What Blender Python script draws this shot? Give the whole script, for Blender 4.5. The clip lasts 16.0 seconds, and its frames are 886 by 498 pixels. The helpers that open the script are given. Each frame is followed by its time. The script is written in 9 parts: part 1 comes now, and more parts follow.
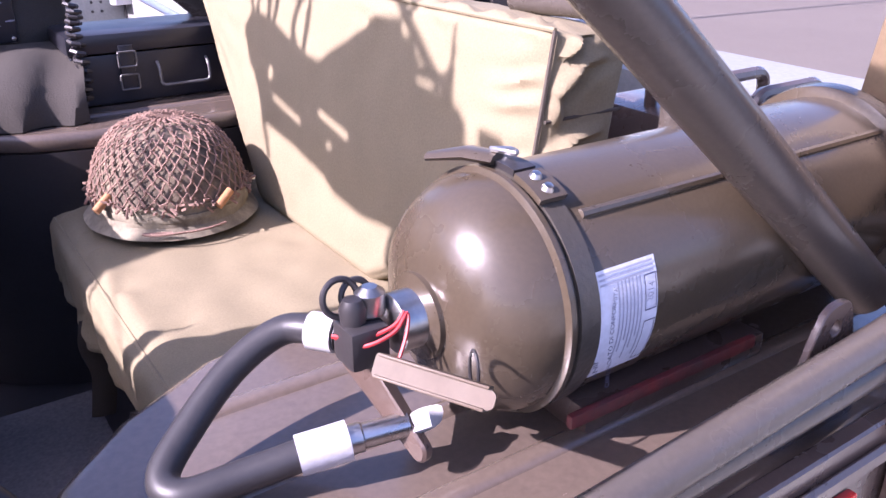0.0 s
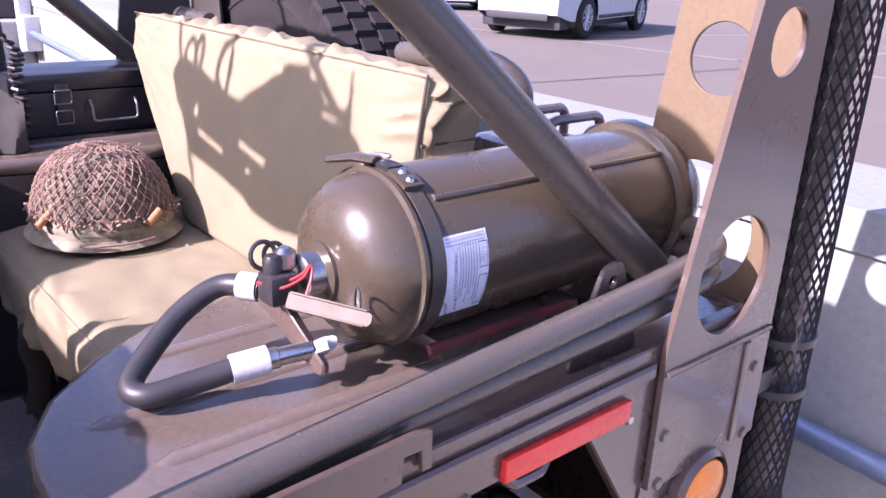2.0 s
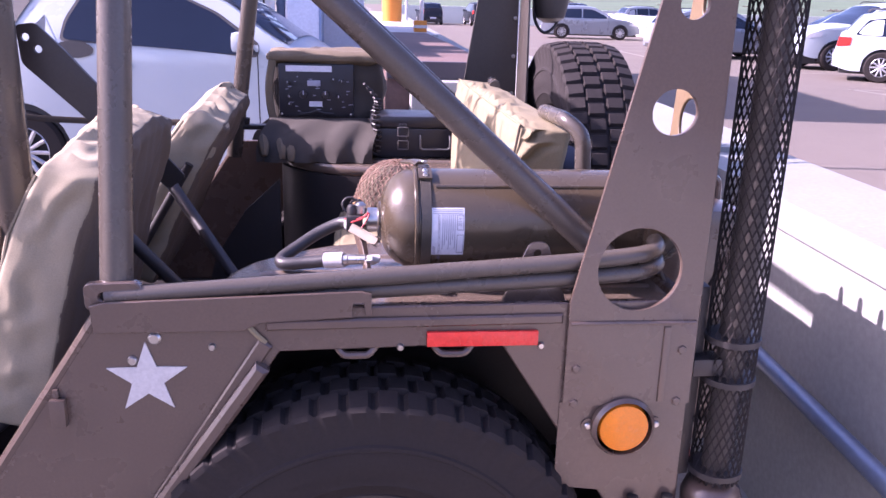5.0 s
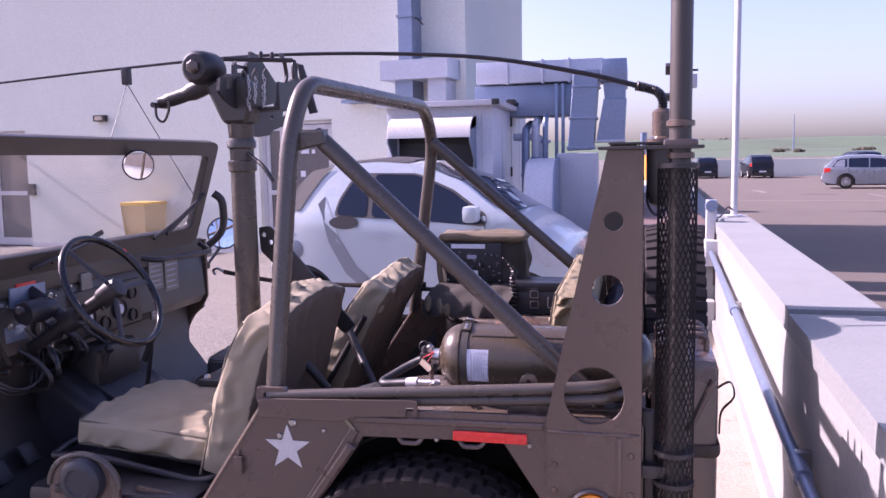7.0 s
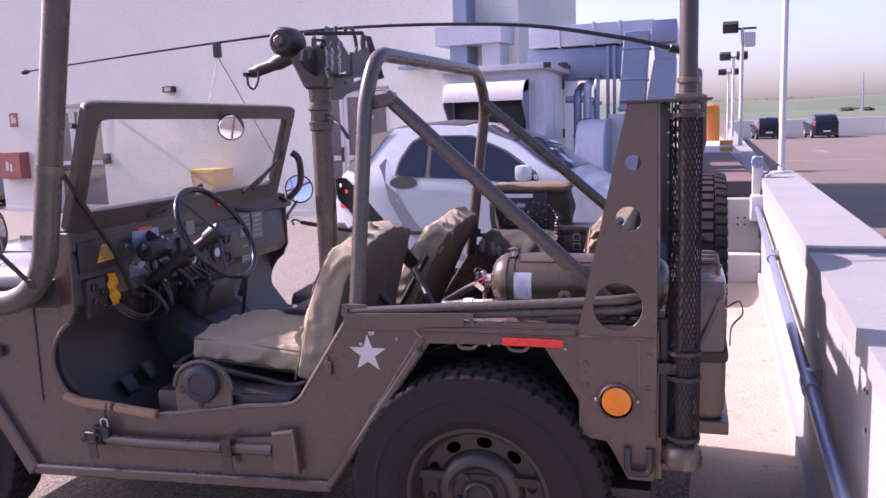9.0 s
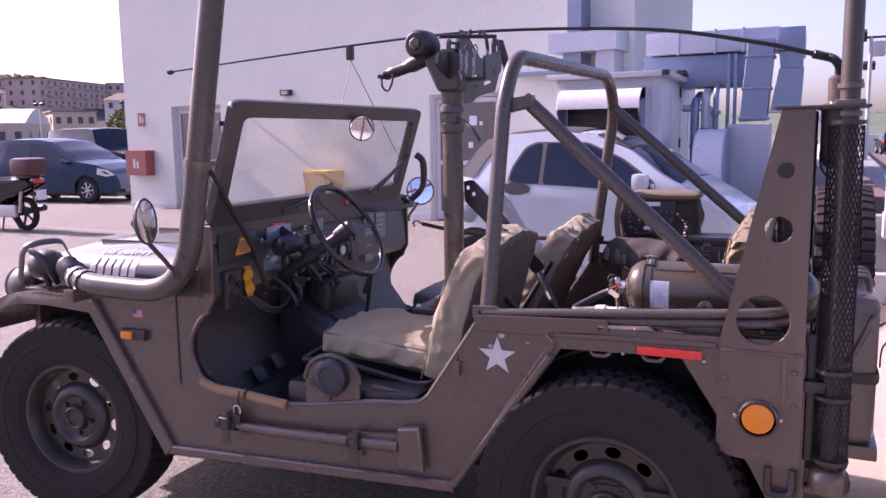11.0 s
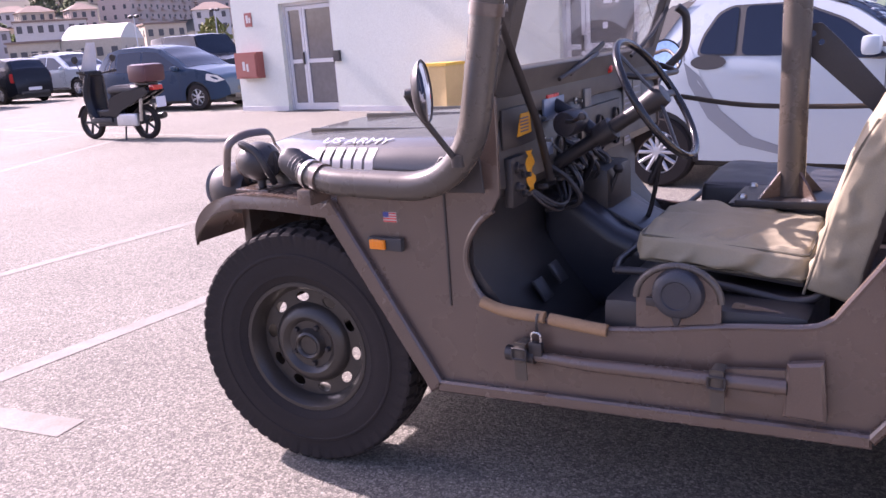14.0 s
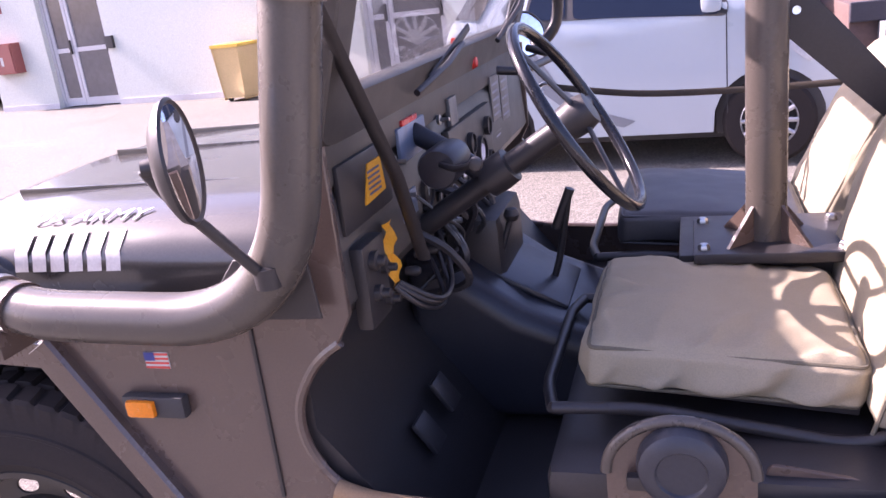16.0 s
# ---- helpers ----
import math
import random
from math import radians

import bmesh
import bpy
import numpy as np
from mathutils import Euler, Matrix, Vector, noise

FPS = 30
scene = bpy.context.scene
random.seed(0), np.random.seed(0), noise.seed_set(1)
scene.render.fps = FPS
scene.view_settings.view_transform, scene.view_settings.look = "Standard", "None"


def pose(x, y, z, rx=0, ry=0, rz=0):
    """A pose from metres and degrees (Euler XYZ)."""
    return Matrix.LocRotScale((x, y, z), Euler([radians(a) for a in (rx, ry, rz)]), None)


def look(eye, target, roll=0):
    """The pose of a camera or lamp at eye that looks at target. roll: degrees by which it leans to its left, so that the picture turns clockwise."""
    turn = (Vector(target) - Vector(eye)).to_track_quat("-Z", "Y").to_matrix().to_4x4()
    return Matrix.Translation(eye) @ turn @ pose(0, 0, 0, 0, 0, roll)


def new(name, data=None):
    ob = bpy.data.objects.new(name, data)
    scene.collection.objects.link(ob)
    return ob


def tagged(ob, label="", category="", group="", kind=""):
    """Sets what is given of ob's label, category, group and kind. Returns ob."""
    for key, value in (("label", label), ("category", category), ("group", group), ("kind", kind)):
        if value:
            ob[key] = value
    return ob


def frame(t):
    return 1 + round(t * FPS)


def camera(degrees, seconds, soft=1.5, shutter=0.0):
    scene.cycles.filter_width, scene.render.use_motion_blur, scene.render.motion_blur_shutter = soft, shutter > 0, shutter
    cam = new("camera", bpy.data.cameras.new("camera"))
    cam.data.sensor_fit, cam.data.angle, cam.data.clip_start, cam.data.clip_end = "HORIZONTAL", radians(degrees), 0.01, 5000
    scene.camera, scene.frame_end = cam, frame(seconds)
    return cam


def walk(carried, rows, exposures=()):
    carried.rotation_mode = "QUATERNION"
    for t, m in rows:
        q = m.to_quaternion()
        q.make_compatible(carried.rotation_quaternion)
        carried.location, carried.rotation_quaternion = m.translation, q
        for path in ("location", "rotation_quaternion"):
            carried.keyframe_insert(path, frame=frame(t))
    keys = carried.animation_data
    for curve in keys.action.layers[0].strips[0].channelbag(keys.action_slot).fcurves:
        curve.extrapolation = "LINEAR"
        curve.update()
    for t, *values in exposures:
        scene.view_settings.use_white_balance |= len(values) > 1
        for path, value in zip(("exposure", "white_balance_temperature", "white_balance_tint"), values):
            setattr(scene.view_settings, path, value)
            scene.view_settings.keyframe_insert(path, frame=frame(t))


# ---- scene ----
cam = camera(56.8, 16.0)
PATH = [
    (0, (-0.234, -0.22, 1.287), (0.794, 1.291, 0.476), 0.1),
    (0.5, (-0.313, -0.259, 1.29), (0.866, 1.145, 0.49), 1.1),
    (1, (-0.366, -0.303, 1.295), (0.896, 1.05, 0.535), 1.7),
    (1.5, (-0.38, -0.346, 1.302), (0.918, 0.992, 0.578), 3.2),
    (2, (-0.352, -0.421, 1.31), (0.876, 1.001, 0.625), 2.5),
    (2.5, (-0.284, -0.551, 1.307), (0.819, 0.985, 0.656), 3.7),
    (3, (-0.236, -0.67, 1.307), (0.538, 1.062, 0.675), 2.4),
    (3.2, (-0.227, -0.719, 1.307), (0.459, 1.043, 0.654), 1.5),
    (5.3, (0.084, -1.236, 1.389), (0.073, 0.688, 0.842), 1.1),
    (5.5, (0.162, -1.289, 1.391), (0.005, 0.638, 0.877), 0.3),
    (6, (0.228, -1.502, 1.432), (0.036, 0.436, 0.976), -0.2),
    (6.5, (0.335, -1.663, 1.5), (0.065, 0.292, 1.179), -0.7),
    (7, (0.499, -1.821, 1.531), (0.044, 0.114, 1.313), -1.0),
    (7.5, (0.561, -1.958, 1.542), (0.044, -0.035, 1.361), -2.4),
    (8, (0.574, -2.124, 1.535), (0.079, -0.192, 1.382), -2.5),
    (8.5, (0.586, -2.213, 1.519), (0.052, -0.292, 1.364), -1.8),
    (9, (0.611, -2.234, 1.502), (0.025, -0.345, 1.206), -2.0),
    (9.2, (0.613, -2.246, 1.501), (0.01, -0.361, 1.209), -2.6),
    (11.3, (0.479, -2.268, 1.485), (-0.35, -0.47, 1.206), -0.4),
    (11.5, (0.456, -2.268, 1.475), (-0.381, -0.474, 1.189), -0.2),
    (12, (0.379, -2.253, 1.442), (-0.492, -0.482, 1.12), 1.3),
    (12.5, (0.256, -2.171, 1.412), (-0.752, -0.478, 1.07), 0.6),
    (13, (0.081, -2.039, 1.374), (-0.956, -0.385, 0.94), -0.3),
    (13.5, (-0.136, -1.973, 1.357), (-1.197, -0.347, 0.875), -0.3),
    (14, (-0.429, -1.941, 1.356), (-1.421, -0.279, 0.851), -4.0),
    (14.5, (-0.596, -1.77, 1.349), (-1.428, -0.029, 0.823), -3.3),
    (15, (-0.712, -1.561, 1.377), (-1.477, 0.208, 0.845), -3.0),
    (15.5, (-0.861, -1.31, 1.391), (-1.536, 0.492, 0.845), -5.0),
    (16, (-0.897, -1.05, 1.391), (-1.485, 0.76, 0.778), -7.0),
]
walk(cam, [(t, look(eye, target, roll)) for t, eye, target, roll in PATH], [(0, 1.97, 5720, 40), (2.4, 1.93, 5740, 42), (3.2, 2.06, 5850, 48), (5.5, 2.04, 6000, 51), (6.2, 1.90, 6070, 51), (7, 1.50, 6130, 50), (9, 1.53, 6330, 50), (11.5, 1.42, 6350, 54), (12.5, 1.46, 6430, 52), (13.5, 1.76, 6350, 45), (14, 1.84, 6300, 42), (16, 2.24, 6350, 44)])

# ---- light ----
SUN_AZ, SUN_EL = -84.0, 36.0        # compass turn of the sun from +y towards +x, and its height
world = bpy.data.worlds.new("sky")
scene.world = world
world.use_nodes = True
wn = world.node_tree
sky = wn.nodes.new("ShaderNodeTexSky")
sky.sky_type, sky.sun_disc = "NISHITA", False
sky.sun_elevation, sky.sun_rotation = radians(SUN_EL), radians(SUN_AZ)
sky.air_density, sky.dust_density, sky.ozone_density = 0.9, 2.6, 2.2
wn.links.new(sky.outputs[0], wn.nodes["Background"].inputs[0])
wn.nodes["Background"].inputs[1].default_value = 0.105
sun = new("sun", bpy.data.lights.new("sun", "SUN"))
sun.data.energy, sun.data.angle, sun.data.color = 3.9, radians(0.53), (1.0, 0.93, 0.84)
sun_way = Vector((math.sin(radians(SUN_AZ)) * math.cos(radians(SUN_EL)), math.cos(radians(SUN_AZ)) * math.cos(radians(SUN_EL)), math.sin(radians(SUN_EL))))
sun.matrix_basis = look(sun_way * 60, (0, 0, 0))


# ---- materials ----
def surface(name, base, second=None, rough=0.5, metal=0.0, scale=6.0, fine=60.0, bump=0.1, mix=0.5, coat=0.0, speck=None, rough_var=0.12, bump_dist=0.01, per_piece=0.0, grit=0.35, spec=0.5):
    """A procedural surface: two colours mixed by a coarse noise, a fine grain with relief, and uneven gloss."""
    m = bpy.data.materials.new(name)
    m.use_nodes = True
    t, b = m.node_tree, m.node_tree.nodes["Principled BSDF"]
    L = t.links.new
    geo = t.nodes.new("ShaderNodeNewGeometry")
    n1, n2 = t.nodes.new("ShaderNodeTexNoise"), t.nodes.new("ShaderNodeTexNoise")
    n1.inputs["Scale"].default_value, n1.inputs["Detail"].default_value, n1.inputs["Roughness"].default_value = scale, 6.0, 0.62
    n2.inputs["Scale"].default_value, n2.inputs["Detail"].default_value = fine, 4.0
    L(geo.outputs["Position"], n1.inputs["Vector"]), L(geo.outputs["Position"], n2.inputs["Vector"])
    ramp = t.nodes.new("ShaderNodeValToRGB")
    second = second or tuple(c * 0.7 for c in base)
    ramp.color_ramp.elements[0].position, ramp.color_ramp.elements[1].position = 0.5 - 0.22, 0.5 + 0.22
    ramp.color_ramp.elements[0].color, ramp.color_ramp.elements[1].color = (*base, 1), (*[a + (c - a) * mix for a, c in zip(base, second)], 1)
    L(n1.outputs[0], ramp.inputs[0])
    col = ramp.outputs[0]
    grain = t.nodes.new("ShaderNodeMix")
    grain.data_type, grain.blend_type = "RGBA", "MULTIPLY"
    grain.inputs[0].default_value = grit
    gr = t.nodes.new("ShaderNodeValToRGB")
    gr.color_ramp.elements[0].position, gr.color_ramp.elements[1].position = 0.3, 0.7
    gr.color_ramp.elements[0].color = (0.55, 0.55, 0.55, 1)
    L(n2.outputs[0], gr.inputs[0]), L(col, grain.inputs[6]), L(gr.outputs[0], grain.inputs[7])
    col = grain.outputs[2]
    if speck:
        n3, r3, mx = t.nodes.new("ShaderNodeTexNoise"), t.nodes.new("ShaderNodeValToRGB"), t.nodes.new("ShaderNodeMix")
        n3.inputs["Scale"].default_value, n3.inputs["Detail"].default_value, n3.inputs["Roughness"].default_value = speck[1], 8.0, 0.75
        r3.color_ramp.elements[0].position, r3.color_ramp.elements[1].position = speck[2], speck[2] + 0.05
        mx.data_type = "RGBA"
        mx.inputs[7].default_value = (*speck[0], 1)
        L(geo.outputs["Position"], n3.inputs["Vector"]), L(n3.outputs[0], r3.inputs[0]), L(r3.outputs[0], mx.inputs[0]), L(col, mx.inputs[6])
        col = mx.outputs[2]
    if per_piece:
        info, hs = t.nodes.new("ShaderNodeObjectInfo"), t.nodes.new("ShaderNodeHueSaturation")
        mr = t.nodes.new("ShaderNodeMapRange")
        mr.inputs[3].default_value, mr.inputs[4].default_value = 1 - per_piece, 1 + per_piece
        L(info.outputs["Random"], mr.inputs[0]), L(mr.outputs[0], hs.inputs["Value"]), L(col, hs.inputs["Color"])
        col = hs.outputs[0]
    L(col, b.inputs["Base Color"])
    rr = t.nodes.new("ShaderNodeMapRange")
    rr.inputs[3].default_value, rr.inputs[4].default_value = max(0.02, rough - rough_var), min(1.0, rough + rough_var)
    L(n1.outputs[0], rr.inputs[0]), L(rr.outputs[0], b.inputs["Roughness"])
    b.inputs["Metallic"].default_value = metal
    b.inputs["Specular IOR Level"].default_value = spec
    b.inputs["Coat Weight"].default_value = coat
    b.inputs["Coat Roughness"].default_value = 0.08
    if bump:
        bp = t.nodes.new("ShaderNodeBump")
        bp.inputs["Strength"].default_value, bp.inputs["Distance"].default_value = bump, bump_dist
        L(n2.outputs[0], bp.inputs["Height"]), L(bp.outputs[0], b.inputs["Normal"])
    return m


def clear(name, tint=(1, 1, 1), rough=0.02, see=0.9, dirt=0.06):
    """Thin glass: mostly clear, with a mirror sheen that grows at a slant and a faint film of dust."""
    m = bpy.data.materials.new(name)
    m.use_nodes = True
    t = m.node_tree
    t.nodes.clear()
    L = t.links.new
    out, tr, gl, mx, fr, pw = (t.nodes.new("ShaderNode" + k) for k in ("OutputMaterial", "BsdfTransparent", "BsdfGlossy", "MixShader", "LayerWeight", "MapRange"))
    df, m2, nz, rp = (t.nodes.new("ShaderNode" + k) for k in ("BsdfDiffuse", "MixShader", "TexNoise", "MapRange"))
    tr.inputs[0].default_value = (*[c * see for c in tint], 1)
    gl.inputs["Roughness"].default_value = rough
    df.inputs[0].default_value = (0.6, 0.58, 0.55, 1)
    nz.inputs["Scale"].default_value, nz.inputs["Detail"].default_value = 9.0, 8.0
    rp.inputs[1].default_value, rp.inputs[2].default_value, rp.inputs[4].default_value = 0.3, 0.8, dirt
    L(nz.outputs[0], rp.inputs[0]), L(rp.outputs[0], m2.inputs[0])
    pw.inputs[1].default_value, pw.inputs[3].default_value, pw.inputs[4].default_value = 0.35, 0.04, 0.40
    L(fr.outputs["Facing"], pw.inputs[0]), L(pw.outputs[0], mx.inputs[0]), L(tr.outputs[0], mx.inputs[1]), L(gl.outputs[0], mx.inputs[2])
    L(mx.outputs[0], m2.inputs[1]), L(df.outputs[0], m2.inputs[2]), L(m2.outputs[0], out.inputs[0])
    return m


def mirror(name):
    m = surface(name, (0.85, 0.86, 0.88), rough=0.03, metal=1.0, bump=0, rough_var=0.01, mix=0.05)
    return m


OLIVE = surface("olive_paint", (0.108, 0.074, 0.058), (0.086, 0.060, 0.048), rough=0.28, coat=0.45, scale=5, fine=220, bump=0.05, bump_dist=0.002, speck=((0.16, 0.13, 0.105), 26, 0.70))
OLIVE_TANK = surface("olive_gloss_paint", (0.076, 0.057, 0.037), (0.052, 0.040, 0.027), rough=0.27, coat=0.2, scale=7, fine=300, bump=0.05, bump_dist=0.0015, speck=((0.2, 0.15, 0.11), 30, 0.70))
OLIVE_TUBE = surface("olive_tube_paint", (0.088, 0.074, 0.062), (0.066, 0.056, 0.047), rough=0.28, scale=9, fine=260, bump=0.05, bump_dist=0.002, speck=((0.22, 0.18, 0.15), 40, 0.69))
OLIVE_TAN = surface("sunlit_khaki_paint", (0.17, 0.118, 0.066), (0.14, 0.098, 0.056), rough=0.5, scale=8, fine=200, bump=0.05, bump_dist=0.002)
DUSTY = surface("dusty_olive_paint", (0.125, 0.095, 0.074), (0.10, 0.077, 0.061), rough=0.24, coat=0.5, scale=6, fine=180, bump=0.06, bump_dist=0.002, speck=((0.33, 0.27, 0.23), 40, 0.68))
# Darker olive: shade on dash, screen frame and mast put into the colour
DARKPAINT = surface("dark_shaded_paint", (0.06, 0.052, 0.045), (0.045, 0.039, 0.035), rough=0.4, scale=9, fine=180, bump=0.06, bump_dist=0.002)
GLOSSBLACK = surface("glossy_black_rim", (0.012, 0.012, 0.015), (0.02, 0.02, 0.024), rough=0.16, scale=20, fine=150, bump=0.02, rough_var=0.06)
BONNET = surface("dark_glossy_olive", (0.066, 0.059, 0.050), (0.052, 0.046, 0.040), rough=0.24, coat=0.6, scale=6, fine=200, bump=0.04, bump_dist=0.002)
BLACK = surface("black_metal", (0.026, 0.023, 0.024), (0.040, 0.035, 0.034), rough=0.42, scale=12, fine=200, bump=0.08, bump_dist=0.002)
DARKBOX = surface("dark_blue_box_paint", (0.020, 0.020, 0.027), (0.034, 0.033, 0.037), rough=0.35, scale=14, fine=180, bump=0.1, bump_dist=0.002, speck=((0.2, 0.19, 0.18), 60, 0.72))
RUBBER = surface("tyre_rubber", (0.020, 0.016, 0.016), (0.034, 0.028, 0.026), rough=0.85, scale=10, fine=150, bump=0.15, bump_dist=0.003, spec=0.3)
SLEEVE = surface("black_mesh_paint", (0.022, 0.019, 0.019), (0.034, 0.029, 0.028), rough=0.85, scale=20, fine=200, bump=0, spec=0.2)
HOSE = surface("hose_rubber", (0.03, 0.028, 0.03), (0.045, 0.042, 0.042), rough=0.45, scale=20, fine=220, bump=0.06, bump_dist=0.002)
CANVAS = surface("khaki_canvas", (0.25, 0.206, 0.122), (0.20, 0.163, 0.097), rough=0.88, scale=9, fine=420, bump=0.2, bump_dist=0.002, rough_var=0.05)
WEB = surface("dark_webbing", (0.075, 0.06, 0.045), (0.10, 0.08, 0.06), rough=0.9, scale=20, fine=500, bump=0.3, bump_dist=0.002)
TAPE = surface("khaki_cloth_tape", (0.33, 0.205, 0.11), (0.25, 0.155, 0.085), rough=0.85, scale=14, fine=260, bump=0.2, bump_dist=0.002)
BAGCLOTH = surface("dark_olive_cloth", (0.042, 0.036, 0.030), (0.060, 0.050, 0.040), rough=0.9, scale=14, fine=320, bump=0.3, bump_dist=0.003)
CAMO = surface("camouflage_cloth", (0.40, 0.35, 0.24), (0.12, 0.10, 0.07), rough=0.9, scale=22, fine=300, bump=0.2, bump_dist=0.002, mix=1.0)
NET = surface("brown_cord_net", (0.30, 0.19, 0.14), (0.15, 0.09, 0.07), rough=0.9, scale=30, fine=300, bump=0.2, bump_dist=0.002)
HELMET = surface("helmet_cover", (0.30, 0.23, 0.15), (0.045, 0.036, 0.03), rough=0.9, scale=42, fine=200, bump=0.2, bump_dist=0.003, mix=1.0)
STEEL = surface("bare_steel", (0.55, 0.54, 0.53), (0.4, 0.39, 0.38), rough=0.3, metal=1.0, scale=14, fine=200, bump=0.05, bump_dist=0.002)
ZINC = surface("galvanised_sheet", (0.25, 0.31, 0.42), (0.19, 0.24, 0.34), rough=0.38, metal=0.5, scale=2.2, fine=40, bump=0.06, bump_dist=0.01)
WHITE_PRINT = surface("white_stencil_paint", (0.58, 0.565, 0.55), (0.46, 0.445, 0.43), rough=0.6, scale=30, fine=200, bump=0)
LABEL = surface("white_paper_label", (0.72, 0.73, 0.80), (0.62, 0.63, 0.70), rough=0.5, scale=40, fine=200, bump=0)
INK = surface("dark_ink", (0.10, 0.10, 0.16), rough=0.6, bump=0)
INK_GREY = surface("pale_ink", (0.36, 0.37, 0.45), rough=0.6, bump=0)
RED = surface("red_plastic", (0.82, 0.05, 0.035), (0.7, 0.04, 0.03), rough=0.28, scale=30, fine=200, bump=0.02)
REDWIRE = surface("red_wire", (0.55, 0.05, 0.05), rough=0.4, bump=0)
AMBER = surface("amber_lens", (0.85, 0.24, 0.01), (0.7, 0.2, 0.01), rough=0.25, scale=60, fine=300, bump=0.08, bump_dist=0.001)
YELLOW = surface("orange_yellow_label", (0.75, 0.33, 0.01), (0.68, 0.28, 0.01), rough=0.55, scale=40, fine=200, bump=0)
PLASTER = surface("white_plaster", (0.675, 0.70, 0.635), (0.615, 0.64, 0.575), rough=0.85, scale=0.9, fine=45, bump=0.12, bump_dist=0.006)
CONCRETE = surface("pale_concrete", (0.56, 0.53, 0.51), (0.43, 0.40, 0.385), rough=0.9, scale=1.6, fine=70, bump=0.3, bump_dist=0.006)
CAPSTONE = surface("white_coping_paint", (0.25, 0.264, 0.26), (0.195, 0.207, 0.204), rough=0.8, scale=2.5, fine=80, bump=0.2, bump_dist=0.004, speck=((0.34, 0.34, 0.33), 9, 0.66))
WALLPAINT = surface("white_wall_paint", (0.315, 0.32, 0.305), (0.235, 0.235, 0.222), rough=0.8, scale=1.4, fine=60, bump=0.2, bump_dist=0.005, speck=((0.30, 0.27, 0.25), 5, 0.70))
ASPHALT = surface("worn_pale_asphalt", (0.212, 0.198, 0.168), (0.150, 0.140, 0.120), rough=0.92, scale=0.7, fine=90, bump=0.6, bump_dist=0.012, grit=0.5, speck=((0.325, 0.292, 0.262), 75, 0.58))


def pebbled(m, scale):
    """Small stones set in the binder: each its own tone, dark between them."""
    t = m.node_tree
    b = t.nodes["Principled BSDF"]
    L = t.links.new
    src = b.inputs["Base Color"].links[0].from_socket
    geo, v, e = t.nodes.new("ShaderNodeNewGeometry"), t.nodes.new("ShaderNodeTexVoronoi"), t.nodes.new("ShaderNodeTexVoronoi")
    e.feature = "DISTANCE_TO_EDGE"
    v.inputs["Scale"].default_value = e.inputs["Scale"].default_value = scale
    tone, gap, hs, mul = t.nodes.new("ShaderNodeMapRange"), t.nodes.new("ShaderNodeMapRange"), t.nodes.new("ShaderNodeHueSaturation"), t.nodes.new("ShaderNodeMath")
    sep = t.nodes.new("ShaderNodeSeparateColor")
    tone.inputs[3].default_value, tone.inputs[4].default_value = 0.55, 1.4
    gap.inputs[2].default_value, gap.inputs[3].default_value, gap.inputs[4].default_value = 0.14, 0.5, 1.08
    mul.operation = "MULTIPLY"
    L(geo.outputs["Position"], v.inputs["Vector"]), L(geo.outputs["Position"], e.inputs["Vector"])
    L(v.outputs["Color"], sep.inputs[0]), L(sep.outputs[0], tone.inputs[0]), L(e.outputs["Distance"], gap.inputs[0])
    L(tone.outputs[0], mul.inputs[0]), L(gap.outputs[0], mul.inputs[1])
    L(mul.outputs[0], hs.inputs["Value"]), L(src, hs.inputs["Color"]), L(hs.outputs[0], b.inputs["Base Color"])


pebbled(ASPHALT, 95.0)
ASPHALT_RED = surface("reddish_asphalt", (0.138, 0.115, 0.094), (0.110, 0.092, 0.076), rough=0.95, scale=0.5, fine=60, bump=0.4, bump_dist=0.01, speck=((0.22, 0.19, 0.165), 40, 0.64))
LINE = surface("road_line_paint", (0.245, 0.224, 0.20), (0.185, 0.170, 0.148), rough=0.85, mix=1.0, scale=7, fine=90, bump=0.2, bump_dist=0.003)
CARPAINT_WHITE = surface("white_car_paint", (0.41, 0.465, 0.50), (0.39, 0.445, 0.48), rough=0.3, scale=2, fine=30, bump=0, coat=0.8, grit=0.02)
CARPAINT_BLUE = surface("grey_blue_car_paint", (0.014, 0.036, 0.075), (0.012, 0.032, 0.068), rough=0.30, scale=2, fine=30, bump=0, spec=0.25, grit=0.02)
CARPAINT_BLACK = surface("black_car_paint", (0.012, 0.013, 0.018), (0.018, 0.018, 0.023), rough=0.25, scale=2, fine=30, bump=0, spec=0.25, coat=0.05, grit=0.02)
CARPAINT_SILVER = surface("silver_car_paint", (0.21, 0.235, 0.27), (0.19, 0.21, 0.245), rough=0.3, metal=0.3, scale=2, fine=30, bump=0, coat=0.6, grit=0.02)
CARGLASS = surface("tinted_car_glass", (0.006, 0.010, 0.022), (0.010, 0.016, 0.032), rough=0.05, scale=2, fine=10, bump=0, spec=0.35, coat=0.2, rough_var=0.02, grit=0.02)
PLASTIC = surface("grey_black_plastic", (0.035, 0.034, 0.036), (0.05, 0.048, 0.05), rough=0.6, scale=20, fine=200, bump=0.1, bump_dist=0.002)
TAILRED = surface("red_tail_lens", (0.65, 0.04, 0.03), rough=0.15, bump=0, coat=0.6)
LAMPGLASS = surface("clear_lamp_lens", (0.7, 0.72, 0.75), (0.5, 0.52, 0.55), rough=0.1, metal=0.3, scale=20, fine=60, bump=0)
ALLOY = surface("alloy_wheel", (0.55, 0.56, 0.58), (0.45, 0.46, 0.48), rough=0.35, metal=0.6, bump=0)
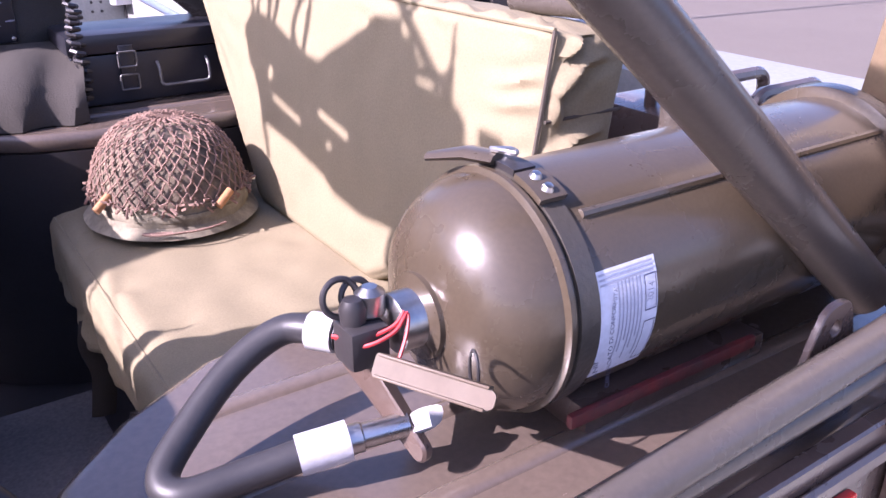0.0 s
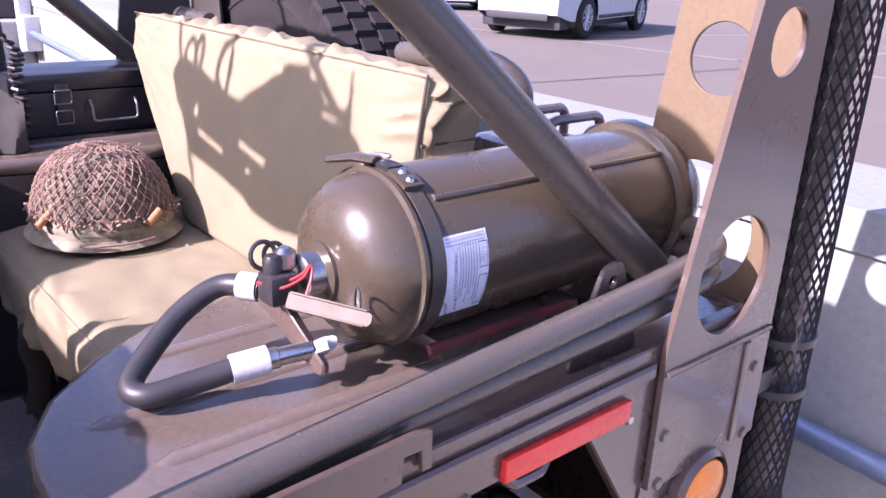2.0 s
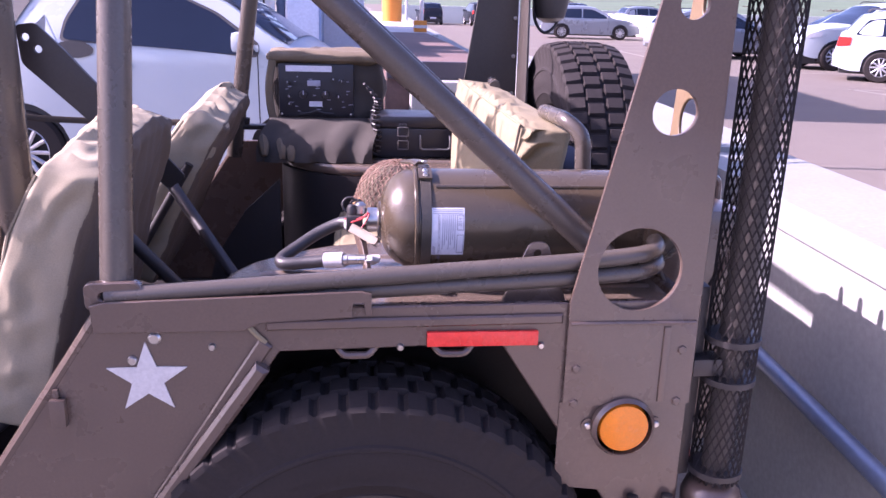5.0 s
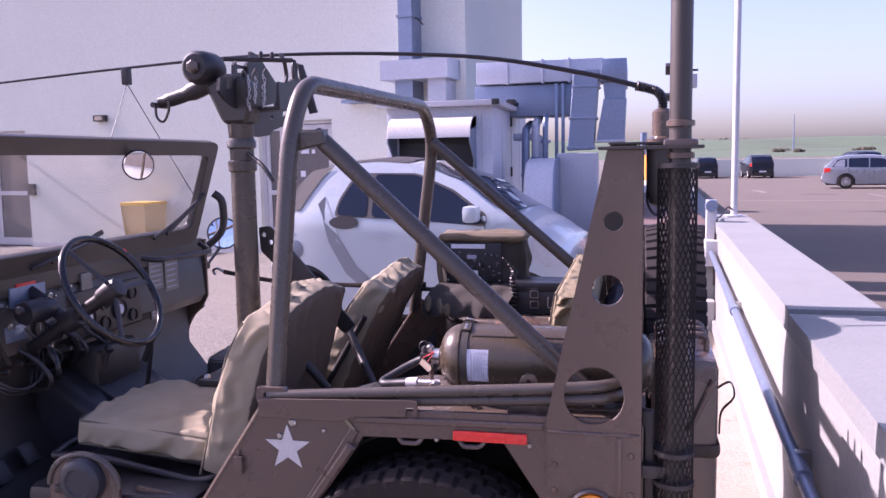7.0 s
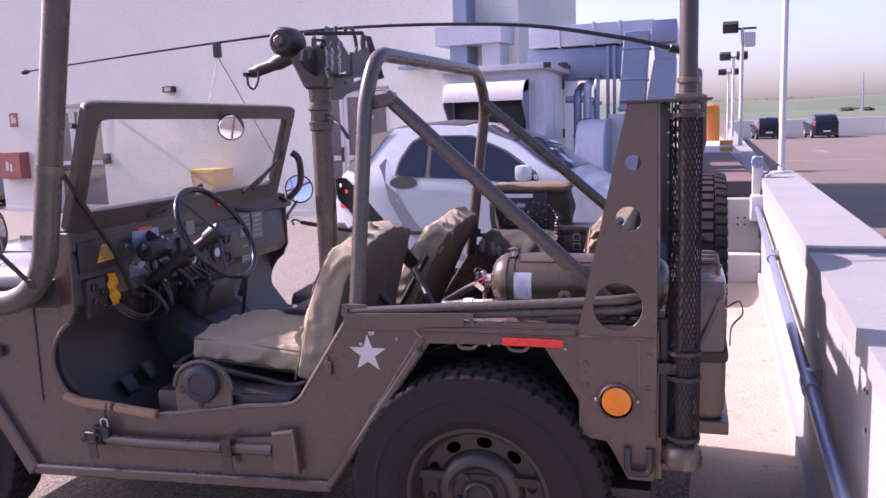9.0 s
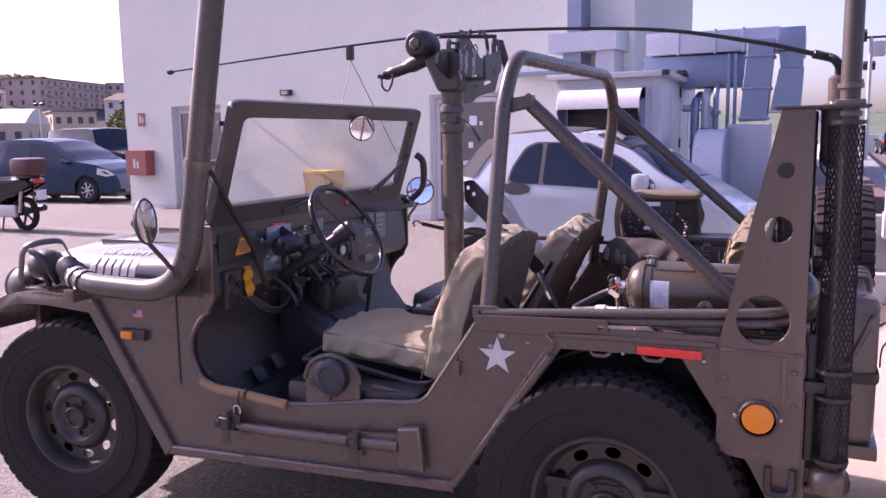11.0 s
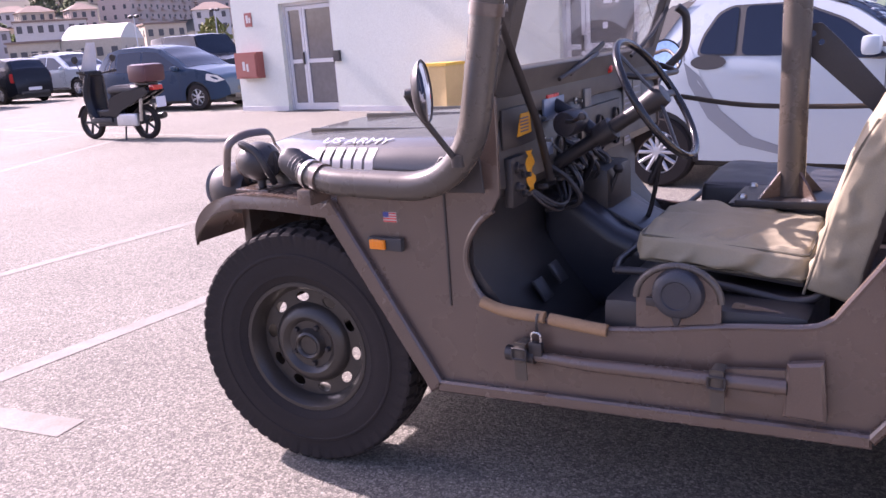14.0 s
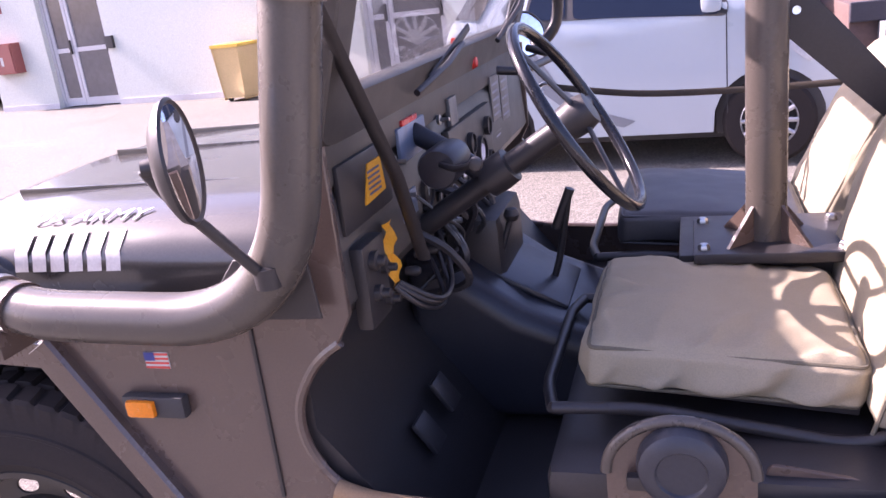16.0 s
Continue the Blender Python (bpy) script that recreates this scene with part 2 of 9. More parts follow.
GLASS = clear("clear_glass", dirt=0.05, see=0.96)
DOORGLASS = surface("dim_door_glass", (0.10, 0.10, 0.11), (0.16, 0.155, 0.16), rough=0.08, scale=1.5, fine=10, bump=0, coat=0.6)
ALU = surface("white_aluminium", (0.62, 0.61, 0.62), (0.52, 0.51, 0.52), rough=0.4, scale=5, fine=60, bump=0.02)
MIRROR = mirror("mirror_glass")
ORANGE = surface("orange_paint", (0.75, 0.26, 0.03), (0.65, 0.22, 0.03), rough=0.6, scale=3, fine=60, bump=0.05)
REDPAINT = surface("faded_red_paint", (0.34, 0.10, 0.08), (0.28, 0.08, 0.07), rough=0.55, scale=5, fine=60, bump=0.05)
GRASS = surface("green_field", (0.090, 0.145, 0.080), (0.075, 0.105, 0.065), rough=1.0, mix=1.0, scale=0.02, fine=0.2, bump=0)


def leafy(name, base, second, scale=0.4):
    """Foliage that lets part of the light through."""
    m = surface(name, base, second, rough=0.95, scale=scale, fine=4, bump=0, grit=0.2)
    t = m.node_tree
    tl, mx = t.nodes.new("ShaderNodeBsdfTranslucent"), t.nodes.new("ShaderNodeMixShader")
    tl.inputs[0].default_value = (*[min(1, c * 1.6) for c in base], 1)
    mx.inputs[0].default_value = 0.5
    t.links.new(t.nodes["Principled BSDF"].outputs[0], mx.inputs[1]), t.links.new(tl.outputs[0], mx.inputs[2])
    t.links.new(mx.outputs[0], t.nodes["Material Output"].inputs[0])
    return m


# Woods and conifers lightened: distance haze put into their base colours
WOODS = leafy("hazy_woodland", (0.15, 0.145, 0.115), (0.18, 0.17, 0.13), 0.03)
LEAF = leafy("leaf_green", (0.10, 0.13, 0.05), (0.13, 0.15, 0.06))
PINE = leafy("dark_conifer", (0.10, 0.115, 0.075), (0.12, 0.13, 0.085))
BARK = surface("tree_bark", (0.12, 0.09, 0.07), rough=0.95, scale=5, fine=30)
PINKWALL = surface("pink_stucco", (0.62, 0.47, 0.40), (0.55, 0.41, 0.34), rough=0.95, scale=0.2, fine=4, bump=0)
CREAMWALL = surface("cream_stucco", (0.56, 0.47, 0.36), (0.5, 0.41, 0.31), rough=0.95, scale=0.2, fine=4, bump=0)
PALEWALL = surface("pale_stucco", (0.60, 0.56, 0.53), (0.53, 0.50, 0.47), rough=0.95, scale=0.2, fine=4, bump=0)
GREYWALL = surface("grey_stucco", (0.42, 0.40, 0.41), (0.36, 0.34, 0.35), rough=0.95, scale=0.2, fine=4, bump=0)
ROOFTILE = surface("terracotta_roof", (0.27, 0.19, 0.15), (0.22, 0.155, 0.125), rough=0.95, scale=0.6, fine=6, bump=0)
DARKPANE = surface("dark_window", (0.08, 0.075, 0.08), rough=0.3, bump=0)


# ---- tools ----
def part(name, bm, material, parent=None, label="", flat=False):
    """Links a bmesh as one mesh object, under a thing or a part if one is given."""
    bmesh.ops.recalc_face_normals(bm, faces=bm.faces)
    me = bpy.data.meshes.new(name)
    bm.to_mesh(me)
    bm.free()
    me.materials.append(material)
    if not flat:
        me.polygons.foreach_set("use_smooth", [True] * len(me.polygons))
        me.set_sharp_from_angle(angle=radians(38))
    ob = new(name, me)
    if parent:
        ob.parent = parent
    if label:
        ob["label"] = label
    return ob


def thing(name, label, category, group="", kind=""):
    ob = new(name)
    ob.empty_display_size = 0.05
    return tagged(ob, label, category, group, kind)


def grow(bm, other):
    """Adds a second bmesh to the first."""
    me = bpy.data.meshes.new("joined")
    other.to_mesh(me)
    other.free()
    bm.from_mesh(me)
    bpy.data.meshes.remove(me)
    return bm


def bevelled(bm, size, segments=2, angle=30):
    edges = [e for e in bm.edges if len(e.link_faces) == 2 and e.calc_face_angle(0) > radians(angle)]
    if size > 0 and edges:
        bmesh.ops.bevel(bm, geom=edges, offset=size, segments=segments, profile=0.6, affect="EDGES", clamp_overlap=True)
    return bm


def box(lo, hi, bevel=0.0, bm=None):
    b = bmesh.new()
    bmesh.ops.create_cube(b, size=1.0)
    for v in b.verts:
        v.co = Vector([lo[i] + (hi[i] - lo[i]) * (v.co[i] + 0.5) for i in range(3)])
    bevelled(b, bevel)
    return grow(bm, b) if bm else b


def lay(axis, u, v, a):
    return Vector({"x": (a, u, v), "y": (u, a, v), "z": (u, v, a)}[axis])


def plate(outline, axis, a0, a1, holes=(), bevel=0.0, bm=None):
    """A sheet: an outline in the plane across an axis, from a0 to a1 along it, with holes through it."""
    b = bmesh.new()
    edges = []
    for loop in (outline, *holes):
        vs = [b.verts.new(lay(axis, u, v, a0)) for u, v in loop]
        edges += [b.edges.new((p, q)) for p, q in zip(vs, vs[1:] + vs[:1])]
    bmesh.ops.triangle_fill(b, use_beauty=True, use_dissolve=True, edges=edges)
    got = bmesh.ops.extrude_face_region(b, geom=list(b.faces))
    for v in got["geom"]:
        if isinstance(v, bmesh.types.BMVert):
            v.co["xyz".index(axis)] = a1
    bevelled(b, bevel, 1, 60)
    return grow(bm, b) if bm else b


def ring(cu, cv, r, n=28, rv=None, start=0.0, sweep=360.0):
    rv = rv or r
    return [(cu + r * math.cos(radians(start + sweep * k / n)), cv + rv * math.sin(radians(start + sweep * k / n))) for k in range(n)]


def rounded(outline, r, n=4):
    """An outline with its corners rounded off."""
    out = []
    k = len(outline)
    for i in range(k):
        p, c, q = (Vector(outline[(i + d) % k]) for d in (-1, 0, 1))
        d = min(r, (p - c).length * 0.45, (q - c).length * 0.45)
        a, e = c + (p - c).normalized() * d, c + (q - c).normalized() * d
        out += [tuple(a * (1 - s) ** 2 + c * 2 * s * (1 - s) + e * s * s) for s in [j / n for j in range(n + 1)]]
    return out


def smooth_path(pts, steps=6, closed=False):
    """Points along a soft curve through the given ones."""
    p = [Vector(q) for q in pts]
    n = len(p)
    out = []
    for i in range(n if closed else n - 1):
        a, b, c, d = (p[(i + k) % n] if closed else p[min(max(i + k, 0), n - 1)] for k in (-1, 0, 1, 2))
        for j in range(steps):
            t = j / steps
            out.append(0.5 * (2 * b + (c - a) * t + (2 * a - 5 * b + 4 * c - d) * t * t + (3 * b - 3 * c + d - a) * t ** 3))
    return out if closed else out + [p[-1]]


def bent(pts, r, n=6):
    """A path of straight runs with its corners rounded to the radius r."""
    p = [Vector(q) for q in pts]
    out = [p[0]]
    for a, c, e in zip(p, p[1:], p[2:]):
        d = min(r, (a - c).length * 0.48, (e - c).length * 0.48)
        s0, s1 = c + (a - c).normalized() * d, c + (e - c).normalized() * d
        out += [s0 * (1 - s) ** 2 + c * 2 * s * (1 - s) + s1 * s * s for s in [j / n for j in range(n + 1)]]
    return out + [p[-1]]


def tube(path, r, n=14, bm=None, closed=False, flatten=None):
    """A round bar swept along a path. r may be a number or a list along the path; flatten: (across, up) factors."""
    b = bmesh.new()
    p = [Vector(q) for q in path]
    k = len(p)
    rs = r if isinstance(r, (list, tuple)) else [r] * k
    side = None
    loops = []
    for i in range(k):
        t = (p[(i + 1) % k] - p[i - 1]) if closed else (p[min(i + 1, k - 1)] - p[max(i - 1, 0)])
        t.normalize()
        if side is None:
            side = t.orthogonal().normalized() if not flatten else (t.cross(Vector((0, 0, 1))) if abs(t.z) < 0.95 else Vector((1, 0, 0))).normalized()
        side = (side - t * side.dot(t)).normalized()
        up = t.cross(side)
        fa, fb = flatten or (1, 1)
        loops.append([b.verts.new(p[i] + (side * math.cos(a) * fa + up * math.sin(a) * fb) * rs[i]) for a in [2 * math.pi * j / n for j in range(n)]])
    for i in range(k if closed else k - 1):
        for j in range(n):
            b.faces.new((loops[i][j], loops[i][(j + 1) % n], loops[(i + 1) % k][(j + 1) % n], loops[(i + 1) % k][j]))
    if not closed:
        b.faces.new(loops[0]), b.faces.new(loops[-1])
    return grow(bm, b) if bm else b


def turned(profile, centre, axis, n=32, bm=None, closed=False):
    """A turned piece: rows of (radius, height along the axis) round a centre."""
    b = bmesh.new()
    i0 = "xyz".index(axis)
    i1, i2 = (i0 + 1) % 3, (i0 + 2) % 3
    rows = []
    for r, h in profile:
        row = []
        for j in range(n if r > 1e-6 else 1):
            c = [0.0, 0.0, 0.0]
            a = 2 * math.pi * j / n
            c[i0], c[i1], c[i2] = h, r * math.cos(a), r * math.sin(a)
            row.append(b.verts.new(Vector(c) + Vector(centre)))
        rows.append(row)
    for p, q in zip(rows, rows[1:] + (rows[:1] if closed else [])):
        for j in range(n):
            k = (j + 1) % n
            if len(p) == 1 and len(q) == 1:
                continue
            if len(p) == 1:
                b.faces.new((p[0], q[j], q[k]))
            elif len(q) == 1:
                b.faces.new((p[j], p[k], q[0]))
            else:
                b.faces.new((p[j], p[k], q[k], q[j]))
    if not closed:
        for row in (rows[0], rows[-1]):
            if len(row) > 2:
                b.faces.new(row)
    return grow(bm, b) if bm else b


def rod(a, b, r, n=10, bm=None):
    return tube([a, b], r, n, bm)


def bolt(at, axis, r=0.008, h=0.006, bm=None):
    return turned([(0, h * 1.1), (r * 0.7, h), (r, h * 0.6), (r, 0)], at, axis, 6 if r > 0.006 else 8, bm)


def cushion(lo, hi, cuts=14, puff=0.012, wrinkle=0.004, rim=0.03, seed=0.0, outline=None):
    """A stuffed pad: a rounded block with crowned faces and folds in the cloth."""
    b = bmesh.new()
    bmesh.ops.create_cube(b, size=2.0)
    bmesh.ops.subdivide_edges(b, edges=list(b.edges), cuts=cuts, use_grid_fill=True)
    half = Vector([(h - l) / 2 for l, h in zip(lo, hi)])
    mid = Vector([(h + l) / 2 for l, h in zip(lo, hi)])
    for v in b.verts:
        u = v.co.copy()
        c = Vector([u[i] * half[i] for i in range(3)])
        inner = Vector([max(min(c[i], half[i] - rim), -half[i] + rim) for i in range(3)])
        d = c - inner
        if d.length > 1e-6:
            c = inner + d.normalized() * rim
        crown = [math.sqrt(max(0.0, (1 - u[(i + 1) % 3] ** 2) * (1 - u[(i + 2) % 3] ** 2))) for i in range(3)]
        for i in range(3):
            if abs(u[i]) > 0.999:
                c[i] += math.copysign(puff * crown[i], u[i])
        w = noise.noise(Vector((c.x * 16 + seed, c.y * 16, c.z * 16))) * wrinkle
        fold = abs(noise.noise(Vector((c.x * 9 + seed * 3, c.y * 9 + 5, c.z * 9)))) * wrinkle * 2
        n = Vector([math.copysign(1, u[i]) if abs(u[i]) > 0.999 else 0 for i in range(3)])
        v.co = mid + c + n.normalized() * (w + fold) if n.length else mid + c
    return b


def padded(half, cuts=40, rim=0.012, puff=0.008, folds=None, crumple=0.002, seed=0.0):
    """A boxed cushion in a sewn cover, round the origin. folds: {(axis, sign): rows of (p0, q0, p1, q1, width, height)}, lines on that face in metres."""
    b = bmesh.new()
    bmesh.ops.create_cube(b, size=2.0)
    bmesh.ops.subdivide_edges(b, edges=list(b.edges), cuts=cuts, use_grid_fill=True)
    half = Vector(half)
    folds = folds or {}
    for v in b.verts:
        u = v.co.copy()
        c = Vector([u[i] * half[i] for i in range(3)])
        inner = Vector([max(min(c[i], half[i] - rim), -half[i] + rim) for i in range(3)])
        d = c - inner
        if d.length > 1e-6:
            c = inner + d.normalized() * rim
        out = c.copy()
        for i in range(3):
            if abs(u[i]) < 0.999:
                continue
            s = math.copysign(1, u[i])
            j, k = (i + 1) % 3, (i + 2) % 3
            edge = min(1.0, max(0.0, (1 - abs(u[j])) * half[j] / 0.012)) * min(1.0, max(0.0, (1 - abs(u[k])) * half[k] / 0.012))
            crown = math.sqrt(max(0.0, (1 - u[j] ** 2) * (1 - u[k] ** 2)))
            h = puff * crown + crumple * noise.noise(Vector((c.x * 21 + seed, c.y * 21, c.z * 21)))
            for p0, q0, p1, q1, w, ht in folds.get((i, int(s)), ()):
                dp, dq = p1 - p0, q1 - q0
                ln = math.hypot(dp, dq)
                t = ((c[j] - p0) * dp + (c[k] - q0) * dq) / (ln * ln)
                a = ((c[j] - p0) * -dq + (c[k] - q0) * dp) / ln + 0.006 * math.sin(t * 5 + seed)
                if -0.2 < t < 1.2:
                    fade = max(0.0, 1 - abs(t - 0.35) / 0.85)
                    h += 1.7 * ht * fade * (math.exp(-(a / w) ** 2) - 0.7 * math.exp(-((a - 1.7 * w) / w) ** 2))
            out[i] += s * h * (0.25 + 0.75 * edge)
        v.co = out
    return b


def fan_folds(seed, n, p, q, length, aim, width=0.011, height=0.006):
    """n fold lines spread over the span p to q of one edge, running inwards."""
    rg = random.Random(seed)
    out = []
    for k in range(n):
        f = (k + rg.uniform(0.15, 0.85)) / n
        a = (p[0] + (q[0] - p[0]) * f, p[1] + (q[1] - p[1]) * f)
        ang = math.atan2(aim[1], aim[0]) + rg.uniform(-0.7, 0.7)
        ln = length * rg.uniform(0.5, 1.2)
        out.append((a[0], a[1], a[0] + ln * math.cos(ang), a[1] + ln * math.sin(ang), width * rg.uniform(0.6, 1.3), height * rg.uniform(0.4, 1.1)))
    return out


def moved(bm, m):
    bmesh.ops.transform(bm, matrix=m, verts=bm.verts)
    return bm


def letters(text, size, m, material, parent, name="lettering", shear=0.0, depth=0.0006):
    cu = bpy.data.curves.new(name, "FONT")
    cu.body, cu.size, cu.extrude, cu.align_x, cu.align_y, cu.shear = text, size, depth, "CENTER", "CENTER", shear
    tmp = bpy.data.objects.new(name, cu)
    scene.collection.objects.link(tmp)
    me = bpy.data.meshes.new_from_object(tmp)
    bpy.data.objects.remove(tmp)
    bpy.data.curves.remove(cu)
    me.materials.append(material)
    me.transform(m)
    ob = new(name, me)
    ob.parent = parent
    return ob


# ---- setting ----
def setting(name, bm, material, label, category):
    return tagged(part(name, bm, material, flat=True), label, category, kind="structure")


def grid_sheet(x0, x1, y0, y1, z, step):
    b = bmesh.new()
    nx, ny = max(1, round((x1 - x0) / step)), max(1, round((y1 - y0) / step))
    rows = [[b.verts.new((x0 + (x1 - x0) * i / nx, y0 + (y1 - y0) * j / ny, z)) for i in range(nx + 1)] for j in range(ny + 1)]
    for j in range(ny):
        for i in range(nx):
            b.faces.new((rows[j][i], rows[j][i + 1], rows[j + 1][i + 1], rows[j + 1][i]))
    return b


ground = setting("ground", grid_sheet(-1200, 1200, -900, 1400, 0.0, 400), ASPHALT, "pale worn asphalt car park ground reaching the horizon", "ground")


# the parapet runs nearly along y, a few degrees off
def wall_x(y):
    return 1.035 + 0.028 * y


def along(u, y, z=0.0):
    return Vector((wall_x(y) + u, y, z))


def skewed(y0, y1, u0, u1, z0, z1, bevel=0.0, bm=None):
    b = bmesh.new()
    vs = [b.verts.new(along(u, y, z)) for z in (z0, z1) for u, y in ((u0, y0), (u1, y0), (u1, y1), (u0, y1))]
    for f in ((0, 1, 2, 3), (4, 5, 6, 7), (0, 1, 5, 4), (1, 2, 6, 5), (2, 3, 7, 6), (3, 0, 4, 7)):
        b.faces.new([vs[k] for k in f])
    bevelled(b, bevel)
    return grow(bm, b) if bm else b


b = bmesh.new()
vs = [b.verts.new(p) for p in (along(0.3, -900, 0.004), (1200, -900, 0.004), (1200, 1400, 0.004), along(0.3, 57, 0.004) + Vector((0, 1343, 0)), along(0.3, 57, 0.004))]
b.faces.new(vs)
setting("road", b, ASPHALT_RED, "reddish brown asphalt parking deck beyond the parapet", "car park")

parapet = setting("wall_parapet", skewed(-60, 6.5, 0.0, 0.30, 0.0, 0.86), WALLPAINT, "low white painted concrete parapet wall", "wall")
for k, (ya, yb) in enumerate(((-60.0, -2.0), (-2.0, 1.405), (1.42, 6.55))):
    c = part("coping_slab", skewed(ya, yb, -0.012, 0.325, 0.86, 0.95 if k != 1 else 0.935, 0.008), CAPSTONE, parapet)
part("skirting", skewed(-60, 5.69, -0.03, 0.0, 0.0, 0.10, 0.01), WALLPAINT, parapet)
for y, z in ((-0.02, 0.80), (0.02, 0.795), (-0.02, 0.70)):
    part("bolt_hole", turned([(0, 0), (0.006, 0), (0.006, 0.004)], along(-0.003, y, z), "x", 10), BLACK, parapet)

far = setting("wall_far_side", skewed(6.5, 57, 0.0, 0.30, 0.0, 0.62), WALLPAINT, "low white wall along the edge of the lower deck", "wall")
part("coping_slab", skewed(6.6, 57, -0.02, 0.33, 0.62, 0.72, 0.01), CAPSTONE, far)
end = setting("wall_guard", box((along(0, 57.5).x, 57.5, 0), (90, 57.8, 1.15), 0.01), PLASTER, "white guard wall at the far edge of the car park", "wall")
b = plate([(13.7, 30.0), (15.6, 57.4), (15.9, 57.4), (14.0, 30.0)], "z", 0.0, 1.0, bevel=0.01)
side_guard = setting("wall_guard_side", b, PLASTER, "white guard wall along the side of the car park", "wall")
for k in range(9):
    y = 31.5 + 3.0 * k
    x = 13.7 + 1.9 * (y - 30) / 27.4
    part("wall_post", box((x - 0.06, y - 0.07, 0), (x + 0.02, y + 0.07, 1.03), 0.01), PLASTER, side_guard)

# rail pipe along the parapet face
pipe = thing("wall_pipe", "grey painted conduit pipe clipped along the white parapet", "pipe")
part("pipe_run", tube([along(-0.05, -8, 0.30), along(-0.05, 1.2, 0.555), along(-0.05, 5.6, 0.70)], 0.022), ZINC, pipe)
for y in (-1.4, 0.82, 3.2):
    z = 0.520 + 0.0305 * y
    part("pipe_joint", tube([along(-0.05, y - 0.06, z), along(-0.05, y + 0.06, z)], 0.03), ZINC, pipe)
    part("pipe_clip", box(along(-0.05, y + 0.1, z - 0.03), along(0.0, y + 0.13, z + 0.03), 0.004), STEEL, pipe)
part("end_box", box(along(-0.10, 5.45, 0.58), along(0.0, 5.62, 0.80), 0.01), ALU, pipe)

# low cross wall that closes the bay, with a sheet-covered ledge behind it
cross = setting("wall_cross", box((0.45, 5.70, 0.0), (1.195, 5.95, 0.75), 0.01), WALLPAINT, "short white wall closing the bay between plant and parapet", "wall")
for u in (0.99, 1.05):
    for z in (0.52, 0.58):
        part("bolt", bolt((u, 5.698, z), "y", 0.010, -0.008), BLACK, cross)
ledge = setting("ledge", box((0.25, 5.96, 0.0), (1.19, 13.0, 0.885), 0.01), surface("brown_bitumen_sheet", (0.16, 0.10, 0.085), (0.11, 0.075, 0.07), rough=0.85, scale=1.5, fine=30, bump=0.3), "dark brown bitumen covered ledge", "ledge")
setting("ledge_beam", box((0.25, 5.90, 0.752), (1.195, 5.958, 0.90), 0.01), surface("dark_beam_paint", (0.045, 0.04, 0.05), rough=0.6, scale=3), "dark beam along the ledge front", "beam")
setting("ledge_plinth", box((0.72, 5.54, 0.0), (1.185, 5.698, 0.265), 0.015), CONCRETE, "stained concrete plinth at the wall corner", "plinth")
pale = surface("pale_dusty_concrete", (0.40, 0.34, 0.27), (0.30, 0.255, 0.20), rough=0.95, scale=3.2, fine=60, bump=0.6, speck=((0.20, 0.17, 0.13), 7, 0.60))
b = bmesh.new()
b.faces.new([b.verts.new(p) for p in (along(-0.42, -20, 0.004), along(-0.03, -20, 0.004), along(-0.03, 5.69, 0.004), along(-0.47, 5.69, 0.004))])
setting("pavement", b, pale, "strip of pale dusty concrete at the foot of the parapet", "pavement")

# ---- building ----
BT = math.radians(-7.5)
BY = 10.81


def bw(u, z, out=0.0):
    """A point of the building's front: u along it from x = -5, out towards the jeep."""
    return Vector((-5 + u * math.cos(BT) + out * math.sin(BT), BY + u * math.sin(BT) - out * math.cos(BT), z))


def bbox(u0, u1, z0, z1, o0, o1, bevel=0.0, bm=None):
    b = bmesh.new()
    vs = [b.verts.new(bw(u, z, o)) for z in (z0, z1) for u, o in ((u0, o0), (u1, o0), (u1, o1), (u0, o1))]
    for f in ((0, 1, 2, 3), (4, 5, 6, 7), (0, 1, 5, 4), (1, 2, 6, 5), (2, 3, 7, 6), (3, 0, 4, 7)):
        b.faces.new([vs[k] for k in f])
    bevelled(b, bevel)
    return grow(bm, b) if bm else b


BL, BR, BH = -8.76, 2.03, 7.5
D1, D2 = (-7.24, -5.74), (-0.62, 0.76)           # the two doorways
DH = 2.20
front = bmesh.new()
for u0, u1, z0, z1 in ((BL, D1[0], 0, BH), (D1[0], D1[1], DH, BH), (D1[1], D2[0], 0, BH), (D2[0], D2[1], DH, BH), (D2[1], BR, 0, BH)):
    bbox(u0, u1, z0, z1, -0.35, 0.0, 0, front)
bmesh.ops.remove_doubles(front, verts=front.verts, dist=0.0005)
building = setting("wall_building", front, PLASTER, "plain white plastered stair tower wall", "wall")
setting("wall_building_back", bbox(BL, BR, 0, BH, -7.0, -6.7), PLASTER, "back wall of the white building", "wall")
setting("wall_building_west", bbox(BL, BL + 0.3, 0, BH, -6.7, -0.35), PLASTER, "side wall of the white building", "wall")
setting("wall_building_east", bbox(BR - 0.3, BR, 0, BH, -6.7, -0.35), PLASTER, "side wall of the white building facing the ducts", "wall")
setting("ceiling", bbox(BL, BR, BH, BH + 0.2, -7.0, 0.0), PLASTER, "flat roof slab of the white building", "ceiling")
setting("floor", bbox(BL + 0.3, BR - 0.3, 0.003, 0.03, -6.7, -0.35), CONCRETE, "dim concrete floor behind the doors", "floor")
setting("baseboard", bbox(BL, D1[0], 0, 0.10, 0.0, 0.015), ALU, "pale skirting along the foot of the building", "baseboard")
setting("baseboard_2", bbox(D1[1], D2[0], 0, 0.10, 0.0, 0.015), ALU, "pale skirting along the foot of the building", "baseboard")


